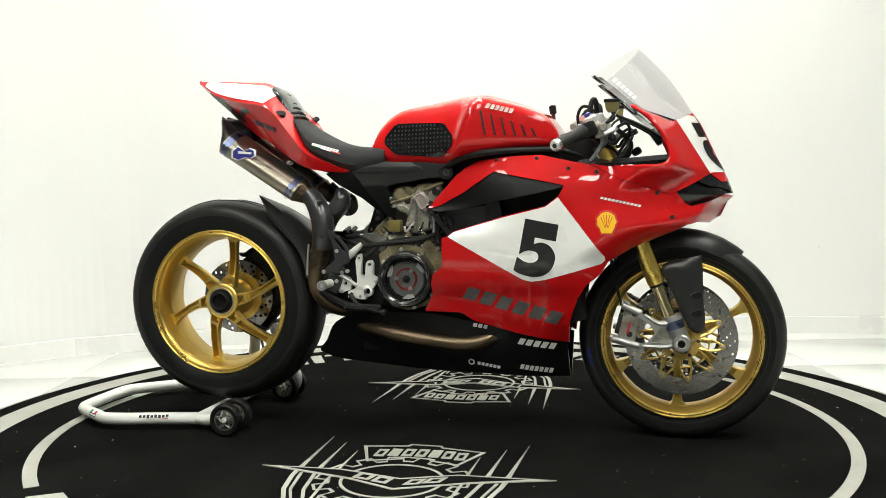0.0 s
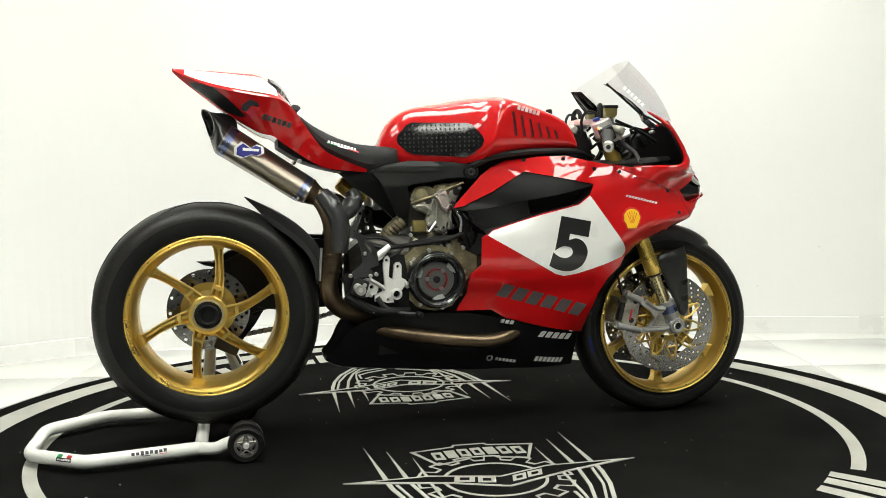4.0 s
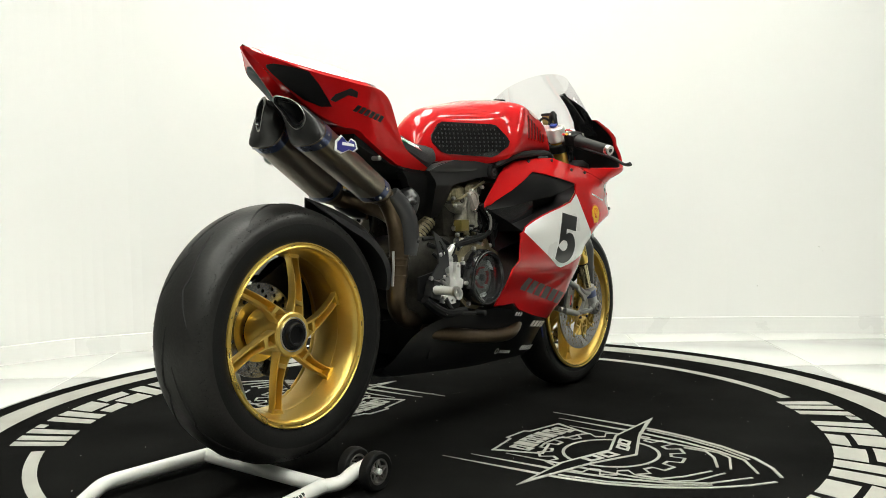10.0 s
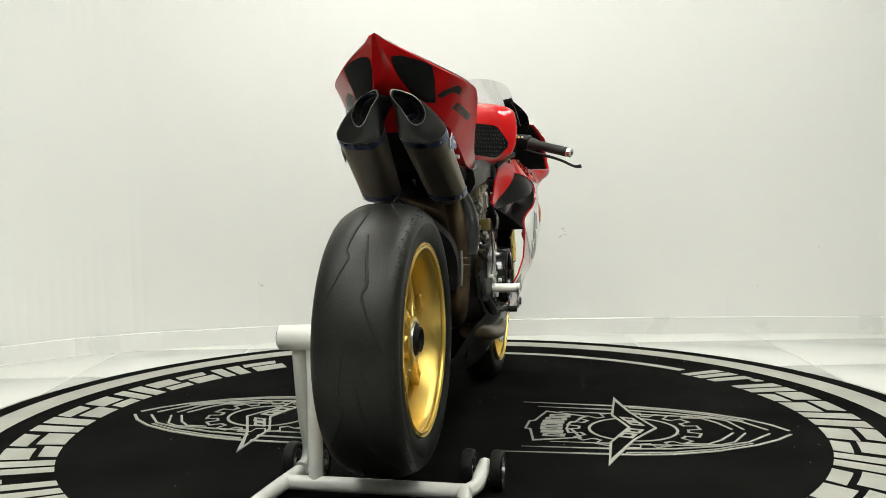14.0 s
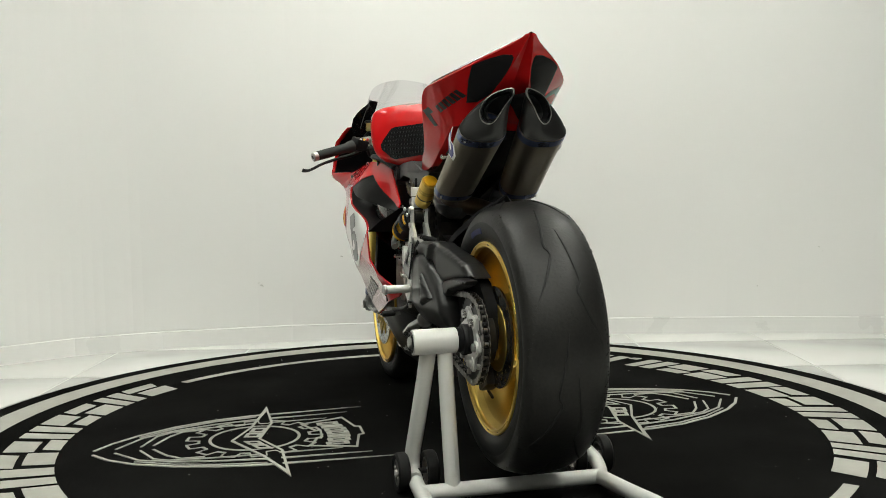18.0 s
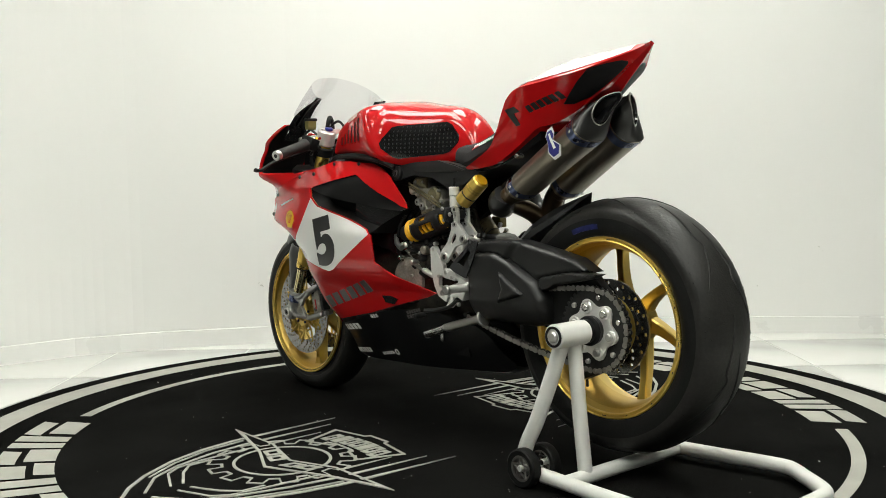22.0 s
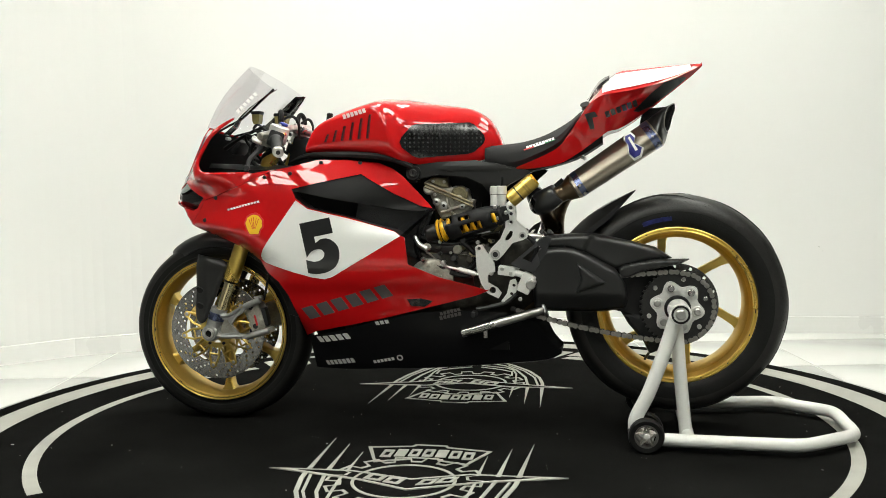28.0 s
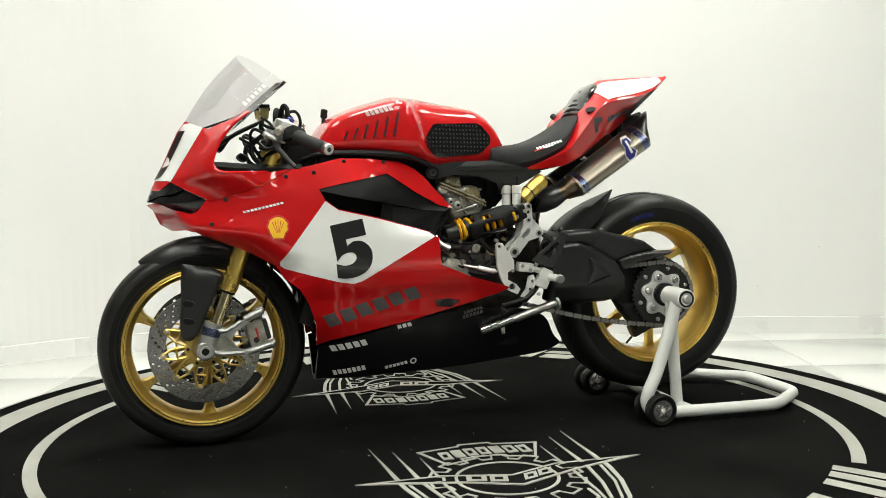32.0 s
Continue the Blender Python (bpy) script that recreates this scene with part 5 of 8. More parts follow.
        for k in range(6):
            x0 = 0.168 + 0.0280 * k
            zt, zb = 0.962 - 0.0106 * k, 0.891 - 0.0014 * k
            part("tank_slot", panel([(x0, zt), (x0 + 0.0105, zt - 0.002), (x0 + 0.0215, zb), (x0 + 0.0110, zb)], tank_skin, 0.002, side, 0.02, lift=0.0012), slot_shade, tk, "louvre slot with its shade painted in dark red")
            part("slot_lip", panel([(x0 + 0.0075, zt), (x0 + 0.0115, zt - 0.002), (x0 + 0.0235, zb), (x0 + 0.0195, zb)], tank_skin, 0.004, side, 0.02, lift=0.0038), RED, tk)
            # Black strip laid on the tank for the shade inside the louvre.
            part("slot_shade_strip", panel([(x0 + 0.0040, zt), (x0 + 0.0076, zt - 0.001), (x0 + 0.0192, zb), (x0 + 0.0152, zb)], tank_skin, 0.001, side, 0.02, lift=0.0022), DECAL_K, tk, "black strip painting the shade in the louvre")
            part("slot_sill", panel([(x0 + 0.0110, zb), (x0 + 0.0235, zb), (x0 + 0.0240, zb - 0.004), (x0 + 0.0105, zb - 0.004)], tank_skin, 0.003, side, 0.02, lift=0.0026), RED, tk)
        bars_along(tk, (0.185, 0.968), (0.262, 0.950), 0.014, 6, side, tank_skin, FADED, "pale letter-sized bar", 0.003, 0.004)
    # black strip standing for the shade in the gap between tank and fairing
    for side in (-1, 1):
        g = Geo()
        path = [(0.06, side * 0.150, 0.806), (0.12, side * 0.168, 0.832), (0.20, side * 0.176, 0.843), (0.30, side * 0.172, 0.847), (0.39, side * 0.14, 0.845), (0.45, side * 0.12, 0.825)]
        part("seam_shade", tube(path, [0.008, 0.010, 0.010, 0.009, 0.008, 0.006], 8, 4), MATTE, b, "black strip standing for the dark gap under the tank")
    # seat
    ST = curve(((-0.460, 0.968), (-0.446, 0.967), (-0.412, 0.941), (-0.36, 0.910), (-0.309, 0.888), (-0.239, 0.873), (-0.15, 0.868)))
    SB = curve(((-0.460, 0.955), (-0.43, 0.935), (-0.382, 0.862), (-0.30, 0.816), (-0.232, 0.795), (-0.15, 0.812)))
    SW = curve(((-0.460, 0.062), (-0.43, 0.090), (-0.38, 0.128), (-0.30, 0.136), (-0.22, 0.118), (-0.15, 0.085)))
    secs = []
    for x in (-0.460, -0.44, -0.41, -0.38, -0.34, -0.30, -0.26, -0.22, -0.18, -0.15):
        zt, zb, w = ST(x), SB(x), SW(x)
        secs.append([(x, 0, zb), (x, w * 0.9, zb), (x, w, zb + (zt - zb) * 0.25), (x, w * 0.98, zb + (zt - zb) * 0.55), (x, w * 0.88, zb + (zt - zb) * 0.80), (x, w * 0.66, zb + (zt - zb) * 0.95), (x, w * 0.3, zt), (x, 0, zt)])
    se = part("seat", loft(secs, 3), FOAM, b, "black foam race seat")

    def seat_skin(x, z):
        t = (z - SB(x)) / (ST(x) - SB(x))
        return SW(x) * float(np.interp(t, (0, 0.25, 0.55, 0.8, 0.95), (0.9, 1.0, 0.98, 0.88, 0.66)))
    for side in (-1, 1):
        for k, mt in enumerate((DECAL_GR, DECAL_W, DECAL_R)):
            x0, z0 = -0.365 + 0.031 * k, 0.880 - 0.0095 * k
            part("seat_label", panel([(x0, z0), (x0 + 0.030, z0 - 0.009), (x0 + 0.031, z0 - 0.013), (x0 + 0.001, z0 - 0.004)], seat_skin, 0.001, side, 0.01, lift=0.0022), mt, se, "tricolour stripe")
        bars_along(se, (-0.362, 0.878), (-0.278, 0.853), 0.007, 9, side, seat_skin, DECAL_W, "white printed bar", 0.0, 0.0036)


def build_rear(b):
    # tail unit: a roof-shaped wedge with a sharp ridge on each side
    secs = []
    for x, zt, yr, zr, yb, zb in ((-0.789, 1.0972, 0.012, 1.0945, 0.006, 1.0885), (-0.76, 1.096, 0.036, 1.076, 0.014, 1.062), (-0.70, 1.093, 0.094, 1.046, 0.028, 1.015), (-0.65, 1.090, 0.127, 1.029, 0.042, 0.975),
                                  (-0.60, 1.086, 0.154, 1.016, 0.060, 0.938), (-0.55, 1.081, 0.172, 1.006, 0.090, 0.908), (-0.515, 1.060, 0.180, 1.001, 0.116, 0.898), (-0.488, 1.035, 0.183, 0.992, 0.122, 0.878),
                                  (-0.460, 0.998, 0.181, 0.970, 0.126, 0.858), (-0.435, 0.952, 0.174, 0.935, 0.130, 0.840), (-0.405, 0.905, 0.164, 0.892, 0.132, 0.822), (-0.37, 0.862, 0.155, 0.852, 0.132, 0.806), (-0.31, 0.828, 0.146, 0.823, 0.130, 0.797), (-0.25, 0.803, 0.134, 0.800, 0.124, 0.792)):
        secs.append([(x, 0.0, zb + 0.012), (x, yb, zb), (x, yb + (yr - yb) * 0.45, zb + (zr - zb) * 0.42), (x, yb + (yr - yb) * 0.86, zb + (zr - zb) * 0.84), (x, yr, zr), (x, yr * 0.93, zr + (zt - zr) * 0.14), (x, yr * 0.5, zr + (zt - zr) * 0.62), (x, 0.0, zt)])
    tl = part("tail_unit", loft(secs, 4), RED, b, "pointed red tail unit with a white top", 28)
    rz = curve([(s[4][0], s[4][2]) for s in secs])
    ry = curve([(s[4][0], s[4][1]) for s in secs])
    bz = curve([(s[1][0], s[1][2]) for s in secs])
    by = curve([(s[1][0], s[1][1]) for s in secs])
    tz = curve([(s[7][0], s[7][2]) for s in secs])

    def tail_skin(x, z):
        """The flank below the ridge."""
        t = (z - bz(x)) / max(1e-4, rz(x) - bz(x))
        return float(np.interp(t, (0, 0.42, 0.84, 1.0), (by(x), by(x) + (ry(x) - by(x)) * 0.45, by(x) + (ry(x) - by(x)) * 0.86, ry(x))))

    def tail_top(x, z):
        t = (z - rz(x)) / max(1e-4, tz(x) - rz(x))
        return ry(x) * float(np.interp(t, (0, 0.14, 0.62, 1.0), (1.0, 0.93, 0.5, 0.0)))
    # white top, as a sheet over the roof
    n = 24
    qs = (0.20, 0.35, 0.5, 0.72, 0.95)
    for side in (-1, 1):
        v, f = [], []
        for i in range(n + 1):
            x = -0.755 + (0.755 - 0.500) * i / n
            for q in qs:
                yq = ry(x) * q
                zq = tz(x) - (tz(x) - rz(x)) * float(np.interp(q, (0, 0.5, 0.93, 1.0), (0, 0.38, 0.86, 1.0)))
                v.append((x, side * yq, zq + 0.0026))
        m = len(qs)
        for i in range(n):
            for j in range(m - 1):
                f.append((i * m + j, i * m + j + 1, (i + 1) * m + j + 1, (i + 1) * m + j))
        part("white_top", Geo().add(v, f), WHITE, tl, "white lacquered top", 30)
    for side in (-1, 1):
        vent = [(x, bz(x) + (rz(x) - bz(x)) * t) for x, t in ((-0.742, 0.30), (-0.735, 0.62), (-0.715, 0.84), (-0.676, 0.94), (-0.640, 0.66), (-0.612, 0.46), (-0.588, 0.30), (-0.605, 0.18), (-0.64, 0.07), (-0.68, 0.04), (-0.72, 0.05), (-0.738, 0.15))]
        part("tail_vent", panel(vent, tail_skin, 0.003, side, 0.012, lift=0.0022), MATTE, tl, "black vent under the ridge")
        # supplier's print: a hook and a row of bars
        hook = [(-0.598, 0.984), (-0.576, 0.998), (-0.556, 0.990), (-0.550, 0.976), (-0.572, 0.982), (-0.588, 0.966), (-0.600, 0.971)]
        if side > 0:        # reads from its own side: the mark comes first, nearest the seat
            hook = [(-0.450, 0.946), (-0.478, 0.953), (-0.488, 0.940), (-0.472, 0.936), (-0.478, 0.906), (-0.466, 0.904)]
        part("hook_mark", panel(hook, tail_skin, 0.001, side, 0.012, lift=0.0018), DECAL_K, tl, "black hook mark")
        if side < 0:
            bars_along(tl, (-0.545, 0.945), (-0.465, 0.916), 0.015, 6, side, tail_skin, DECAL_K, "black printed bar", 0.0, 0.0018)
        else:
            bars_along(tl, (-0.512, 0.936), (-0.606, 0.972), 0.017, 6, side, tail_skin, DECAL_K, "black printed bar", 0.0, 0.0018)
        part("mount_bolt", rod((-0.442, side * 0.100, 0.826), (-0.442, side * 0.128, 0.826), 0.0065, 12, bevel=0.002), STEEL, tl)
    part("seat_bump", loft([[(x, 0, z - 0.02), (x, w, z - 0.018), (x, w * 0.94, z + 0.006), (x, w * 0.6, z + 0.018), (x, 0, z + 0.02)] for x, w, z in ((-0.520, 0.055, 1.050), (-0.500, 0.072, 1.040), (-0.480, 0.080, 1.020), (-0.462, 0.080, 0.990), (-0.448, 0.076, 0.955))], 3), GLOSSBLK, tl, "gloss black back pad")
    for k in range(6):
        part("pad_rib", tube([(-0.446 - 0.009 * k, -0.060, 0.967 + 0.0135 * k), (-0.440 - 0.009 * k, 0.0, 0.974 + 0.0135 * k), (-0.446 - 0.009 * k, 0.060, 0.967 + 0.0135 * k)], 0.004, 6, 4), FOAM, tl)
    # dark oval caps in the tail paint the shade of openings beside the pad
    for side in (-1, 1):
        p, nrm = Vector((-0.452, side * 0.150, 0.974)), Vector((0.55, side * 0.62, 0.56)).normalized()
        part("tail_opening_shade", tube([tuple(p - nrm * 0.012), tuple(p + nrm * 0.004)], 0.017, 18, 1, flat=0.55), MATTE, tl, "dark oval cap standing for a shaded opening")
    # twin silencers
    ax0, ax1 = Vector((-0.414, 0, 0.738)), Vector((-0.636, 0, 0.884))
    d = (ax1 - ax0).normalized()
    up = Vector((-d.z, 0, d.x)) if d.x > 0 else Vector((d.z, 0, -d.x))
    if up.z < 0:
        up = -up
    shape = [(0.060, -0.012), (0.052, -0.032), (0.030, -0.043), (0.0, -0.046), (-0.030, -0.043), (-0.050, -0.030), (-0.058, -0.008), (-0.054, 0.018), (-0.040, 0.036), (-0.015, 0.045), (0.012, 0.041), (0.038, 0.026), (0.055, 0.006)]
    for side in (-1, 1):
        cy = side * 0.090
        ring = spline([(p[0] * side, p[1] * 0.97) for p in shape], 4, True)

        def body(stations, geo=None, close=(True, True)):
            geo = geo or Geo()
            v, f = [], []
            m = len(ring)
            for s, k, tiltx, *lean in stations:
                c = ax0 + d * s + (up * 0.016 + Vector((0, -side * 0.016, 0))) * (lean[0] if lean else 0.0)
                for p in ring:
                    kk = k * (0.89 + 0.12 * s / 0.28)      # widens to the rear, drawing in to the middle
                    q = c + up * (p[1] * kk) + Vector((0, cy * (1.0 - 0.55 * s) + p[0] * kk, 0))
                    if tiltx is not None:      # end cut square to the ground
                        q = q + d * ((tiltx - q.x) / d.x)
                    v.append(tuple(q))
            for i in range(len(stations) - 1):
                for j in range(m):
                    f.append((i * m + j, i * m + (j + 1) % m, (i + 1) * m + (j + 1) % m, (i + 1) * m + j))
            if close[0]:
                f.append(tuple(range(m))[::-1])
            if close[1]:
                f.append(tuple((len(stations) - 1) * m + j for j in range(m)))
            return geo.add(v, f)
        si = part("silencer", body([(0.0, 0.90, None), (0.004, 1.0, None), (0.284, 1.0, None)], None, (True, False)), TITAN, b, "brushed titanium silencer with a black end cap", 45)
        part("clamp_band", body([(0.012, 1.012, None), (0.030, 1.012, None)]), BLUESTEEL, si, "heat-blued clamp band")
        part("clamp_band", body([(0.257, 1.012, None), (0.279, 1.012, None)]), BLUESTEEL, si, "heat-blued clamp band")
        # carbon end cap, cut off on a slant that faces back and outward
        mouth = spline(((0.090, 0.928), (0.089, 0.914), (0.082, 0.902), (0.070, 0.897), (0.058, 0.903), (0.047, 0.919), (0.036, 0.938), (0.024, 0.953), (0.016, 0.966), (0.020, 0.979), (0.040, 0.976), (0.064, 0.966), (0.081, 0.949)), 4, True)
        cut_n = Vector((-0.906, side * 0.423, 0.0))
        cut_p = Vector((-0.681, side * 0.078, 0.94))

        def cap(stations, geo=None, close=(False, False)):
            """Rings from the body's shape (mix 0) to the mouth's (mix 1); back is how far each lies inside the cut."""
            geo = geo or Geo()
            v, f = [], []
            m = len(ring)
            for mix, k, back, lie in stations:
                c = ax0 + d * 0.284 + Vector((0, cy * (1.0 - 0.55 * 0.284), 0))
                for p, q in zip(ring, mouth):
                    pa = c + up * (p[1] * 1.005 * k) + Vector((0, p[0] * 1.005 * k, 0))
                    my, mz = side * (0.055 + (q[0] - 0.055) * k), 0.937 + (q[1] - 0.937) * k
                    pb = Vector((cut_p.x - cut_n.y * (my - cut_p.y) / cut_n.x, my, mz)) - cut_n * back
                    v.append(tuple(pa.lerp(pb, mix) + cut_n * lie))
            for i in range(len(stations) - 1):
                for j in range(m):
                    f.append((i * m + j, i * m + (j + 1) % m, (i + 1) * m + (j + 1) % m, (i + 1) * m + j))
            if close[1]:
                f.append(tuple((len(stations) - 1) * m + j for j in range(m)))
            return geo.add(v, f)
        part("end_cap", cap([(0.0, 1.0, 0, 0), (0.06, 1.01, 0, 0), (0.30, 1.09, 0, 0), (0.60, 1.13, 0, 0), (0.93, 1.07, 0, 0), (1.0, 1.03, 0, 0)]), CAPCARB, si, "black carbon end cap cut on a slant", 30)
        part("outlet_edge", cap([(1.0, 1.045, 0.002, 0.0), (1.0, 1.035, 0, 0.0014), (1.0, 0.980, 0, 0.0022), (1.0, 0.965, 0.001, 0)]), LIP, si, "thin ring painting the highlight on the cap's edge")
        part("outlet_face", cap([(1.0, 0.985, 0.001, 0.0), (1.0, 0.965, 0, 0.0016), (1.0, 0.90, 0, 0.0016), (1.0, 0.87, 0.004, 0)]), GLOSSBLK, si, "glossy rolled lip of the outlet", 30)
        part("outlet", cap([(1.0, 0.87, 0.004, 0), (1.0, 0.80, 0.030, 0), (1.0, 0.76, 0.075, 0)], None, (False, True)), MATTE, si, "black slanted outlet", 45)
        part("outlet_ring", cap([(1.0, 0.80, 0.020, 0), (1.0, 0.72, 0.017, 0), (1.0, 0.69, 0.022, 0), (1.0, 0.70, 0.060, 0)]), CARBON, si, "dark inner pipe of the outlet", 45)
        for s in (0.02, 0.268):
            for q in ((side * (0.0510 + 0.006 * s / 0.268 - 0.15 * s * 0.33), -0.006), (side * (0.040 + 0.005 * s / 0.268 - 0.15 * s * 0.33), -0.034)):
                c = ax0 + d * s + up * q[1] + Vector((0, cy + q[0], 0))
                part("rivet", rod(c, c + Vector((0, side * 0.004, 0)), 0.0045, 10, bevel=0.001), STEEL, si)
        # maker's winged badge as plain shapes
        c0 = ax0 + d * 0.205 + up * 0.004
        fl = [(-0.036, -0.010), (-0.028, 0.012), (0.0, 0.010), (0.006, 0.026), (0.024, 0.030), (0.034, 0.016), (0.026, 0.002), (0.012, -0.002), (-0.006, -0.024), (-0.026, -0.028)]

        def onsil(poly, lift, scale):
            pts = []
            for a, e in poly:
                if side > 0:
                    a, e = 0.42 * a - 0.91 * e, 0.91 * a + 0.42 * e
                q = c0 + d * (-a * scale) + up * (e * scale)
                pts.append((q.x, q.z))
            return panel(pts, lambda x, z: abs(cy) * 0.89 + 0.0592 - 8.0 * max(0.0, abs((Vector((x, 0, z)) - ax0).dot(up)) - 0.010) ** 2, 0.0008, side, 0.012, lift=lift)
        part("badge_ground", onsil(fl, 0.0014, 1.12), DECAL_W, si, "white outline of the badge")
        part("badge", onsil(fl, 0.0024, 0.92), DECAL_B, si, "navy winged badge")
        part("badge_stripe", onsil([(-0.020, 0.000), (0.020, 0.020), (0.022, 0.014), (-0.016, -0.007)], 0.0034, 1.0), DECAL_W, si, "pale stripe")
        part("silencer_neck", tube([tuple(ax0 + d * 0.006 + Vector((0, cy, 0))), tuple(ax0 - d * 0.03 + Vector((0, cy, 0)))], [0.040, 0.027], 16, 1), PIPE, si)
    # pipes: right side drops down behind the engine, left joins across
    pa = part("exhaust_pipe", tube([(-0.400, -0.092, 0.730), (-0.385, -0.093, 0.720), (-0.365, -0.098, 0.690), (-0.350, -0.104, 0.640), (-0.350, -0.108, 0.570), (-0.360, -0.110, 0.510), (-0.366, -0.108, 0.460), (-0.350, -0.100, 0.412), (-0.305, -0.085, 0.380), (-0.22, -0.05, 0.36)],
                                  [0.027, 0.028, 0.029, 0.029, 0.028, 0.027, 0.027, 0.027, 0.027, 0.026], 18, 6), PIPE, b, "brown heat-tinted exhaust pipe")
    for z in (0.552, 0.532, 0.505):
        part("pipe_joint", lathe([(0.0275, -0.005), (0.0295, -0.003), (0.0295, 0.003), (0.0275, 0.005)], (0, 0, 0), 20).moved(Matrix.Translation((-0.3535 - (0.552 - z) * 0.12, -0.1085, z)) @ pose(0, 0, 0, 90, 0, 0)), PIPE, pa)
    part("pipe_spring", tube([(-0.385, -0.118, 0.575), (-0.389, -0.120, 0.53), (-0.392, -0.118, 0.48)], 0.004, 6, 4), STEEL, pa)
    part("heat_shield", tube([(-0.380, -0.108, 0.732), (-0.354, -0.118, 0.698), (-0.334, -0.125, 0.655), (-0.331, -0.128, 0.605), (-0.336, -0.127, 0.562)], [0.027, 0.032, 0.034, 0.033, 0.028], 16, 5, flat=0.85), CARBON, pa, "dark carbon heat shield")
    part("shield_lobe", tube([(-0.335, -0.095, 0.66), (-0.300, -0.092, 0.685), (-0.285, -0.088, 0.715), (-0.295, -0.085, 0.74)], [0.026, 0.036, 0.036, 0.020], 14, 5, flat=0.75), CARBON, pa)
    for x, y, z in ((-0.334, -0.158, 0.705), (-0.328, -0.160, 0.600), (-0.290, -0.122, 0.70)):
        part("shield_rivet", rod((x, y + 0.02, z), (x, y - 0.001, z), 0.006, 12, bevel=0.0015), DARKMET, pa)
    part("exhaust_pipe", tube([(-0.405, 0.092, 0.732), (-0.360, 0.082, 0.712), (-0.328, 0.045, 0.700), (-0.318, -0.020, 0.684), (-0.326, -0.075, 0.655), (-0.344, -0.104, 0.600)], 0.026, 16, 6), PIPE, b, "brown heat-tinted link pipe")
    lsh = part("heat_shield", tube([(-0.368, 0.098, 0.722), (-0.345, 0.090, 0.706), (-0.322, 0.066, 0.694), (-0.306, 0.036, 0.684)], [0.030, 0.035, 0.037, 0.030], 18, 6), CARBON, b, "dark carbon heat shield")
    for x, z in ((-0.352, 0.706), (-0.312, 0.676)):
        part("shield_rivet", rod((x, 0.080 + (0.030 if x < -0.33 else 0.0), z), (x, 0.092 + (0.030 if x < -0.33 else 0.0), z), 0.006, 12, bevel=0.0015), DARKMET, lsh)
    part("pipe_bracket", box((0.030, 0.010, 0.012), pose(-0.372, 0.095, 0.752, 0, 40, 0), 0.002), MATTE, lsh)
    # rear hugger over the wheel
    hug = [(-0.596, 0.727, 0.001), (-0.55, 0.706, 0.040), (-0.50, 0.680, 0.078), (-0.44, 0.638, 0.104), (-0.39, 0.585, 0.112), (-0.365, 0.53, 0.112), (-0.36, 0.48, 0.105)]
    secs = []
    for x, z, w in hug:
        dx, dz = x - RA[0], z - RA[2]
        L = math.hypot(dx, dz)
        ux, uz = dx / L, dz / L
        k = min(1.0, 0.06 + w / 0.09)       # thins to a sharp tip
        secs.append([(x - ux * 0.014 * k, 0.0, z - uz * 0.014 * k), (x - ux * 0.045 * k, w, z - uz * 0.045 * k), (x - ux * 0.030 * k, w + 0.004 * k, z - uz * 0.030 * k), (x - ux * 0.004 * k, w * 0.72, z - uz * 0.004 * k), (x, 0.0, z)])
    part("hugger", loft(secs, 4), SATIN, b, "black rear mudguard close over the tyre", 40)
    # single-sided swingarm on the left
    core = [(-0.310, 0.560), (-0.372, 0.590), (-0.45, 0.588), (-0.541, 0.570), (-0.62, 0.548), (-0.690, 0.515), (-0.735, 0.470), (-0.750, 0.40), (-0.735, 0.36), (-0.66, 0.352), (-0.575, 0.368), (-0.52, 0.380), (-0.439, 0.380), (-0.345, 0.380), (-0.315, 0.42), (-0.308, 0.49)]
    sw = part("swingarm", panel(core, lambda x, z: 0.120 - 0.020 * smoothstep(-0.55, -0.66, x), 0.028, 1, 0.02), MATTE, b, "black cast single-sided swingarm", 40)
    face = [(-0.296, 0.50), (-0.299, 0.545), (-0.311, 0.557), (-0.334, 0.566), (-0.370, 0.569), (-0.405, 0.568), (-0.453, 0.549), (-0.534, 0.503), (-0.564, 0.455), (-0.570, 0.413), (-0.562, 0.383), (-0.506, 0.373), (-0.418, 0.374), (-0.323, 0.375), (-0.300, 0.39)]

    def face_y(x, z):
        return 0.184 - 0.10 * max(0.0, -0.40 - x) - 0.03 * smoothstep(0.44, 0.37, z)
    part("arm_face", panel(face, rounded(face, face_y, 0.018, 0.022), 0.030, 1, 0.008), SATIN, sw, "smooth black outer face", 50)
    hump = [(-0.302, 0.575), (-0.318, 0.590), (-0.345, 0.600), (-0.41, 0.604), (-0.472, 0.604), (-0.581, 0.579), (-0.649, 0.561), (-0.699, 0.529), (-0.643, 0.522), (-0.56, 0.507), (-0.536, 0.498), (-0.453, 0.543), (-0.405, 0.562), (-0.334, 0.560)]

    def hump_y(x, z):
        cut = (x + 0.472) * 0.81 + (z - 0.604) * 0.58     # behind the crease the shoulder steps in
        return 0.172 - 0.014 * smoothstep(0.004, -0.010, cut) - 0.16 * max(0.0, -0.50 - x)
    part("arm_shoulder", panel(hump, rounded(hump, hump_y, 0.016, 0.018), 0.035, 1, 0.007), SATIN, sw, "black upper shoulder of the arm", 35)
    tri = [(-0.425, 0.524), (-0.513, 0.462), (-0.420, 0.432), (-0.438, 0.474)]
    part("arm_rib", panel(tri, rounded(tri, lambda x, z: face_y(x, z) + 0.012, 0.016, 0.011), 0.010, 1, 0.006), SATIN, sw, "raised triangular rib", 40)
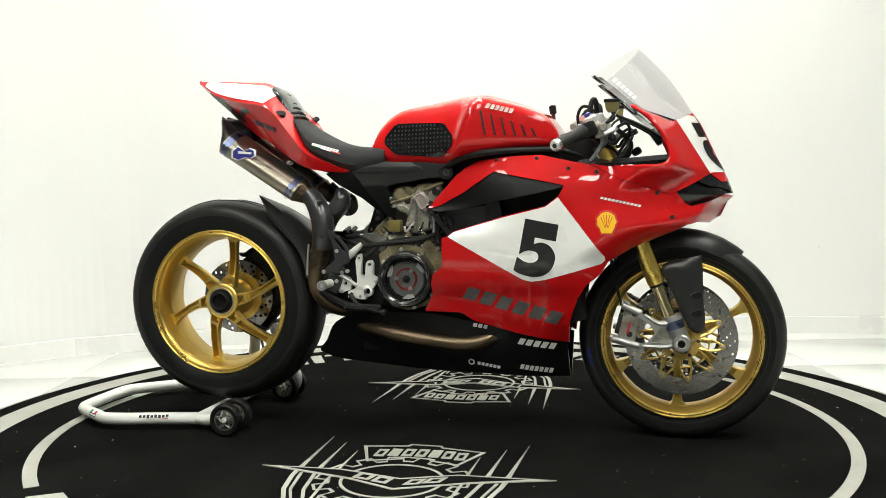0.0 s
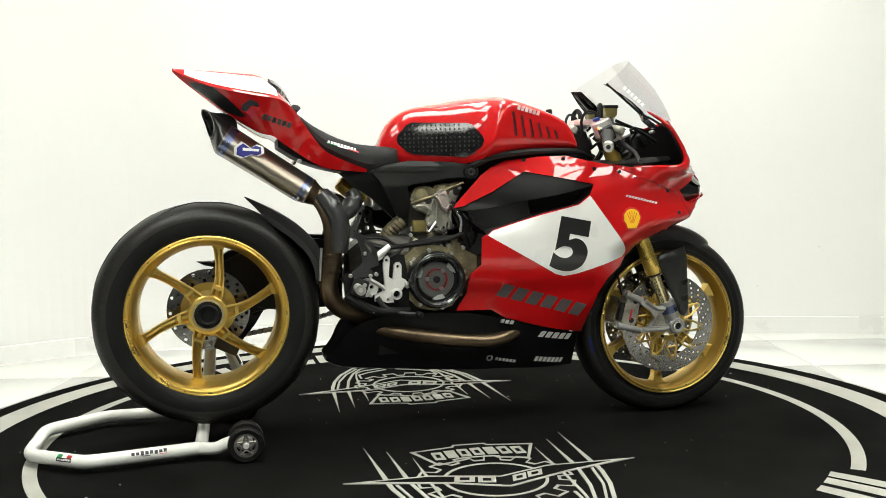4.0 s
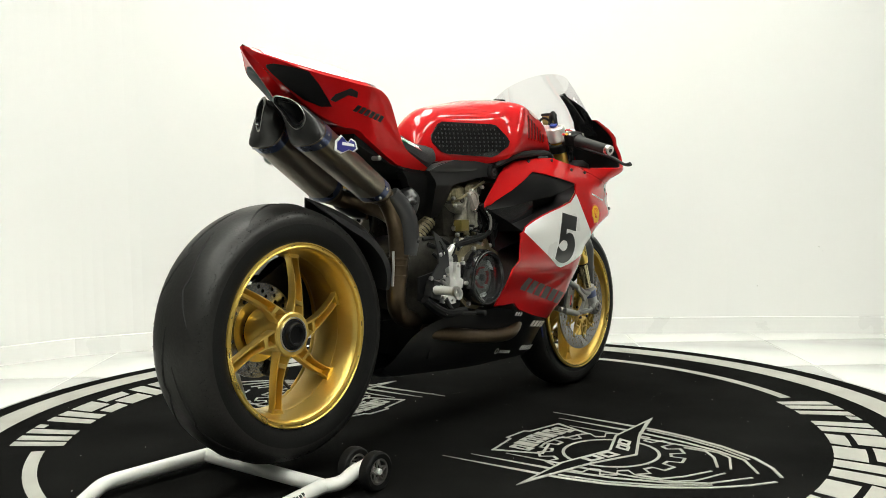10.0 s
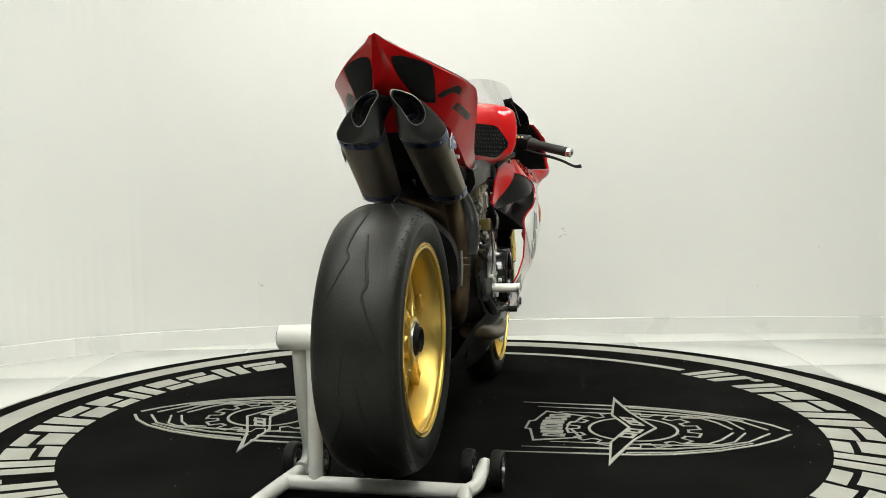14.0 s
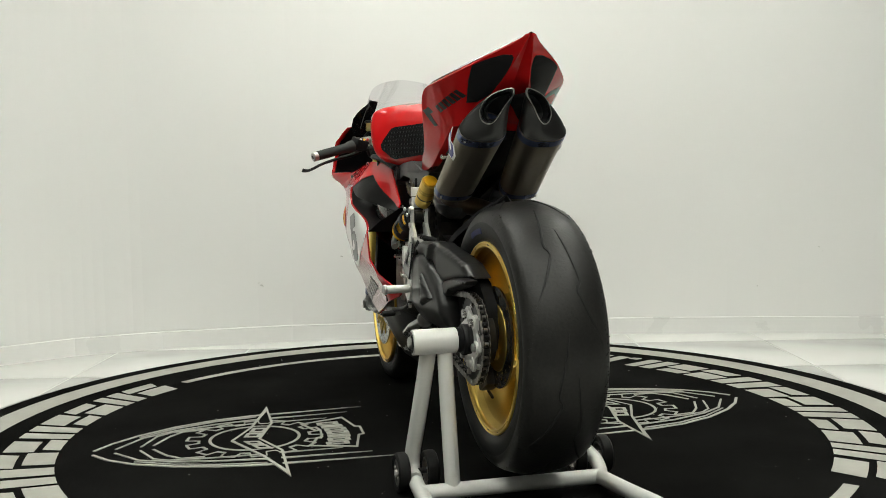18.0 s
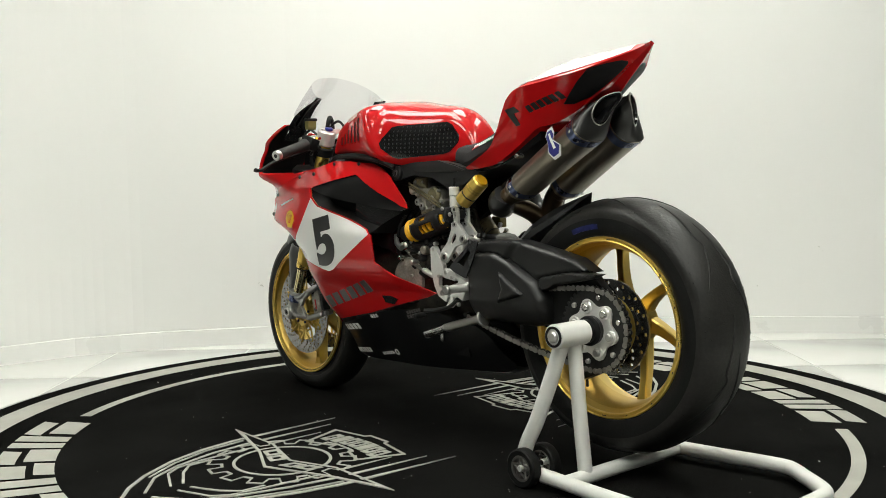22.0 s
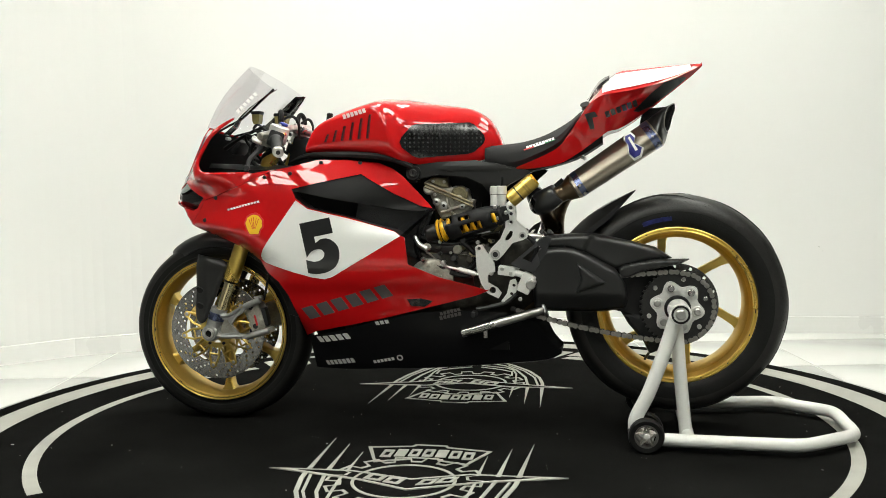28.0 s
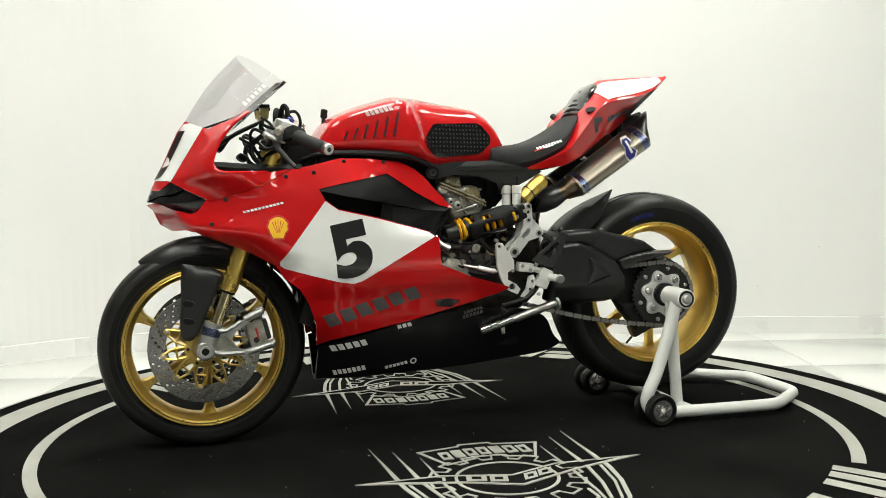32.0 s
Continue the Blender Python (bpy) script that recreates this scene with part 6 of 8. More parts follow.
    guard = [(-0.545, 0.503), (-0.558, 0.512), (-0.640, 0.527), (-0.744, 0.529), (-0.722, 0.517), (-0.668, 0.505), (-0.606, 0.493), (-0.579, 0.479), (-0.556, 0.474), (-0.548, 0.488)]
    part("chain_guard", panel(guard, rounded(guard, lambda x, z: 0.158, 0.008, 0.008), 0.030, 1, 0.005), SATIN, sw, "black pointed chain guard", 40)
    part("eccentric", lathe([(0.03, 0.085), (0.060, 0.085), (0.060, 0.11), (0.03, 0.11)], RA, 32), DARKMET, sw)
    low = [(-0.548, 0.376), (-0.592, 0.367), (-0.665, 0.366), (-0.690, 0.340), (-0.703, 0.314), (-0.685, 0.292), (-0.639, 0.287), (-0.626, 0.268), (-0.613, 0.288), (-0.574, 0.334)]
    part("lower_guard", panel(low, rounded(low, lambda x, z: 0.118, 0.010, 0.010), 0.026, 1, 0.010), MATTE, sw, "black lower chain guard", 40)
    # sprocket and chain
    sx, sz = RA[0], RA[2]
    teeth = 42
    oc = []
    for k in range(teeth):
        for da, r in ((-0.30, 0.1005), (-0.16, 0.1075), (0.16, 0.1075), (0.30, 0.1005)):
            a = 2 * math.pi * (k + da) / teeth
            oc.append((sx + r * math.cos(a), sz + r * math.sin(a)))
    sp = part("sprocket", plate(oc, 0.1215, 0.1275, None, (arc_pts(0.055, 0, 348, 29, sx, sz)[::-1],)), DARKMET, b, "dark steel rear sprocket", smooth=False)
    star = []
    for k in range(48):
        a = 2 * math.pi * k / 48
        r = 0.0695 + 0.0095 * math.cos(6 * (a - radians(12)))
        star.append((sx + r * math.cos(a), sz + r * math.sin(a)))
    part("carrier", plate(star, 0.124, 0.134, None, (arc_pts(0.030, 0, 342, 19, sx, sz)[::-1],)), ALLOY, sp, "silver sprocket carrier")
    for k in range(6):
        a = radians(60 * k + 12)
        part("nut_seat", rod((sx + 0.058 * math.cos(a), 0.130, sz + 0.058 * math.sin(a)), (sx + 0.058 * math.cos(a), 0.1375, sz + 0.058 * math.sin(a)), 0.0165, 20, bevel=0.002), ALLOY, sp)
        part("carrier_nut", rod((sx + 0.058 * math.cos(a), 0.132, sz + 0.058 * math.sin(a)), (sx + 0.058 * math.cos(a), 0.146, sz + 0.058 * math.sin(a)), 0.0105, 12, bevel=0.003), STEEL, sp)
        a = radians(60 * k + 42)
        part("sprocket_bolt", rod((sx + 0.0835 * math.cos(a), 0.126, sz + 0.0835 * math.sin(a)), (sx + 0.0835 * math.cos(a), 0.135, sz + 0.0835 * math.sin(a)), 0.0068, 12, bevel=0.0015), STEEL, sp)
    part("axle_boss", lathe([(0.016, 0.12), (0.036, 0.124), (0.036, 0.142), (0.030, 0.146), (0.016, 0.146)], RA, 28), DARKMET, sp)
    ch = tagged(new("chain"), "steel drive chain")
    ch.parent = b
    fx, fz, fr = -0.235, 0.415, 0.036
    Rr = 0.104
    # lower run, round the sprocket, upper run
    low0, low1 = Vector((fx, fz - fr)), Vector((sx + 0.03, sz - Rr + 0.004))
    n = 30
    sag = lambda t: -0.012 * math.sin(math.pi * t)
    pts = [low0.lerp(low1, i / n) + Vector((0, sag(i / n))) for i in range(n + 1)]
    for k in range(1, 26):
        a = radians(-73 - 180 * k / 26)
        pts.append(Vector((sx + Rr * math.cos(a), sz + Rr * math.sin(a))))
    up0, up1 = Vector((sx + 0.01, sz + Rr)), Vector((fx, fz + fr))
    pts += [up0.lerp(up1, i / n) for i in range(n + 1)]
    L = 0.0159
    keep = [pts[0]]
    for p in pts[1:]:
        while (p - keep[-1]).length >= L:
            keep.append(keep[-1] + (p - keep[-1]).normalized() * L)
    lk = Geo()
    for s in (-1, 1):
        oo = []
        for c0, a0 in ((-L / 2, math.pi / 2), (L / 2, -math.pi / 2)):
            for k in range(8):
                a = a0 - 0.35 + (math.pi + 0.7) * k / 7
                oo.append((c0 + 0.0073 * math.cos(a), 0.0073 * math.sin(a)))
            oo.append((0.0, -0.0046 if c0 < 0 else 0.0046))
        m = len(oo)
        y0 = s * 0.0070
        lk.add([(x, y0, z) for x, z in oo] + [(x, y0 + s * 0.0017, z) for x, z in oo], [tuple(range(m)), tuple(range(m, 2 * m))[::-1]] + [(i, i + m, (i + 1) % m + m, (i + 1) % m) for i in range(m)])
    rod((-L / 2, -0.010, 0), (-L / 2, 0.010, 0), 0.0042, 8, geo=lk)
    link = mesh_of("link", lk, CHAINM, 40)
    inner_link = mesh_of("link", Geo().add([(x, y * 0.78, z * 1.06) for x, y, z in lk.v], lk.f), DARKMET, 40)
    for k in range(len(keep) - 1):
        p, q = keep[k], keep[k + 1]
        mid = (p + q) / 2
        o = new("link", link if k % 2 else inner_link)
        o.parent = ch
        y = 0.1245
        o.matrix_basis = Matrix.Translation((mid.x, y, mid.y)) @ Matrix.Rotation(-math.atan2(q.y - p.y, q.x - p.x), 4, "Y")
    # rear brake caliper under the arm
    part("rear_caliper", box((0.075, 0.04, 0.04), pose(-0.66, 0.07, 0.275, 0, 25, 0), 0.008), DARKMET, b, "dark rear brake caliper")
    # shock, spring and reservoir on the left flank
    s0, s1 = Vector((0.022, 0.138, 0.603)), Vector((-0.228, 0.150, 0.667))
    dd = (s1 - s0).normalized()
    sh = part("shock_absorber", rod(s0, s0.lerp(s1, 0.30), 0.026, 20, bevel=0.004), DARKMET, b, "rear shock with a yellow spring and black sleeve")
    aa = dd.cross(Vector((0, 1, 0))).normalized()
    bb = dd.cross(aa)
    coil = []
    for k in range(0, 8 * 14 + 1):
        a = 2 * math.pi * k / 14
        c = s0.lerp(s1, 0.16 + 0.70 * k / 112)
        coil.append(c + (aa * math.cos(a) + bb * math.sin(a)) * 0.0262)
    part("spring", tube(coil, 0.0056, 8, 1), SHOCKY, sh, "yellow coil spring")
    for q in (0.17, 0.215):
        part("preload_ring", rod(s0.lerp(s1, q - 0.016), s0.lerp(s1, q + 0.012), 0.036, 24, bevel=0.003), SHOCKY, sh, "yellow preload ring")
    g = Geo()
    v, f = [], []
    for i in range(17):
        c = s0.lerp(s1, 0.27 + 0.66 * i / 16)
        r = 0.0335 if i < 13 else 0.0325 - 0.002 * (i - 12)
        for k in range(32):
            a = 2 * math.pi * k / 32
            v.append(c + (aa * math.cos(a) + bb * math.sin(a)) * r)
    for i in range(16):
        for k in range(32):
            if (3 < i < 10 and 24 <= k <= 27) or (3 < i < 7 and k in (20, 21)) or (12 < i < 15 and 22 <= k <= 26) or (i < 2 and 14 < k < 22):
                continue
            f.append((i * 32 + k, i * 32 + (k + 1) % 32, (i + 1) * 32 + (k + 1) % 32, (i + 1) * 32 + k))
    slv = part("sleeve", g.add(v, f), MATTE, sh, "black heat sleeve with cut windows")
    slv.modifiers.new("wall", "SOLIDIFY").thickness = -0.003
    part("shock_eye", rod(s1 + Vector((-0.004, -0.02, 0)), s1 + Vector((-0.004, 0.006, 0)), 0.014, 18, bevel=0.003), DARKMET, sh)
    part("gold_reservoir", rod((-0.228, 0.128, 0.702), (-0.300, 0.122, 0.762), 0.0245, 26, bevel=0.003), GOLDBR, sh, "gold gas reservoir")
    part("reservoir_cap", rod((-0.298, 0.122, 0.760), (-0.304, 0.1215, 0.765), 0.020, 20, bevel=0.002), SHOCKY, sh)
    ra, rb = Vector((-0.228, 0.128, 0.702)), Vector((-0.300, 0.122, 0.762))
    for q, w in ((0.36, 0.02), (0.62, 0.03), (0.70, 0.03)):
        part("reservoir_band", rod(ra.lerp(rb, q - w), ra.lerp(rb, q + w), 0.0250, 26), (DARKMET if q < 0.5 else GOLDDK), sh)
    part("shock_head", box((0.048, 0.050, 0.046), pose(-0.206, 0.146, 0.662, 0, 15, 0), 0.010), MATTE, sh, "black shock head")
    for x, z in ((-0.190, 0.684), (-0.198, 0.652), (-0.222, 0.668)):
        bolt(sh, x, 0.170, z, 1, 0.006, 0.006)
    for y in (0.115, 0.142):
        x = -0.183 - (y - 0.115) * 0.9
        ca = part("fluid_canister", rod((x, y, 0.674), (x, y, 0.722), 0.0135, 18, bevel=0.002), PALE, b, "bright alloy fluid canister")
        part("canister_cap", rod((x, y, 0.720), (x, y, 0.746), 0.0150, 18, bevel=0.002), PALE, ca, "turned bright cap")
        part("cap_groove", rod((x, y, 0.7195), (x, y, 0.7215), 0.0138, 18), DARKMET, ca)
        part("cap_pin", rod((x, y, 0.744), (x - 0.002, y, 0.772), 0.004, 8), MATTE, ca, "black hose nipple")
    # alloy rocker plates
    for y in (0.118, 0.158):
        ro = [(-0.223, 0.690), (-0.236, 0.694), (-0.247, 0.684), (-0.249, 0.645), (-0.282, 0.610), (-0.284, 0.596), (-0.272, 0.588), (-0.236, 0.577), (-0.207, 0.540), (-0.193, 0.527), (-0.176, 0.530), (-0.168, 0.546), (-0.176, 0.563), (-0.203, 0.590), (-0.219, 0.626)]
        slot = [(-0.232, 0.616), (-0.241, 0.612), (-0.238, 0.598), (-0.224, 0.584), (-0.214, 0.585), (-0.217, 0.595)]
        rk = part("rocker_plate", plate(ro, y, y + 0.008, None, (slot, arc_pts(0.0055, 0, 315, 7, -0.236, 0.664)[::-1])), ALLOY, b, "machined alloy suspension rocker", smooth=False)
        for x, z, r in ((-0.236, 0.682, 0.009), (-0.269, 0.600, 0.010), (-0.189, 0.545, 0.013), (-0.236, 0.640, 0.007)):
            part("pivot_ring", lathe([(r * 0.62, y + 0.004), (r * 1.12, y + 0.004), (r * 1.05, y + 0.013), (r * 0.62, y + 0.012)], (x, 0, z), 20), STEEL, rk, "bright pivot ring")
            part("pivot_bolt", rod((x, y + 0.002, z), (x, y + 0.009, z), r * 0.64, 12), DARKMET, rk)
    part("link_rod", tube([(-0.272, 0.150, 0.602), (-0.300, 0.150, 0.598), (-0.330, 0.146, 0.596)], 0.0075, 10, 2), STEEL, b, "steel suspension link")
    for x in (-0.330, -0.352):
        part("link_fitting", rod((x, 0.12, 0.600), (x + 0.006, 0.16, 0.612), 0.007, 10, bevel=0.002), DARKMET, b)


def bolt(parent, x, y, z, side, r=0.006, h=0.006, mt=None, name="bolt"):
    return part(name, rod((x, y, z), (x, y + side * h, z), r, 10, bevel=r * 0.25), mt or STEEL, parent)


def build_engine(b):
    # crankcase: a chamfered lump narrowing to the rear, kept behind the fairing's line
    en = part("engine_block", loft([[(x, 0, zb), (x, w * 0.7, zb), (x, w, zb + 0.05), (x, w, zt - 0.05), (x, w * 0.7, zt), (x, 0, zt)] for x, w, zb, zt in ((-0.30, 0.075, 0.40, 0.56), (-0.24, 0.100, 0.36, 0.60), (-0.12, 0.125, 0.33, 0.60), (0.05, 0.135, 0.30, 0.59), (0.20, 0.120, 0.29, 0.56), (0.30, 0.10, 0.30, 0.53))], 3), ENGBLK, b, "dark cast engine block", 40)
    # Added black filler: it stands for the shade round the sump.
    part("sump_shade", loft([[(x, 0, 0.25), (x, 0.10, 0.25), (x, 0.12, 0.34), (x, 0, 0.36)] for x in (-0.22, 0.0, 0.25)], 2), MATTE, en, "added black filler standing for shade round the sump")
    # rear cylinder and head
    cy = part("rear_cylinder", loft([[(x, 0, zb), (x, w, zb), (x, w, zt), (x, 0, zt)] for x, w, zb, zt in ((-0.118, 0.075, 0.56, 0.69), (-0.105, 0.088, 0.56, 0.70), (-0.02, 0.090, 0.56, 0.70), (0.005, 0.080, 0.56, 0.69))], 2), ENGBLK, b, "dark cast cylinder with bronze and grey covers", 30)

    def cover(name, outline, y, side, material, r=0.009, drop=0.009, label="", step=0.007):
        return part(name, panel(outline, rounded(outline, lambda x, z: y, r, drop), 0.030, side, step * 0.5), material, cy, label, 60)
    # Added dark backing, so that no bright wall shows round the covers.
    part("head_backing", plate([(-0.128, 0.640), (0.060, 0.640), (0.090, 0.690), (0.090, 0.800), (-0.150, 0.800)], -0.060, 0.060), MATTE, cy, "added black backing that darkens the gap behind the head")
    # right: two round cam humps over a slanting seam, a webbed timing cover below it
    cover("cam_cover", [(-0.119, 0.704), (-0.117, 0.724), (-0.108, 0.739), (-0.094, 0.749), (-0.076, 0.753), (-0.061, 0.750), (-0.051, 0.743), (-0.039, 0.753), (-0.017, 0.759), (0.006, 0.757), (0.032, 0.765), (0.042, 0.760), (0.020, 0.747), (-0.056, 0.719)], 0.112, -1, CAST, 0.008, 0.008, "bronze magnesium cam cover")
    for x, z, r in ((-0.088, 0.724, 0.0255), (-0.024, 0.731, 0.0255)):
        part("cam_lobe_cover", rod((x, -0.095, z), (x, -0.122, z), r, 28, bevel=0.008), CAST, cy, "round bronze lobe of the cam cover")
    part("cover_seam", tube([(-0.120, -0.120, 0.700), (-0.056, -0.121, 0.7185), (-0.005, -0.121, 0.7405), (0.041, -0.120, 0.7585)], 0.0042, 8, 3), CAST, cy, "pale raised seam")
    tim = [(-0.117, 0.695), (-0.090, 0.703), (-0.056, 0.715), (0.037, 0.754), (0.031, 0.722), (0.004, 0.677), (0.011, 0.621), (-0.046, 0.606), (-0.078, 0.632), (-0.069, 0.664), (-0.099, 0.676)]
    cover("timing_cover", tim, 0.118, -1, CASTG, 0.010, 0.010, "grey webbed timing cover")
    for path in ([(-0.069, -0.119, 0.664), (-0.058, -0.1215, 0.690), (-0.052, -0.1215, 0.712)], [(-0.040, -0.120, 0.700), (-0.042, -0.122, 0.660), (-0.046, -0.119, 0.615)], [(-0.110, -0.115, 0.690), (-0.080, -0.1205, 0.690), (-0.060, -0.121, 0.676)], [(0.000, -0.120, 0.676), (-0.004, -0.122, 0.650), (0.002, -0.118, 0.622)]):
        part("cover_rib", tube(path, 0.0040, 8, 3), CASTG, cy)
    # Dark discs set on the cover paint the shade of its cutouts.
    for x, z, r in ((-0.068, 0.706, 0.011), (0.019, 0.731, 0.012)):
        part("cutout_shade", rod((x, -0.110, z), (x, -0.1195, z), r, 20, bevel=0.002), ENGBLK, cy, "dark disc standing for a shaded cutout")
    pump = [(-0.051, 0.721), (-0.036, 0.735), (-0.016, 0.734), (-0.002, 0.712), (0.002, 0.691), (-0.010, 0.668), (-0.028, 0.677), (-0.041, 0.706)]
    PINK = surface("pink_grey_alloy", (0.40, 0.345, 0.32), 0.42, 0.45, grain=0.12, scale=200, bump=0.2, stain=0.2, stain_scale=20)
    cover("pump_cover", pump, 0.130, -1, PINK, 0.006, 0.006, "pinkish alloy pump cover", 0.005)
    part("pump_rim", tube([(-0.019 + u * 0.55, -0.132, 0.703 + w * 0.62) for u, w in ((-0.045, 0.020), (-0.015, 0.038), (0.012, 0.022), (0.020, -0.012), (0.006, -0.034), (-0.016, -0.026), (-0.030, 0.0), (-0.045, 0.020))], 0.0028, 8, 3), PINK, cy, "raised rim of the pump cover")
    for x, z in ((-0.045, 0.722), (-0.030, 0.733), (-0.002, 0.690), (-0.013, 0.672), (-0.110, 0.690), (-0.066, 0.636), (0.004, 0.630), (-0.030, 0.620), (0.028, 0.742), (-0.118, 0.712)):
        bolt(cy, x, -0.118, z, -1, 0.0055, 0.014 if -0.05 < x < 0.0 and z > 0.66 else 0.010, mt=STEEL)
    # left: a low head with a slanting double seam, half-round caps and three bolt bosses
    cover("cam_cover", [(0.032, 0.761), (0.006, 0.778), (-0.037, 0.777), (-0.046, 0.742), (-0.060, 0.748), (-0.080, 0.748), (-0.101, 0.737), (-0.107, 0.708), (-0.121, 0.704), (-0.114, 0.684), (-0.093, 0.652), (-0.018, 0.648), (0.002, 0.686)], 0.106, 1, CASTG, 0.010, 0.010, "brown-grey cast cylinder head")
    part("cam_lobe_cover", rod((-0.076, 0.095, 0.721), (-0.076, 0.114, 0.721), 0.026, 28, bevel=0.006), CAST, cy, "round bronze lobe of the cam cover")
    cover("cover_block", [(0.024, 0.762), (0.006, 0.776), (-0.037, 0.775), (-0.043, 0.742), (-0.020, 0.742)], 0.112, 1, CAST, 0.007, 0.007, "bronze block of the cam cover", 0.006)
    for dz, r in ((0.0, 0.0036), (-0.010, 0.0030)):
        part("cover_seam", tube([(0.030, 0.117, 0.757 + dz), (-0.036, 0.118, 0.730 + dz), (-0.117, 0.117, 0.695 + dz)], r, 8, 3), CAST, cy, "pale raised seam")
    for x, z, r in ((0.018, 0.738, 0.016), (-0.073, 0.708, 0.014)):
        part("plug_cover", rod((x, 0.100, z), (x, 0.117, z), r, 22, bevel=0.004), surface("dull_alloy", (0.40, 0.385, 0.33), 0.45, 0.5, grain=0.1, stain=0.2, stain_scale=20), cy, "pale round plug cover")
    for x, z, r in ((-0.006, 0.700, 0.011), (-0.028, 0.689, 0.012), (-0.084, 0.685, 0.008)):
        part("stud_ring", lathe([(r * 0.42, 0.0), (r, 0.0), (r, 0.010), (r * 0.42, 0.012)], (x, 0.106, z), 18), FOOT, cy, "grey stud ring")
        part("stud", rod((x, 0.104, z), (x, 0.116, z), r * 0.40, 6), DARKMET, cy)
    for path in ([(-0.034, 0.108, 0.722), (-0.040, 0.112, 0.690), (-0.055, 0.108, 0.662)], [(-0.100, 0.108, 0.690), (-0.060, 0.112, 0.680), (-0.020, 0.108, 0.668)]):
        part("cover_rib", tube(path, 0.0045, 8, 3), CASTG, cy)
    for x, z in ((-0.112, 0.698), (-0.060, 0.660), (0.000, 0.722), (-0.100, 0.735), (-0.030, 0.760), (0.004, 0.762)):
        bolt(cy, x, 0.104, z, 1, 0.005, 0.010)
    # clutch on the right, behind a clear ringed cover
    c = (-0.059, 0.0, 0.477)
    cl = part("clutch_cover", lathe([(0.070, -0.150), (0.084, -0.150), (0.084, -0.188), (0.080, -0.202), (0.072, -0.206), (0.066, -0.203), (0.064, -0.196), (0.064, -0.150)], c, 56), GLOSSBLK, b, "black ringed clutch cover with a clear window")
    part("cover_edge", lathe([(0.0745, -0.2055), (0.0765, -0.2072), (0.0785, -0.2052), (0.0765, -0.203)], c, 56), DARKMET, cl, "thin dark metal edge")
    part("basket", lathe([(0.0, -0.168), (0.063, -0.168), (0.063, -0.150), (0.0, -0.150)], c, 40, closed=False), DARKMET, cl)
    part("pressure_plate", lathe([(0.0, -0.178), (0.052, -0.176), (0.055, -0.168), (0.0, -0.168)], c, 40, closed=False), CHAINM, cl, "grey pressure plate")
    part("red_ring", lathe([(0.0275, -0.182), (0.0320, -0.183), (0.0325, -0.176), (0.0275, -0.176)], c, 36), surface("red_anodised", (0.42, 0.03, 0.03), 0.35, 0.6), cl, "red anodised ring")
    for k in range(3):
        a = radians(120 * k + 55)
        part("plate_post", rod((c[0] + 0.030 * math.cos(a), -0.176, c[2] + 0.030 * math.sin(a)), (c[0] + 0.030 * math.cos(a), -0.188, c[2] + 0.030 * math.sin(a)), 0.0065, 12, bevel=0.002), STEEL, cl)
        vane = arc_pts(0.059, 120 * k + 16, 120 * k + 54, 8, c[0], c[2]) + arc_pts(0.047, 120 * k + 50, 120 * k + 32, 5, c[0], c[2])
        # The vane's reflected light is put into this pale colour.
        part("vane", plate(vane, -0.181, -0.176), PALE, cl, "curved vane paled for its reflected light", smooth=False)
    part("centre_nut", lathe([(0.0, -0.186), (0.006, -0.186), (0.010, -0.184), (0.011, -0.176), (0.0, -0.176)], c, 20, closed=False), DARKMET, cl)
    win = part("window", lathe([(0.0, -0.1965), (0.066, -0.1965), (0.066, -0.1945), (0.0, -0.1945)], c, 40, closed=False), CLEAR, cl, "clear window")
    win.visible_shadow = False
    for k in range(8):
        a = radians(45 * k + 12)
        bolt(cl, c[0] + 0.088 * math.cos(a), -0.158, c[2] + 0.088 * math.sin(a), -1, 0.006, 0.012)
    part("clutch_housing", plate([(c[0] + r * math.cos(radians(a)), c[2] + r * math.sin(radians(a))) for a, r in ((0, 0.095), (30, 0.098), (60, 0.10), (90, 0.10), (120, 0.112), (150, 0.12), (180, 0.108), (210, 0.10), (240, 0.098), (270, 0.096), (300, 0.096), (330, 0.095))], -0.155, -0.11), CAST, b, "bronze cast clutch housing", 20)
    part("side_case", plate([(0.03, 0.56), (0.07, 0.54), (0.07, 0.50), (0.03, 0.46), (-0.02, 0.56), (0.0, 0.60)], -0.15, -0.10), CAST, en, "", 20)
    # left generator cover
    part("generator_cover", lathe([(0.0, 0.150), (0.050, 0.150), (0.068, 0.142), (0.074, 0.12), (0.074, 0.09), (0.0, 0.09)], (0.010, 0.0, 0.462), 40, closed=False), CASTG, b, "grey domed generator cover")
    for k in range(7):
        a = radians(51 * k)
        bolt(en, 0.010 + 0.076 * math.cos(a), 0.118, 0.462 + 0.076 * math.sin(a), 1, 0.0055, 0.010)
    part("starter", rod((0.02, 0.12, 0.575), (-0.07, 0.125, 0.56), 0.026, 18, bevel=0.005), DARKMET, en)
    part("cover_plate", plate([(-0.02, 0.55), (-0.11, 0.54), (-0.12, 0.45), (-0.05, 0.44), (-0.02, 0.50)], 0.10, 0.135), ENGBLK, en, "", 20)
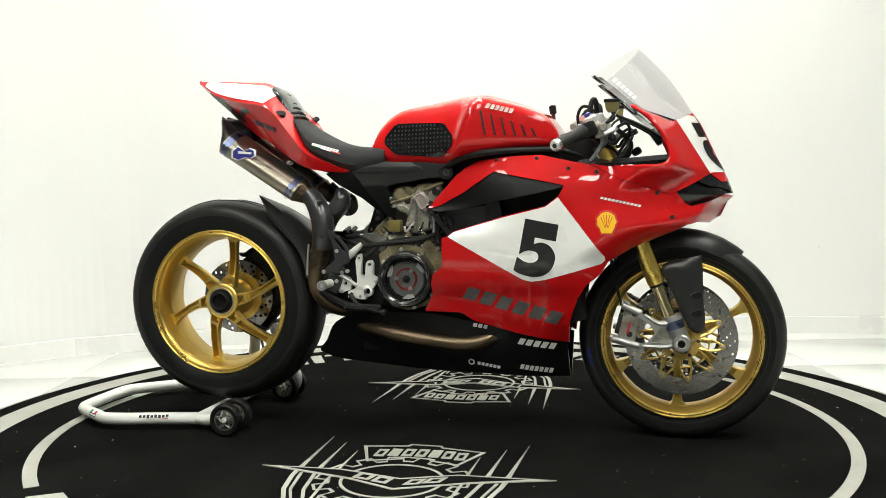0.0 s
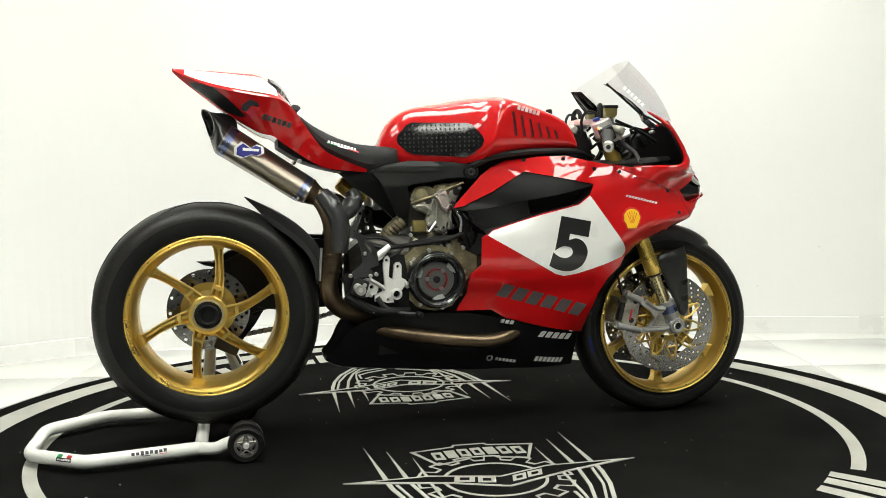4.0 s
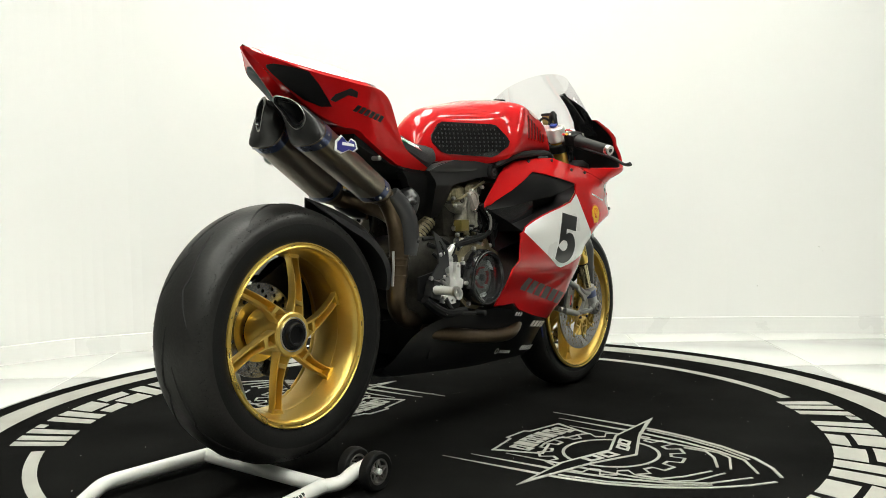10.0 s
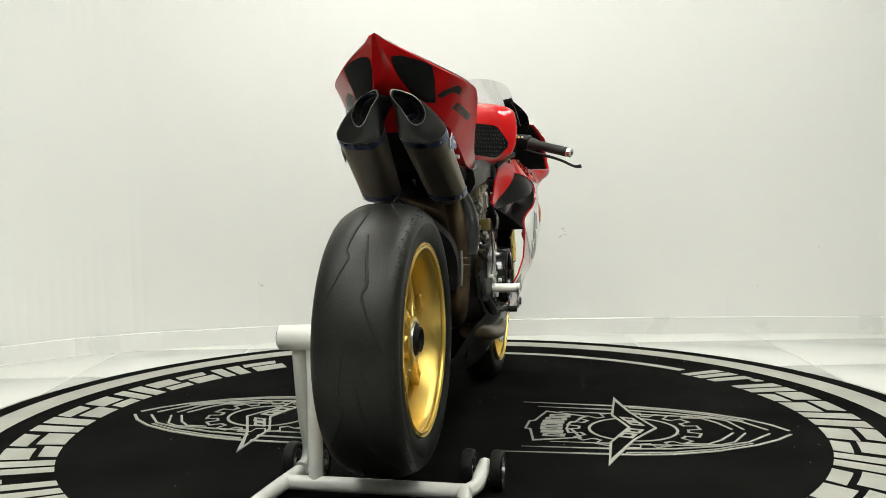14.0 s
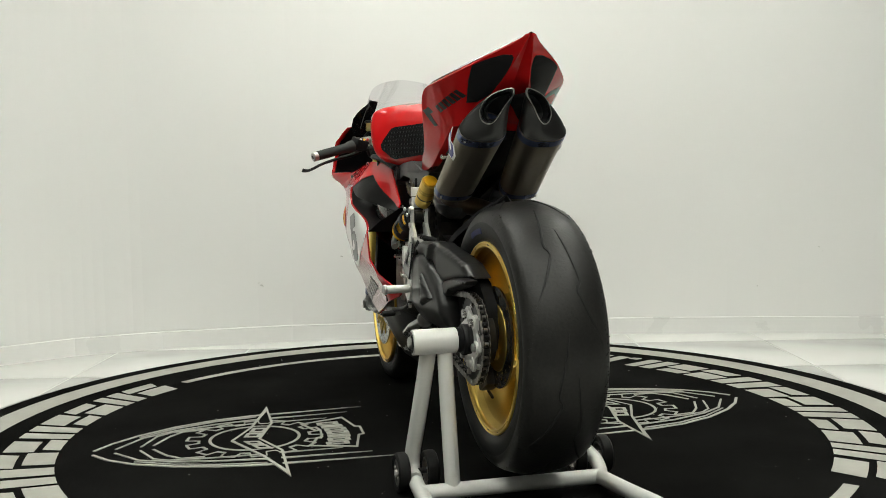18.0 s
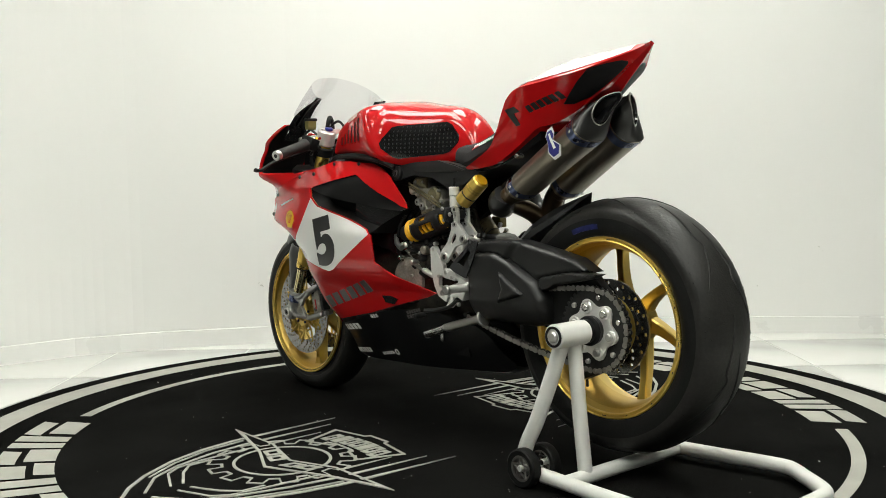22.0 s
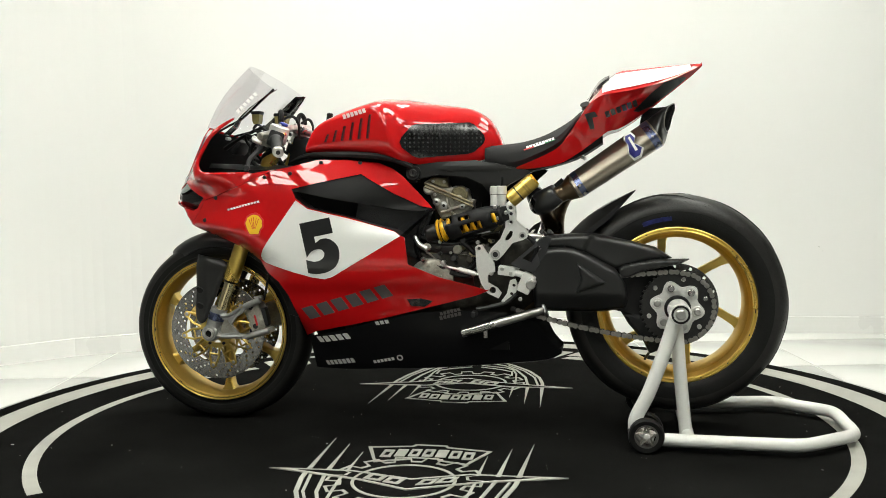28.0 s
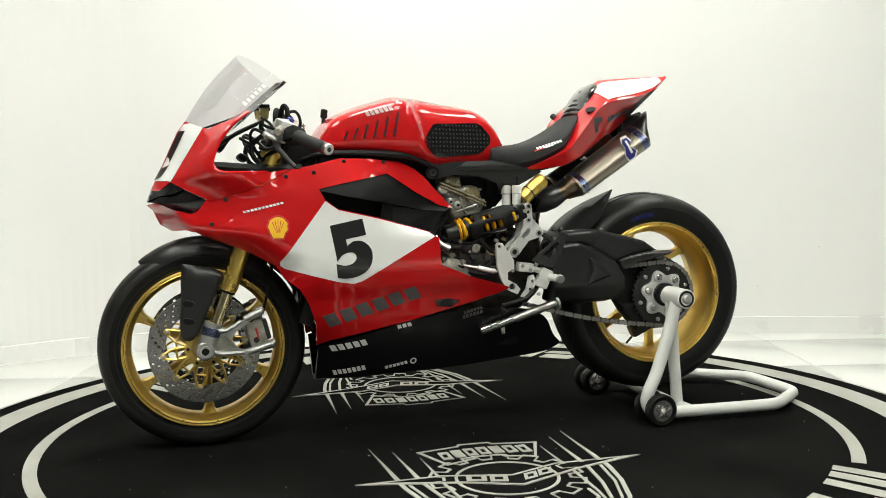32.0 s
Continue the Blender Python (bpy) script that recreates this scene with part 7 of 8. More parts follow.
    # frame spar and subframe, both sides
    for side in (-1, 1):
        spar = [(-0.238, 0.794), (-0.213, 0.767), (-0.189, 0.726), (-0.149, 0.660), (-0.126, 0.635), (-0.108, 0.646), (-0.112, 0.674), (-0.121, 0.716), (-0.130, 0.748), (-0.118, 0.754), (-0.063, 0.762), (-0.013, 0.771), (0.037, 0.773), (0.078, 0.776), (0.078, 0.800), (0.050, 0.812), (-0.021, 0.820), (-0.130, 0.822), (-0.19, 0.812)][::-1]
        wedge = [(-0.215, 0.796), (-0.132, 0.756), (-0.122, 0.640), (-0.150, 0.645), (-0.226, 0.714), (-0.290, 0.755), (-0.328, 0.790), (-0.300, 0.800)]
        if side > 0:
            spar = [(-0.256, 0.796), (-0.19, 0.812), (-0.130, 0.822), (-0.021, 0.820), (0.050, 0.812), (0.078, 0.800), (0.078, 0.776), (0.055, 0.766), (-0.013, 0.782), (-0.10, 0.774), (-0.148, 0.752), (-0.165, 0.722), (-0.19, 0.716), (-0.225, 0.748), (-0.298, 0.787)]
            wedge = [(-0.124, 0.775), (-0.130, 0.740), (-0.128, 0.710), (-0.110, 0.676), (-0.171, 0.680), (-0.205, 0.735), (-0.240, 0.780)]
        fr = part("frame_spar", panel(spar, lambda x, z: 0.136 - 0.06 * max(0.0, -0.1 - x) - 0.75 * max(0.0, 0.755 - z) - 3.0 * max(0.0, z - 0.803) ** 2, 0.036, side, 0.012), SATIN, b, "black cast frame and seat support", 35)
        part("seat_support", panel(wedge, lambda x, z: 0.108 - 0.62 * max(0.0, 0.775 - z), 0.026, side, 0.016), MATTE, fr, "dull black inner support")
        leaf = [(-0.240, 0.793), (-0.204, 0.806), (-0.129, 0.823), (-0.054, 0.820), (-0.012, 0.799), (-0.038, 0.792), (-0.129, 0.789), (-0.196, 0.788)]
        part("leaf_cover", panel(leaf, lambda x, z: 0.1375 - 0.06 * max(0.0, -0.1 - x) + 0.50 * max(0.0, min(z - 0.788, 0.009, 0.5 * (0.824 - z))), 0.010, side, 0.004), SATIN, fr, "leaf-shaped black cover with a ridge", 25)
        part("spar_boss", lathe([(0.0, 0.146), (0.020, 0.146), (0.0225, 0.143), (0.0225, 0.11), (0.0, 0.11)], (0.058, 0, 0.788), 28, closed=False).moved(Matrix() if side > 0 else Matrix.Scale(-1, 4, (0, 1, 0))), MATTE, fr)
        part("boss_bolt", lathe([(0.005, 0.1475), (0.010, 0.1490), (0.012, 0.1475), (0.012, 0.145), (0.005, 0.145)], (0.058, 0, 0.788), 20).moved(Matrix() if side > 0 else Matrix.Scale(-1, 4, (0, 1, 0))), DARKMET, fr, "dark bolt ring")
    part("seat_rail", loft([[(x, 0, zb), (x, w, zb), (x, w, zt), (x, 0, zt)] for x, w, zb, zt in ((-0.50, 0.09, 0.868, 0.89), (-0.42, 0.11, 0.822, 0.845), (-0.30, 0.11, 0.790, 0.812), (-0.15, 0.10, 0.770, 0.82), (0.02, 0.10, 0.78, 0.82))], 3), MATTE, b, "black seat rail", 30)
    # right footrest hanger
    hr = part("footrest_hanger", plate([(-0.216, 0.529), (-0.210, 0.547), (-0.201, 0.551), (-0.196, 0.543), (-0.200, 0.490), (-0.187, 0.482), (-0.184, 0.522), (-0.178, 0.530), (-0.168, 0.531), (-0.162, 0.523), (-0.163, 0.486), (-0.149, 0.479), (-0.150, 0.466), (-0.163, 0.449), (-0.179, 0.452), (-0.190, 0.437), (-0.186, 0.415), (-0.207, 0.415), (-0.223, 0.422), (-0.242, 0.420), (-0.240, 0.438), (-0.218, 0.448), (-0.212, 0.471)], -0.178, -0.162, None,
                                       (arc_pts(0.005, 0, 330, 11, -0.173, 0.519)[::-1], arc_pts(0.004, 0, 330, 11, -0.206, 0.538)[::-1], arc_pts(0.004, 0, 330, 11, -0.228, 0.430)[::-1], arc_pts(0.004, 0, 330, 11, -0.204, 0.424)[::-1])), ALLOY, b, "machined alloy footrest hanger", smooth=False)
    part("pivot_tube", lathe([(0.010, -0.010), (0.0165, -0.008), (0.0165, 0.012), (0.010, 0.014)], (-0.179, -0.178, 0.440), 24), ALLOY, hr, "bright pivot tube")
    part("peg_bracket", plate([(-0.283, 0.480), (-0.262, 0.488), (-0.238, 0.480), (-0.230, 0.460), (-0.236, 0.442), (-0.266, 0.433), (-0.280, 0.455)], -0.176, -0.160, None, (arc_pts(0.006, 0, 330, 11, -0.250, 0.462)[::-1],)), ALLOY, hr, smooth=False)
    part("link_bar", tube([(-0.258, -0.180, 0.486), (-0.232, -0.182, 0.470), (-0.212, -0.182, 0.455)], 0.006, 8, 3), STEEL, hr)
    part("rear_plate", plate([(-0.325, 0.50), (-0.255, 0.51), (-0.21, 0.56), (-0.15, 0.55), (-0.135, 0.46), (-0.14, 0.40), (-0.24, 0.385), (-0.325, 0.435)], -0.158, -0.150), MATTE, hr, "black backing plate", smooth=False)
    heel = [(-0.301, 0.628), (-0.273, 0.612), (-0.252, 0.590), (-0.235, 0.570), (-0.230, 0.526), (-0.256, 0.517), (-0.234, 0.495), (-0.316, 0.492), (-0.316, 0.500), (-0.276, 0.534), (-0.281, 0.574)]
    part("heel_guard", plate(heel, -0.190, -0.185, None, ([(-0.280, 0.600), (-0.270, 0.598), (-0.244, 0.566), (-0.243, 0.556), (-0.252, 0.560)],)), CARBON, hr, "black carbon heel guard", smooth=False)
    part("lower_stay", tube([(-0.325, -0.175, 0.440), (-0.285, -0.180, 0.412), (-0.235, -0.182, 0.392), (-0.18, -0.182, 0.390), (-0.14, -0.178, 0.392)], [0.012, 0.014, 0.013, 0.012, 0.008], 10, 4), MATTE, hr)
    part("brake_cylinder", tube([(-0.240, -0.176, 0.540), (-0.226, -0.178, 0.553), (-0.196, -0.178, 0.580)], [0.010, 0.012, 0.007], 12, 3), ALLOY, hr)
    part("footpeg", rod((-0.293, -0.180, 0.464), (-0.293, -0.258, 0.464), 0.0125, 16, bevel=0.003), ALLOY, hr, "knurled alloy footpeg")
    part("peg_cap", lathe([(0.007, 0.0), (0.0145, 0.0), (0.0145, 0.008), (0.007, 0.008)], (-0.293, -0.264, 0.464), 18), STEEL, hr)
    part("peg_block", box((0.045, 0.03, 0.05), pose(-0.285, -0.175, 0.462, 0, 20, 0), 0.006), DARKMET, hr)
    part("brake_pedal", tube([(-0.235, -0.178, 0.432), (-0.21, -0.182, 0.40), (-0.165, -0.19, 0.385), (-0.125, -0.205, 0.382)], [0.008, 0.007, 0.006, 0.006], 8, 4), DARKMET, hr)
    part("pedal_tip", rod((-0.122, -0.200, 0.382), (-0.118, -0.235, 0.382), 0.009, 12, bevel=0.003), MATTE, hr)
    for x, z in ((-0.312, 0.498), (-0.255, 0.496), (-0.238, 0.500), (-0.270, 0.560), (-0.256, 0.440), (-0.247, 0.394), (-0.150, 0.470), (-0.272, 0.470)):
        bolt(hr, x, -0.184, z, -1, 0.006, 0.010)
    # left footrest hanger and gear linkage
    hl = part("footrest_hanger", plate([(-0.130, 0.568), (-0.138, 0.574), (-0.150, 0.573), (-0.158, 0.560), (-0.168, 0.545), (-0.186, 0.520), (-0.187, 0.494), (-0.166, 0.484), (-0.166, 0.462), (-0.193, 0.447), (-0.206, 0.431), (-0.197, 0.416), (-0.165, 0.430), (-0.146, 0.459), (-0.133, 0.502)], 0.156, 0.170, None, (arc_pts(0.0055, 0, 330, 11, -0.141, 0.563)[::-1], arc_pts(0.010, 0, 330, 11, -0.180, 0.440)[::-1])), ALLOY, b, "machined alloy footrest hanger", smooth=False)
    part("hanger_block", box((0.05, 0.03, 0.028), pose(-0.222, 0.165, 0.497, 0, -8, 0), 0.005), ALLOY, hl)
    part("hanger_stay", tube([(-0.20, 0.165, 0.495), (-0.255, 0.168, 0.49), (-0.30, 0.166, 0.47)], 0.010, 10, 3), ALLOY, hl)
    part("gear_plate", plate([(-0.232, 0.470), (-0.248, 0.474), (-0.255, 0.45), (-0.243, 0.42), (-0.225, 0.402), (-0.205, 0.408), (-0.222, 0.43)], 0.166, 0.175, None, (arc_pts(0.005, 0, 315, 7, -0.243, 0.455)[::-1], arc_pts(0.005, 0, 315, 7, -0.236, 0.430)[::-1])), ALLOY, hl, smooth=False)
    part("heel_guard", plate([(-0.236, 0.520), (-0.300, 0.572), (-0.336, 0.598), (-0.355, 0.595), (-0.335, 0.545), (-0.304, 0.493), (-0.257, 0.508)], 0.186, 0.191, None, ([(-0.270, 0.535), (-0.318, 0.574), (-0.326, 0.566), (-0.296, 0.524)],)), CARBON, hl, "black carbon heel guard", smooth=False)
    part("footpeg", rod((-0.299, 0.185, 0.466), (-0.299, 0.258, 0.466), 0.0115, 16, bevel=0.003), ALLOY, hl, "knurled alloy footpeg")
    part("peg_cap", rod((-0.299, 0.250, 0.466), (-0.299, 0.262, 0.466), 0.0138, 16, bevel=0.003), STEEL, hl)
    part("peg_block", box((0.04, 0.03, 0.06), pose(-0.280, 0.172, 0.462, 0, -25, 0), 0.006), ALLOY, hl)
    part("gear_rod", tube([(0.04, 0.13, 0.525), (-0.06, 0.15, 0.503), (-0.135, 0.16, 0.486)], 0.0042, 8, 1), STEEL, hl)
    part("rod_end", rod((-0.075, 0.152, 0.500), (-0.13, 0.160, 0.487), 0.008, 12, bevel=0.003), ALLOY, hl)
    part("gear_pedal", tube([(-0.250, 0.172, 0.43), (-0.22, 0.178, 0.405), (-0.17, 0.185, 0.392), (-0.135, 0.200, 0.388)], 0.006, 8, 4), DARKMET, hl)
    part("pedal_tip", rod((-0.131, 0.195, 0.376), (-0.131, 0.234, 0.374), 0.009, 12, bevel=0.003), MATTE, hl, "black gear pedal tip")
    for x, z in ((-0.178, 0.49), (-0.21, 0.503), (-0.235, 0.49), (-0.255, 0.506), (-0.28, 0.478), (-0.272, 0.445), (-0.262, 0.415), (-0.215, 0.404)):
        bolt(hl, x, 0.174, z, 1, 0.006, 0.009)
    # collector pipe under the engine on the right, silver pipe on the left
    part("collector_pipe", tube([(-0.24, -0.10, 0.335), (-0.15, -0.140, 0.316), (-0.05, -0.146, 0.298), (0.06, -0.146, 0.284), (0.13, -0.146, 0.284), (0.185, -0.132, 0.300), (0.24, -0.10, 0.33)], 0.0215, 18, 6), PIPE, b, "brown heat-tinted collector pipe")
    part("side_pipe", tube([(-0.085, 0.150, 0.308), (-0.20, 0.160, 0.343), (-0.330, 0.152, 0.381)], 0.0128, 16, 1), STEEL, b, "bright steel breather pipe")
    part("pipe_flange", rod((-0.328, 0.152, 0.380), (-0.337, 0.152, 0.383), 0.023, 18, bevel=0.002), STEEL, b)
    part("pipe_tab", box((0.012, 0.006, 0.035), pose(-0.155, 0.150, 0.312), 0.002), STEEL, b)
    # hoses, looms and small fittings packed round the engine
    rng = random.Random(7)
    looms = ([(-0.25, -0.13, 0.585), (-0.20, -0.15, 0.572), (-0.12, -0.155, 0.580), (-0.02, -0.155, 0.592), (0.03, -0.15, 0.61)],
             [(-0.26, -0.12, 0.60), (-0.21, -0.14, 0.60), (-0.16, -0.15, 0.575), (-0.10, -0.15, 0.59), (0.0, -0.15, 0.60)],
             [(0.0, -0.14, 0.69), (0.025, -0.15, 0.65), (0.035, -0.15, 0.60), (0.05, -0.145, 0.56)],
             [(0.0, -0.12, 0.70), (0.05, -0.13, 0.66), (0.07, -0.14, 0.61), (0.06, -0.13, 0.57)],
             [(-0.24, -0.14, 0.56), (-0.22, -0.16, 0.535), (-0.18, -0.16, 0.55), (-0.15, -0.15, 0.575)],
             [(0.02, 0.14, 0.66), (0.04, 0.15, 0.62), (0.05, 0.15, 0.56), (0.03, 0.14, 0.52)],
             [(-0.05, 0.13, 0.60), (-0.10, 0.14, 0.57), (-0.13, 0.14, 0.53), (-0.10, 0.14, 0.49)],
             [(0.05, 0.14, 0.60), (0.0, 0.15, 0.585), (-0.06, 0.145, 0.575), (-0.13, 0.13, 0.60)],
             [(-0.28, 0.15, 0.60), (-0.31, 0.17, 0.57), (-0.30, 0.17, 0.53), (-0.27, 0.16, 0.51)],
             [(-0.20, 0.14, 0.52), (-0.15, 0.15, 0.50), (-0.10, 0.15, 0.48), (-0.05, 0.14, 0.49)])
    for p in looms:
        part("hose", tube(p, rng.choice((0.0055, 0.007, 0.008)), 8, 5), MATTE, en, "black rubber hose")
    part("radiator_hose", tube([(-0.188, -0.030, 0.53), (-0.186, -0.035, 0.573), (-0.178, -0.036, 0.602), (-0.157, -0.036, 0.625), (-0.130, -0.040, 0.646)], 0.0225, 16, 6), CAST, en, "ribbed metal hose")
    part("relay_box", box((0.038, 0.03, 0.034), pose(-0.101, -0.138, 0.632), 0.004), surface("olive_plastic", (0.13, 0.10, 0.02), 0.5), en, "olive connector block")
    # Rocker's inner plate again, placed to fit the camera's view from the right.
    part("rocker_inner_plate", plate([(-0.258, 0.606), (-0.245, 0.640), (-0.234, 0.676), (-0.220, 0.684), (-0.207, 0.676), (-0.203, 0.630), (-0.188, 0.592), (-0.224, 0.583), (-0.252, 0.592)], 0.078, 0.088, None, (arc_pts(0.008, 0, 330, 11, -0.220, 0.668)[::-1], arc_pts(0.009, 0, 330, 11, -0.223, 0.645)[::-1], arc_pts(0.008, 0, 330, 11, -0.222, 0.620)[::-1], arc_pts(0.006, 0, 330, 11, -0.246, 0.610)[::-1])), ENGBLK, en, "drilled dark plate for the rocker's inner side", smooth=False)
    for k in range(26):
        side = rng.choice((-1, 1))
        x, z = rng.uniform(-0.16, 0.04), rng.uniform(0.47, 0.60)
        bolt(en, x, side * rng.uniform(0.125, 0.145), z, side, rng.uniform(0.004, 0.008), rng.uniform(0.010, 0.022), rng.choice((STEEL, DARKMET, DARKMET, CASTG)), "fitting")
    for k in range(14):
        side = rng.choice((-1, 1))
        x, z = rng.uniform(-0.17, 0.03), rng.uniform(0.42, 0.60)
        part("casting_lug", box((rng.uniform(0.02, 0.05), 0.03, rng.uniform(0.015, 0.04)), pose(x, side * 0.118, z, 0, rng.uniform(-40, 40), 0), 0.005), rng.choice((ENGBLK, DARKMET, CAST)), en)
    for k in range(5):
        q = Vector((-0.177, -0.036, 0.603)).lerp(Vector((-0.140, -0.038, 0.638)), k / 4)
        part("hose_rib", lathe([(0.0215, -0.002), (0.0245, 0.0), (0.0215, 0.002)], (0, 0, 0), 18).moved(Matrix.Translation(q) @ Matrix.Rotation(radians(45), 4, "Y") @ Matrix.Rotation(radians(90), 4, "X")), DARKMET, en)
    for side, x, z, r, h, mt in ((-1, -0.112, 0.588, 0.009, 0.03, CASTG), (-1, -0.06, 0.592, 0.007, 0.03, STEEL), (-1, -0.002, 0.596, 0.007, 0.03, STEEL), (-1, -0.015, 0.572, 0.007, 0.03, STEEL), (-1, -0.118, 0.572, 0.009, 0.032, ALLOY), (-1, 0.03, 0.565, 0.006, 0.03, STEEL),
                                 (1, -0.022, 0.582, 0.006, 0.035, STEEL), (1, -0.072, 0.558, 0.014, 0.03, CASTG), (1, -0.063, 0.533, 0.010, 0.035, DARKMET), (1, 0.019, 0.566, 0.013, 0.03, STEEL), (1, 0.030, 0.531, 0.007, 0.04, STEEL), (1, -0.03, 0.520, 0.007, 0.04, STEEL), (1, -0.09, 0.585, 0.008, 0.03, DARKMET), (1, -0.11, 0.53, 0.012, 0.03, ENGBLK)):
        part("fitting", rod((x, side * 0.122, z), (x, side * (0.122 + h), z), r, 14, bevel=r * 0.25), mt, en)
    # busy small parts between the covers
    for k in range(90):
        side = 1 if k % 2 else -1
        x, z = (rng.uniform(-0.20, 0.05), rng.uniform(0.49, 0.60)) if side > 0 else (rng.uniform(-0.13, 0.03), rng.uniform(0.555, 0.63))
        if side > 0 and -0.20 < x < -0.12 and z < 0.58:
            continue
        y = side * rng.uniform(0.118, 0.142)
        m_ = rng.choice((ENGBLK, DARKMET, MATTE, MATTE, CAST, STEEL, CASTG))
        if k % 3 == 0:
            part("small_bracket", box((rng.uniform(0.008, 0.03), 0.012, rng.uniform(0.006, 0.018)), pose(x, y, z, 0, rng.uniform(-70, 70), 0), 0.002), m_, en)
        elif k % 3 == 1:
            part("small_bolt", rod((x, y, z), (x, y + side * rng.uniform(0.006, 0.014), z), rng.uniform(0.0035, 0.007), 10, bevel=0.001), m_, en)
        else:
            part("small_pipe", tube([(x, y, z), (x + rng.uniform(-0.03, 0.03), y + side * 0.008, z + rng.uniform(-0.02, 0.02)), (x + rng.uniform(-0.05, 0.05), y, z + rng.uniform(-0.03, 0.03))], rng.uniform(0.0025, 0.005), 6, 4), m_, en)
    part("shock_stay", tube([(0.055, 0.150, 0.600), (0.040, 0.160, 0.575), (0.015, 0.162, 0.562)], [0.007, 0.008, 0.010], 10, 3), STEEL, en, "steel shock stay")
    for k in range(3):
        part("duct_rib", tube([(0.012 + 0.018 * k, -0.150, 0.672 - 0.006 * k), (0.022 + 0.018 * k, -0.158, 0.645), (0.020 + 0.013 * k, -0.155, 0.612)], 0.004, 6, 3), (STEEL, MATTE, MATTE)[k], en)
    # inner black duct between the scoop and the engine
    for side in (-1, 1):
        part("inner_duct", panel([(0.0, 0.675), (0.03, 0.69), (0.22, 0.70), (0.24, 0.60), (0.09, 0.55), (0.055, 0.53), (0.04, 0.58)], lambda x, z: 0.13 + 0.05 * smoothstep(0.02, 0.2, x), 0.01, side, 0.03), GLOSSBLK, b, "black inner air duct")
        part("inner_bulkhead", plate([(0.10, 0.80), (0.40, 0.80), (0.50, 0.72), (0.45, 0.40), (0.35, 0.20), (0.10, 0.20)], side * 0.06, side * 0.064), MATTE, b, "black inner bulkhead")
    part("radiator", box((0.04, 0.30, 0.30), pose(0.40, 0, 0.50, 0, -18, 0), 0.004), MATTE, b, "black radiator")
    part("airbox", box((0.34, 0.20, 0.10), pose(0.22, 0, 0.80), 0.02), MATTE, b, "black airbox under the tank")


def build_front(b):
    # forks raked back
    rake = Vector((-0.376, 0, 1.0)).normalized()
    for side in (-1, 1):
        y = side * 0.110
        foot = Vector((0.7065, y, 0.335))
        fk = part("fork_leg", rod(foot, foot + rake * 0.16, 0.0180, 20), SLIDER, b, "gold front fork leg")
        part("outer_tube", tube([tuple(foot + rake * 0.135), tuple(foot + rake * 0.145), tuple(foot + rake * 0.20), tuple(foot + rake * 0.24), tuple(foot + rake * 0.625)], [0.0235, 0.0250, 0.0250, 0.0240, 0.0240], 22, 1), GOLDBR, fk, "gold anodised outer tube")
        part("dust_seal", rod(foot + rake * 0.128, foot + rake * 0.138, 0.0225, 20, bevel=0.002), MATTE, fk)
        part("fork_cap", rod(foot + rake * 0.625, foot + rake * 0.645, 0.020, 16, bevel=0.004), STEEL, fk)
        # axle clamp with radial caliper arms
        part("axle_clamp", rod((FA[0], y - side * 0.010, FA[2]), (FA[0], y + side * 0.026, FA[2]), 0.0265, 26, bevel=0.004), FOOT, fk, "machined alloy axle clamp")
        part("axle_end", lathe([(0.011, 0.0), (0.0165, 0.0), (0.0165, 0.010), (0.011, 0.010)], (FA[0], y + (0.024 if side > 0 else -0.034), FA[2]), 20), STEEL, fk)
        part("axle_hole", rod((FA[0], y + side * 0.018, FA[2]), (FA[0], y + side * 0.027, FA[2]), 0.0115, 16), MATTE, fk)
        part("clamp_neck", tube([(0.724, y, 0.30), (0.712, y, 0.335), (0.700, y, 0.372)], [0.026, 0.027, 0.0255], 16, 3), FOOT, fk)
        part("clamp_band", rod(Vector((0.7115, y, 0.336)), Vector((0.7045, y, 0.3585)), 0.0278, 20), BLUESTEEL, fk, "blue-printed band")
        web = [(0.725, 0.366), (0.690, 0.362), (0.660, 0.354), (0.627, 0.373), (0.612, 0.380), (0.606, 0.368), (0.640, 0.345), (0.655, 0.322), (0.632, 0.294), (0.606, 0.290), (0.606, 0.276), (0.697, 0.279), (0.725, 0.266), (0.748, 0.285), (0.735, 0.335)]
        gap = [(0.690, 0.338), (0.668, 0.336), (0.643, 0.296), (0.690, 0.292), (0.698, 0.300)]
        part("clamp_web", plate(web, y + side * 0.004, y + side * 0.015, None, (gap,)), FOOT, fk, "machined alloy caliper mount", smooth=False)
        part("clamp_floor", plate(gap, y + side * 0.002, y + side * 0.007), CASTG, fk, smooth=False)
        for p0, p1 in (((0.618, y + side * 0.006, 0.376), (0.562, y + side * 0.002, 0.400)), ((0.612, y + side * 0.006, 0.282), (0.532, y + side * 0.002, 0.302))):
            part("caliper_arm", rod(p0, p1, 0.0105, 14, bevel=0.003), FOOT, fk)
        part("clamp_rib", tube([(0.722, y + side * 0.016, 0.300), (0.690, y + side * 0.015, 0.284), (0.62, y + side * 0.013, 0.284)], [0.010, 0.007, 0.005], 8, 3), FOOT, fk)
        part("clamp_rib", tube([(0.700, y + side * 0.014, 0.352), (0.665, y + side * 0.014, 0.350), (0.625, y + side * 0.012, 0.374)], [0.009, 0.007, 0.006], 8, 3), FOOT, fk)
        # caliper
        ca = part("brake_caliper", box((0.052, 0.056, 0.098), pose(0.582, side * 0.082, 0.338, 0, 14, 0), 0.012), CASTG, b, "grey radial brake caliper")
        part("caliper_bridge", box((0.030, 0.030, 0.060), pose(0.560, side * 0.090, 0.342, 0, 14, 0), 0.006), DARKMET, ca)
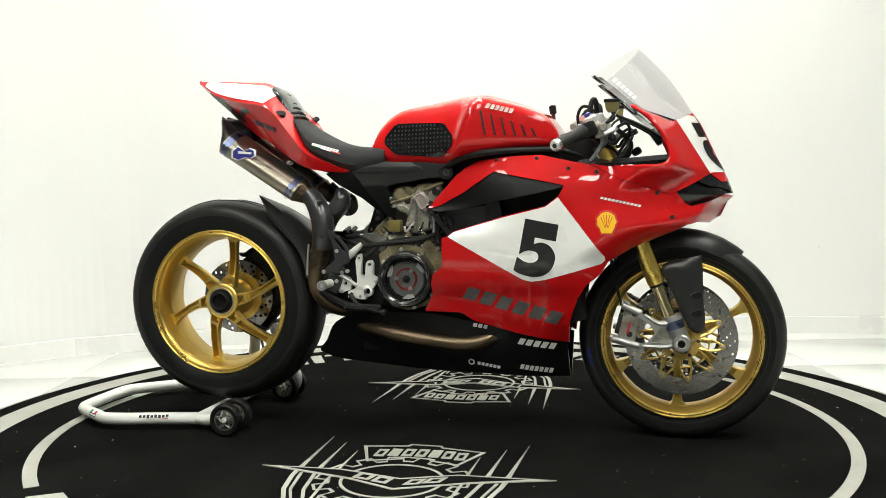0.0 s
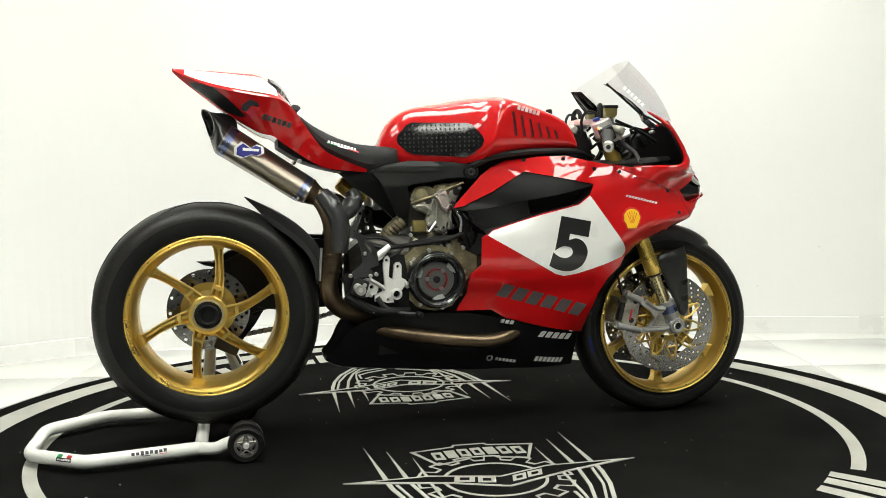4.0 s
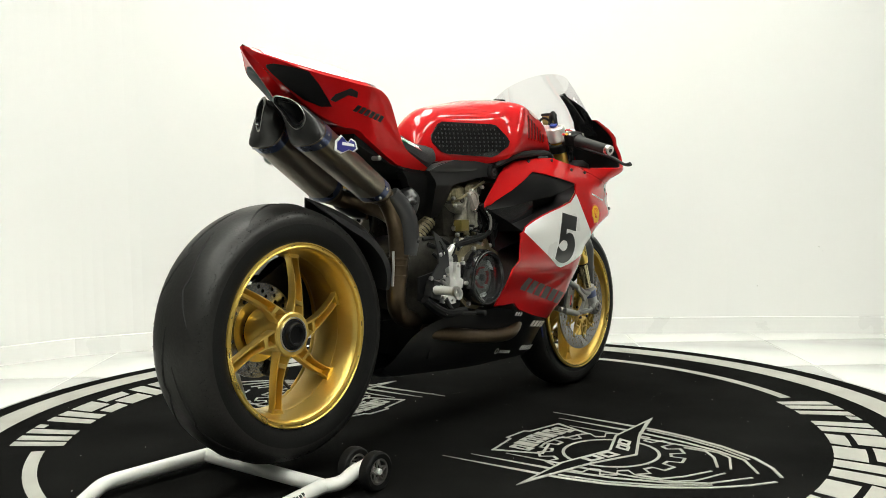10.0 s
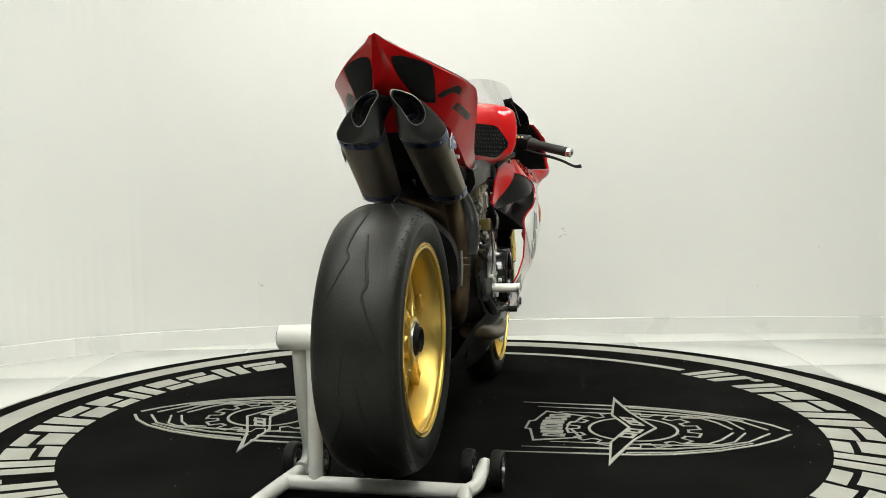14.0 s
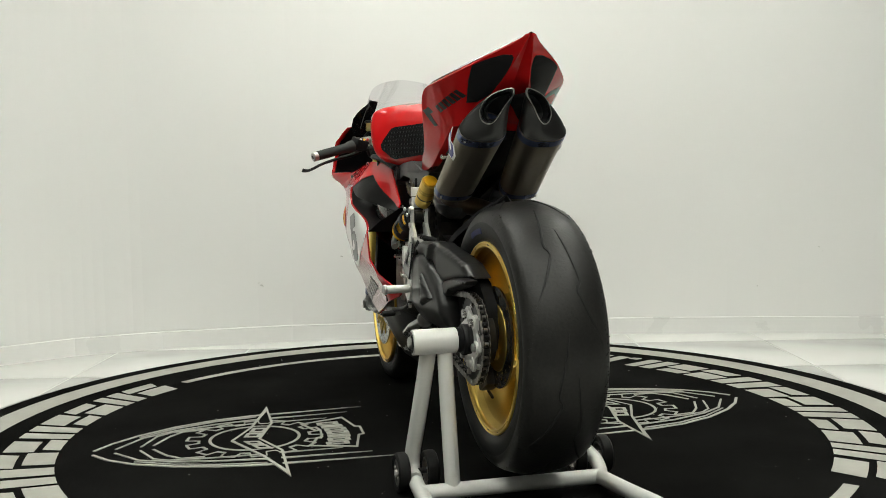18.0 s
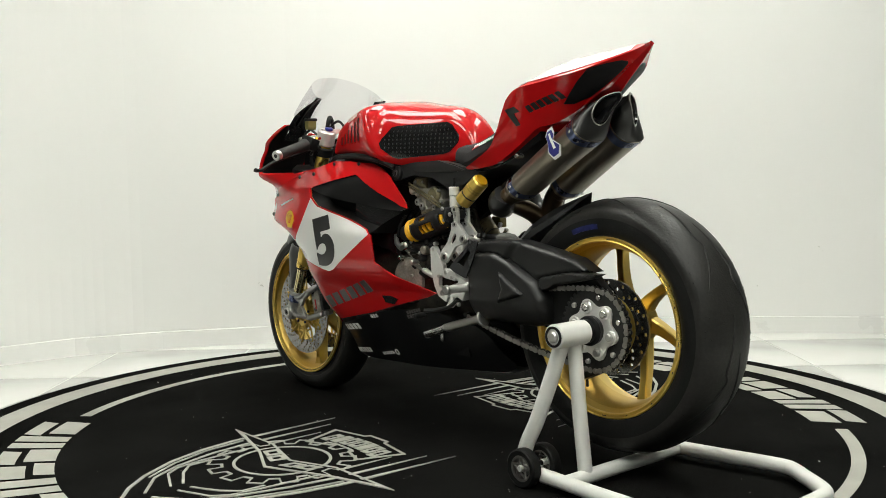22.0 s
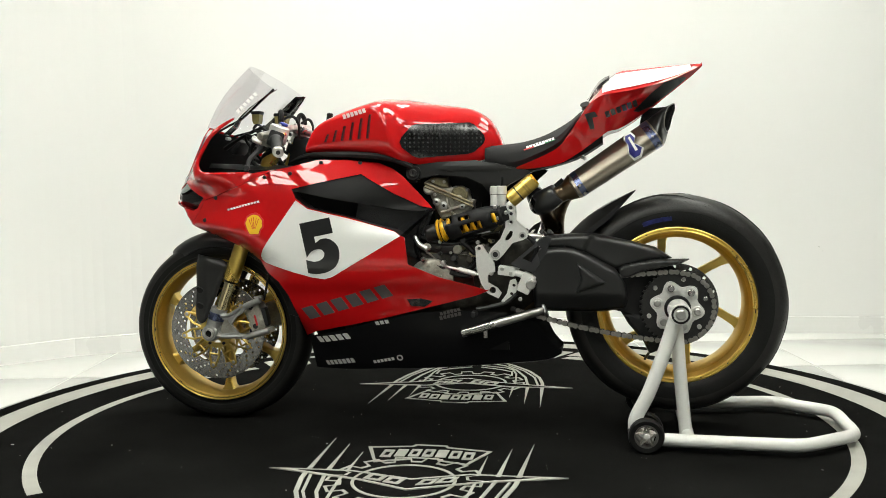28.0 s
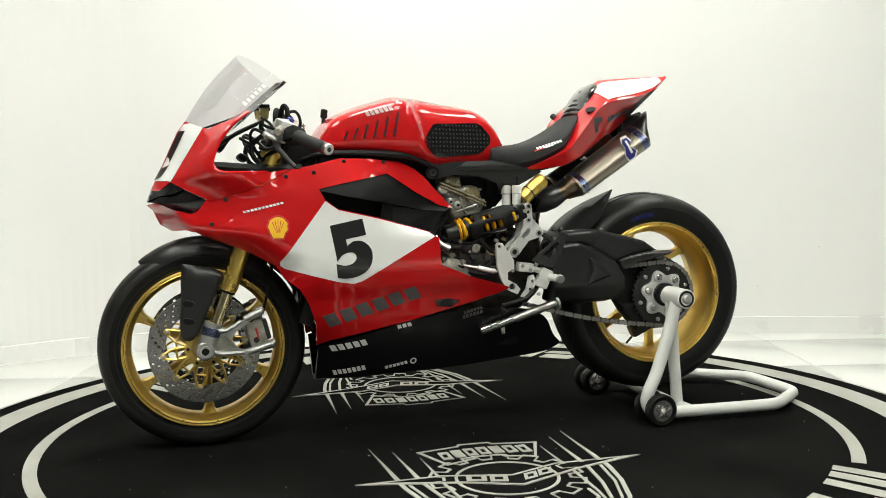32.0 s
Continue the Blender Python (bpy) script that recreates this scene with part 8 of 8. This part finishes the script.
        part("caliper_print", box((0.006, 0.002, 0.034), pose(0.580, side * 0.1105, 0.334, 0, 14, 0), 0.0), DECAL_R, ca, "red printed bar")
        for dz in (-0.030, 0.030):
            part("piston_cap", rod((0.590 + dz * 0.25, side * 0.104, 0.345 + dz), (0.590 + dz * 0.25, side * 0.111, 0.345 + dz), 0.0095, 14, bevel=0.002), DARKMET, ca)
        for x, z in ((0.572, 0.401), (0.538, 0.303)):
            part("caliper_bolt", rod((x + 0.012, side * 0.098, z - 0.002), (x - 0.012, side * 0.098, z + 0.004), 0.009, 10, bevel=0.002), STEEL, ca)
        part("brake_hose", tube([(0.560, side * 0.09, 0.395), (0.548, side * 0.092, 0.44), (0.535, side * 0.09, 0.50), (0.52, side * 0.07, 0.58), (0.50, side * 0.06, 0.68)], 0.004, 8, 5), MATTE, ca, "black brake hose")
        # mudguard fork cover
        cov = [(0.668, 0.500), (0.676, 0.516), (0.694, 0.526), (0.740, 0.534), (0.782, 0.540), (0.786, 0.498), (0.787, 0.447), (0.793, 0.360), (0.792, 0.334), (0.784, 0.322), (0.770, 0.319), (0.757, 0.325), (0.743, 0.343), (0.719, 0.397), (0.694, 0.452)]

        def cov_y(x, z):
            return 0.088 + 0.024 * smoothstep(0.80, 0.735, x) - 0.010 * smoothstep(0.50, 0.54, z)
        fn = part("fork_cover", panel(cov, rounded(cov, cov_y, 0.010, 0.006), 0.005, side, 0.010), SATIN, b, "black fork cover of the mudguard")
        for z in (0.428, 0.377):
            slot = [(0.752, z + 0.001), (0.758, z + 0.006), (0.778, z + 0.010), (0.784, z + 0.005), (0.782, z - 0.005), (0.774, z - 0.010), (0.760, z - 0.008)]
            part("cover_slot", panel(slot, cov_y, 0.003, side, 0.02, lift=0.0015), MATTE, fn, "scooped slot")
            part("slot_edge", tube([(x, side * (cov_y(x, z_) + 0.002), z_) for x, z_ in slot[:4]], 0.0014, 6, 2), SATIN, fn)
        # clip-on bars
        h0, h1 = Vector((0.475, side * 0.175, 0.900)), Vector((0.404, side * 0.352, 0.853))
        hb = part("handlebar", rod(Vector((0.503, side * 0.125, 0.880)), h0.lerp(h1, 0.4), 0.011, 14), DARKMET, b, "black clip-on handlebar with rubber grip")
        part("grip", tube([tuple(h0.lerp(h1, 0.22)), tuple(h0.lerp(h1, 0.30)), tuple(h0.lerp(h1, 0.36)), tuple(h0.lerp(h1, 0.97))], [0.021, 0.0205, 0.0165, 0.0165], 18, 1), GRIPR, hb, "black rubber grip")
        part("bar_end", rod(h0.lerp(h1, 0.96), h0.lerp(h1, 1.06), 0.0160, 18, bevel=0.003), STEEL, hb, "bright bar end")
        part("bar_end_hole", rod(h0.lerp(h1, 1.055), h0.lerp(h1, 1.064), 0.0065, 12), DARKMET, hb)
        part("switch_gear", box((0.045, 0.05, 0.042), Matrix.Translation(h0.lerp(h1, 0.08)) @ pose(0, 0, 0, 10, -20, side * 22), 0.008), MATTE, hb, "black switch housing")
        for k, mt in enumerate((DECAL_R, YELLOW, DECAL_W)):
            part("switch_button", rod(h0 + Vector((-0.022, side * 0.012 * (k - 1), 0.010)), h0 + Vector((-0.030, side * 0.012 * (k - 1), 0.012)), 0.0042, 10), mt, hb, "coloured switch button")
        part("lever_perch", box((0.04, 0.03, 0.024), Matrix.Translation((0.505, side * 0.165, 0.886)) @ pose(0, 0, 0, 0, 0, side * 20), 0.005), CASTG, hb)
        part("lever", tube([(0.515, side * 0.175, 0.874), (0.518, side * 0.215, 0.858), (0.512, side * 0.265, 0.846), (0.506, side * 0.315, 0.830), (0.492, side * 0.362, 0.808), (0.486, side * 0.382, 0.806), (0.485, side * 0.390, 0.808)], [0.011, 0.0095, 0.0075, 0.0068, 0.0065, 0.0085, 0.0090], 10, 5, flat=0.75), MATTE, hb, "black lever")
        # fluid pots and their hoses
        part("master_cylinder", rod((0.50, side * 0.14, 0.915), (0.515, side * 0.20, 0.905), 0.012, 14, bevel=0.003), CASTG, hb)
        px_, py_, pz = (0.545, 0.135, 0.946) if side > 0 else (0.533, -0.055, 0.952)
        pw = 0.012 if side > 0 else 0.021
        pot = [(px_ - pw, pz + 0.030), (px_ + pw, pz + 0.030), (px_ + pw * 0.92, pz + 0.008), (px_ + pw * 0.55, pz), (px_ - pw * 0.55, pz), (px_ - pw * 0.85, pz + 0.008)]
        part("fluid_pot", plate(pot, py_ - 0.016, py_ + 0.016), GREASE, hb, "amber fluid reservoir", smooth=False)
        part("pot_lid", box((2 * pw + 0.006, 0.037, 0.010), pose(px_, py_, pz + 0.034), 0.003), MATTE, hb, "black reservoir lid")
        part("pot_hose", tube([(px_, py_, pz + 0.002), (px_ + 0.005, py_ + side * 0.02, pz - 0.018), (0.515, side * 0.150, 0.915)], 0.0045, 8, 4), MATTE, hb)
        part("pot_stay", tube([(px_ + 0.01, py_, pz + 0.004), (0.53, (py_ + side * 0.12) / 2, 0.935), (0.515, side * 0.12, 0.915)], 0.004, 6, 3), DARKMET, hb)
    part("top_clamp", plate([(0.52, -0.13), (0.52, 0.13), (0.49, 0.13), (0.47, 0.06), (0.44, 0.03), (0.44, -0.03), (0.47, -0.06), (0.49, -0.13)], 0.0, 0.016).moved(Matrix.Translation((-0.015, 0, 0.930)) @ pose(0, 0, 0, 90, 0, 0)), ALLOY, b, "machined alloy top fork clamp", smooth=False)
    for side in (-1, 1):
        part("clamp_boss", rod((0.498, side * 0.110, 0.892), (0.480, side * 0.110, 0.940), 0.031, 26, bevel=0.004), ALLOY, b, "bright alloy fork clamp")
        part("clip_on_clamp", rod((0.500, side * 0.110, 0.886), (0.511, side * 0.110, 0.858), 0.034, 22, bevel=0.003), MATTE, b, "black clip-on clamp")
        part("fork_adjuster", rod((0.472, side * 0.110, 0.940), (0.468, side * 0.110, 0.950), 0.014, 16, bevel=0.003), surface("blue_anodised", (0.05, 0.07, 0.30), 0.3, 0.8), b, "blue fork adjuster")
    part("steering_nut", rod((0.462, 0, 0.92), (0.455, 0, 0.952), 0.020, 18, bevel=0.004), STEEL, b)
    part("cockpit_duct", loft([[(x, 0, zb), (x, w * 0.85, zb), (x, w, zb + 0.012), (x, w, zt - 0.014), (x, w * 0.8, zt), (x, 0, zt)] for x, w, zb, zt in ((0.44, 0.13, 0.785, 0.816), (0.50, 0.15, 0.78, 0.820), (0.58, 0.16, 0.775, 0.820), (0.66, 0.14, 0.775, 0.826), (0.725, 0.10, 0.78, 0.830))], 3), MATTE, b, "black cockpit duct", 35)
    for side in (-1, 1):
        part("dash_bracket", tube([(0.672, side * 0.085, 0.875), (0.64, side * 0.09, 0.895), (0.60, side * 0.085, 0.918), (0.545, side * 0.075, 0.943)], [0.014, 0.011, 0.010, 0.008], 10, 4, flat=0.5), MATTE, b, "black dash bracket", 40)
        part("fairing_bolt", rod((0.655, side * 0.09, 0.905), (0.655, side * 0.118, 0.905), 0.005, 10, bevel=0.001), STEEL, b)
        part("switch_cable", tube([(0.47, side * 0.16, 0.885), (0.50, side * 0.15, 0.862), (0.53, side * 0.13, 0.850), (0.545, side * 0.10, 0.835)], 0.006, 8, 4), MATTE, b, "black switch cable")
        part("lever_adjuster", rod((0.515, side * 0.185, 0.885), (0.545, side * 0.180, 0.897), 0.007, 12, bevel=0.002), STEEL, b, "steel lever adjuster")
        part("banjo_bolt", rod((0.535, side * 0.162, 0.895), (0.552, side * 0.162, 0.905), 0.008, 8, bevel=0.002), STEEL, b, "steel banjo bolt")
        part("master_hose", tube([(0.548, side * 0.162, 0.902), (0.575, side * 0.155, 0.915), (0.585, side * 0.13, 0.895), (0.57, side * 0.10, 0.86), (0.54, side * 0.085, 0.82)], 0.0045, 8, 5), MATTE, b, "black brake hose")
    part("stem_hose", tube([(0.490, -0.085, 0.935), (0.490, -0.088, 0.972), (0.484, -0.100, 0.988), (0.476, -0.112, 0.972), (0.478, -0.116, 0.940)], 0.0075, 10, 5), MATTE, b, "thick black looped hose")
    part("stem_hose", tube([(0.490, 0.080, 0.935), (0.490, 0.083, 0.970), (0.484, 0.095, 0.985), (0.476, 0.108, 0.970), (0.478, 0.112, 0.940)], 0.0075, 10, 5), MATTE, b, "thick black looped hose")
    part("fairing_stay", box((0.03, 0.12, 0.02), pose(0.60, 0, 0.84, 0, -30, 0), 0.01), MATTE, b, "black fairing stay")
    part("dash", box((0.02, 0.10, 0.05), pose(0.655, 0, 0.880, 0, -35, 0), 0.008), MATTE, b, "black instrument panel")
    part("cockpit_tray", panel([(0.44, 0.80), (0.56, 0.785), (0.70, 0.785), (0.73, 0.80), (0.70, 0.76), (0.56, 0.74), (0.44, 0.77)], lambda x, z: max(0.02, skin(x, z) - 0.016), 0.30, -1, 0.02), MATTE, b, "black cockpit lining")
    for side in (-1, 1):
        part("cockpit_wall", panel([(0.45, 0.80), (0.56, 0.795), (0.688, 0.797), (0.700, 0.828), (0.679, 0.878), (0.639, 0.929), (0.595, 0.9605), (0.604, 0.963), (0.648, 0.939), (0.704, 0.916), (0.755, 0.935), (0.780, 0.895), (0.800, 0.855), (0.822, 0.80), (0.832, 0.77), (0.78, 0.755), (0.72, 0.76), (0.56, 0.77)], lambda x, z: max(0.0, skin(x, z) - 0.0095), 0.003, side, 0.013), MATTE, b, "black cockpit lining")
        part("clutch_hose", tube([(0.50, side * 0.10, 0.93), (0.475, side * 0.09, 0.962), (0.450, side * 0.08, 0.970), (0.435, side * 0.07, 0.945), (0.44, side * 0.06, 0.90)], 0.0045, 8, 5), MATTE, b, "black looping hose")
        part("loom", tube([(0.55, side * 0.12, 0.90), (0.58, side * 0.11, 0.87), (0.57, side * 0.12, 0.83), (0.52, side * 0.12, 0.80)], 0.007, 8, 5), MATTE, b, "black cable loom")
        part("loom", tube([(0.50, side * 0.15, 0.88), (0.54, side * 0.14, 0.86), (0.56, side * 0.10, 0.88), (0.60, side * 0.06, 0.90)], 0.005, 8, 5), DARKMET, b, "dark cable")
    part("steering_damper", rod((0.42, -0.05, 0.915), (0.43, 0.06, 0.93), 0.011, 14, bevel=0.002), STEEL, b, "steering damper")
    part("key_stem", rod((0.358, 0.003, 0.905), (0.356, 0.003, 0.962), 0.006, 10), DARKMET, b)
    part("ignition_key", rod((0.356, 0.003, 0.956), (0.353, 0.003, 0.983), 0.0105, 12, bevel=0.003), MATTE, b, "black ignition knob")
    part("head_stock", box((0.10, 0.09, 0.12), pose(0.43, 0, 0.845, 0, -15, 0), 0.015), MATTE, b, "black steering head")
    # front mudguard
    secs = []
    for a, w, r in ((128, 0.058, 0.312), (112, 0.066, 0.318), (96, 0.070, 0.320), (82, 0.071, 0.318), (70, 0.066, 0.314), (60, 0.050, 0.309), (55, 0.022, 0.306)):
        ca, sa = math.cos(radians(a)), math.sin(radians(a))
        secs.append([(FA[0] + (r - 0.004) * ca, 0.0, FA[2] + (r - 0.004) * sa)] + [(FA[0] + q * ca, w * k, FA[2] + q * sa) for k, q in ((0.92, r - 0.052), (1.0, r - 0.050), (0.97, r - 0.030), (0.72, r - 0.008), (0.35, r), (0.0, r + 0.001))])
    part("front_mudguard", loft(secs, 4), SATIN, b, "black front mudguard", 45)


turntable = build_turntable()
round_mat = build_mat()
paddock_stand = build_stand()
motorcycle = build_motorcycle()


def motions():
    """The turntable turns evenly; mat, stand and machine ride on it."""
    for thing, off in ((turntable, 0.0), (round_mat, 0.0), (paddock_stand, -0.018), (motorcycle, -0.018)):
        rows = []
        for k in range(9):
            t = 4.0 * k
            rows.append((t, pose(0, 0, 0, 0, 0, -13.311 + 6.538 * t) @ pose(0, off, 0)))
        walk(thing, rows)


motions()
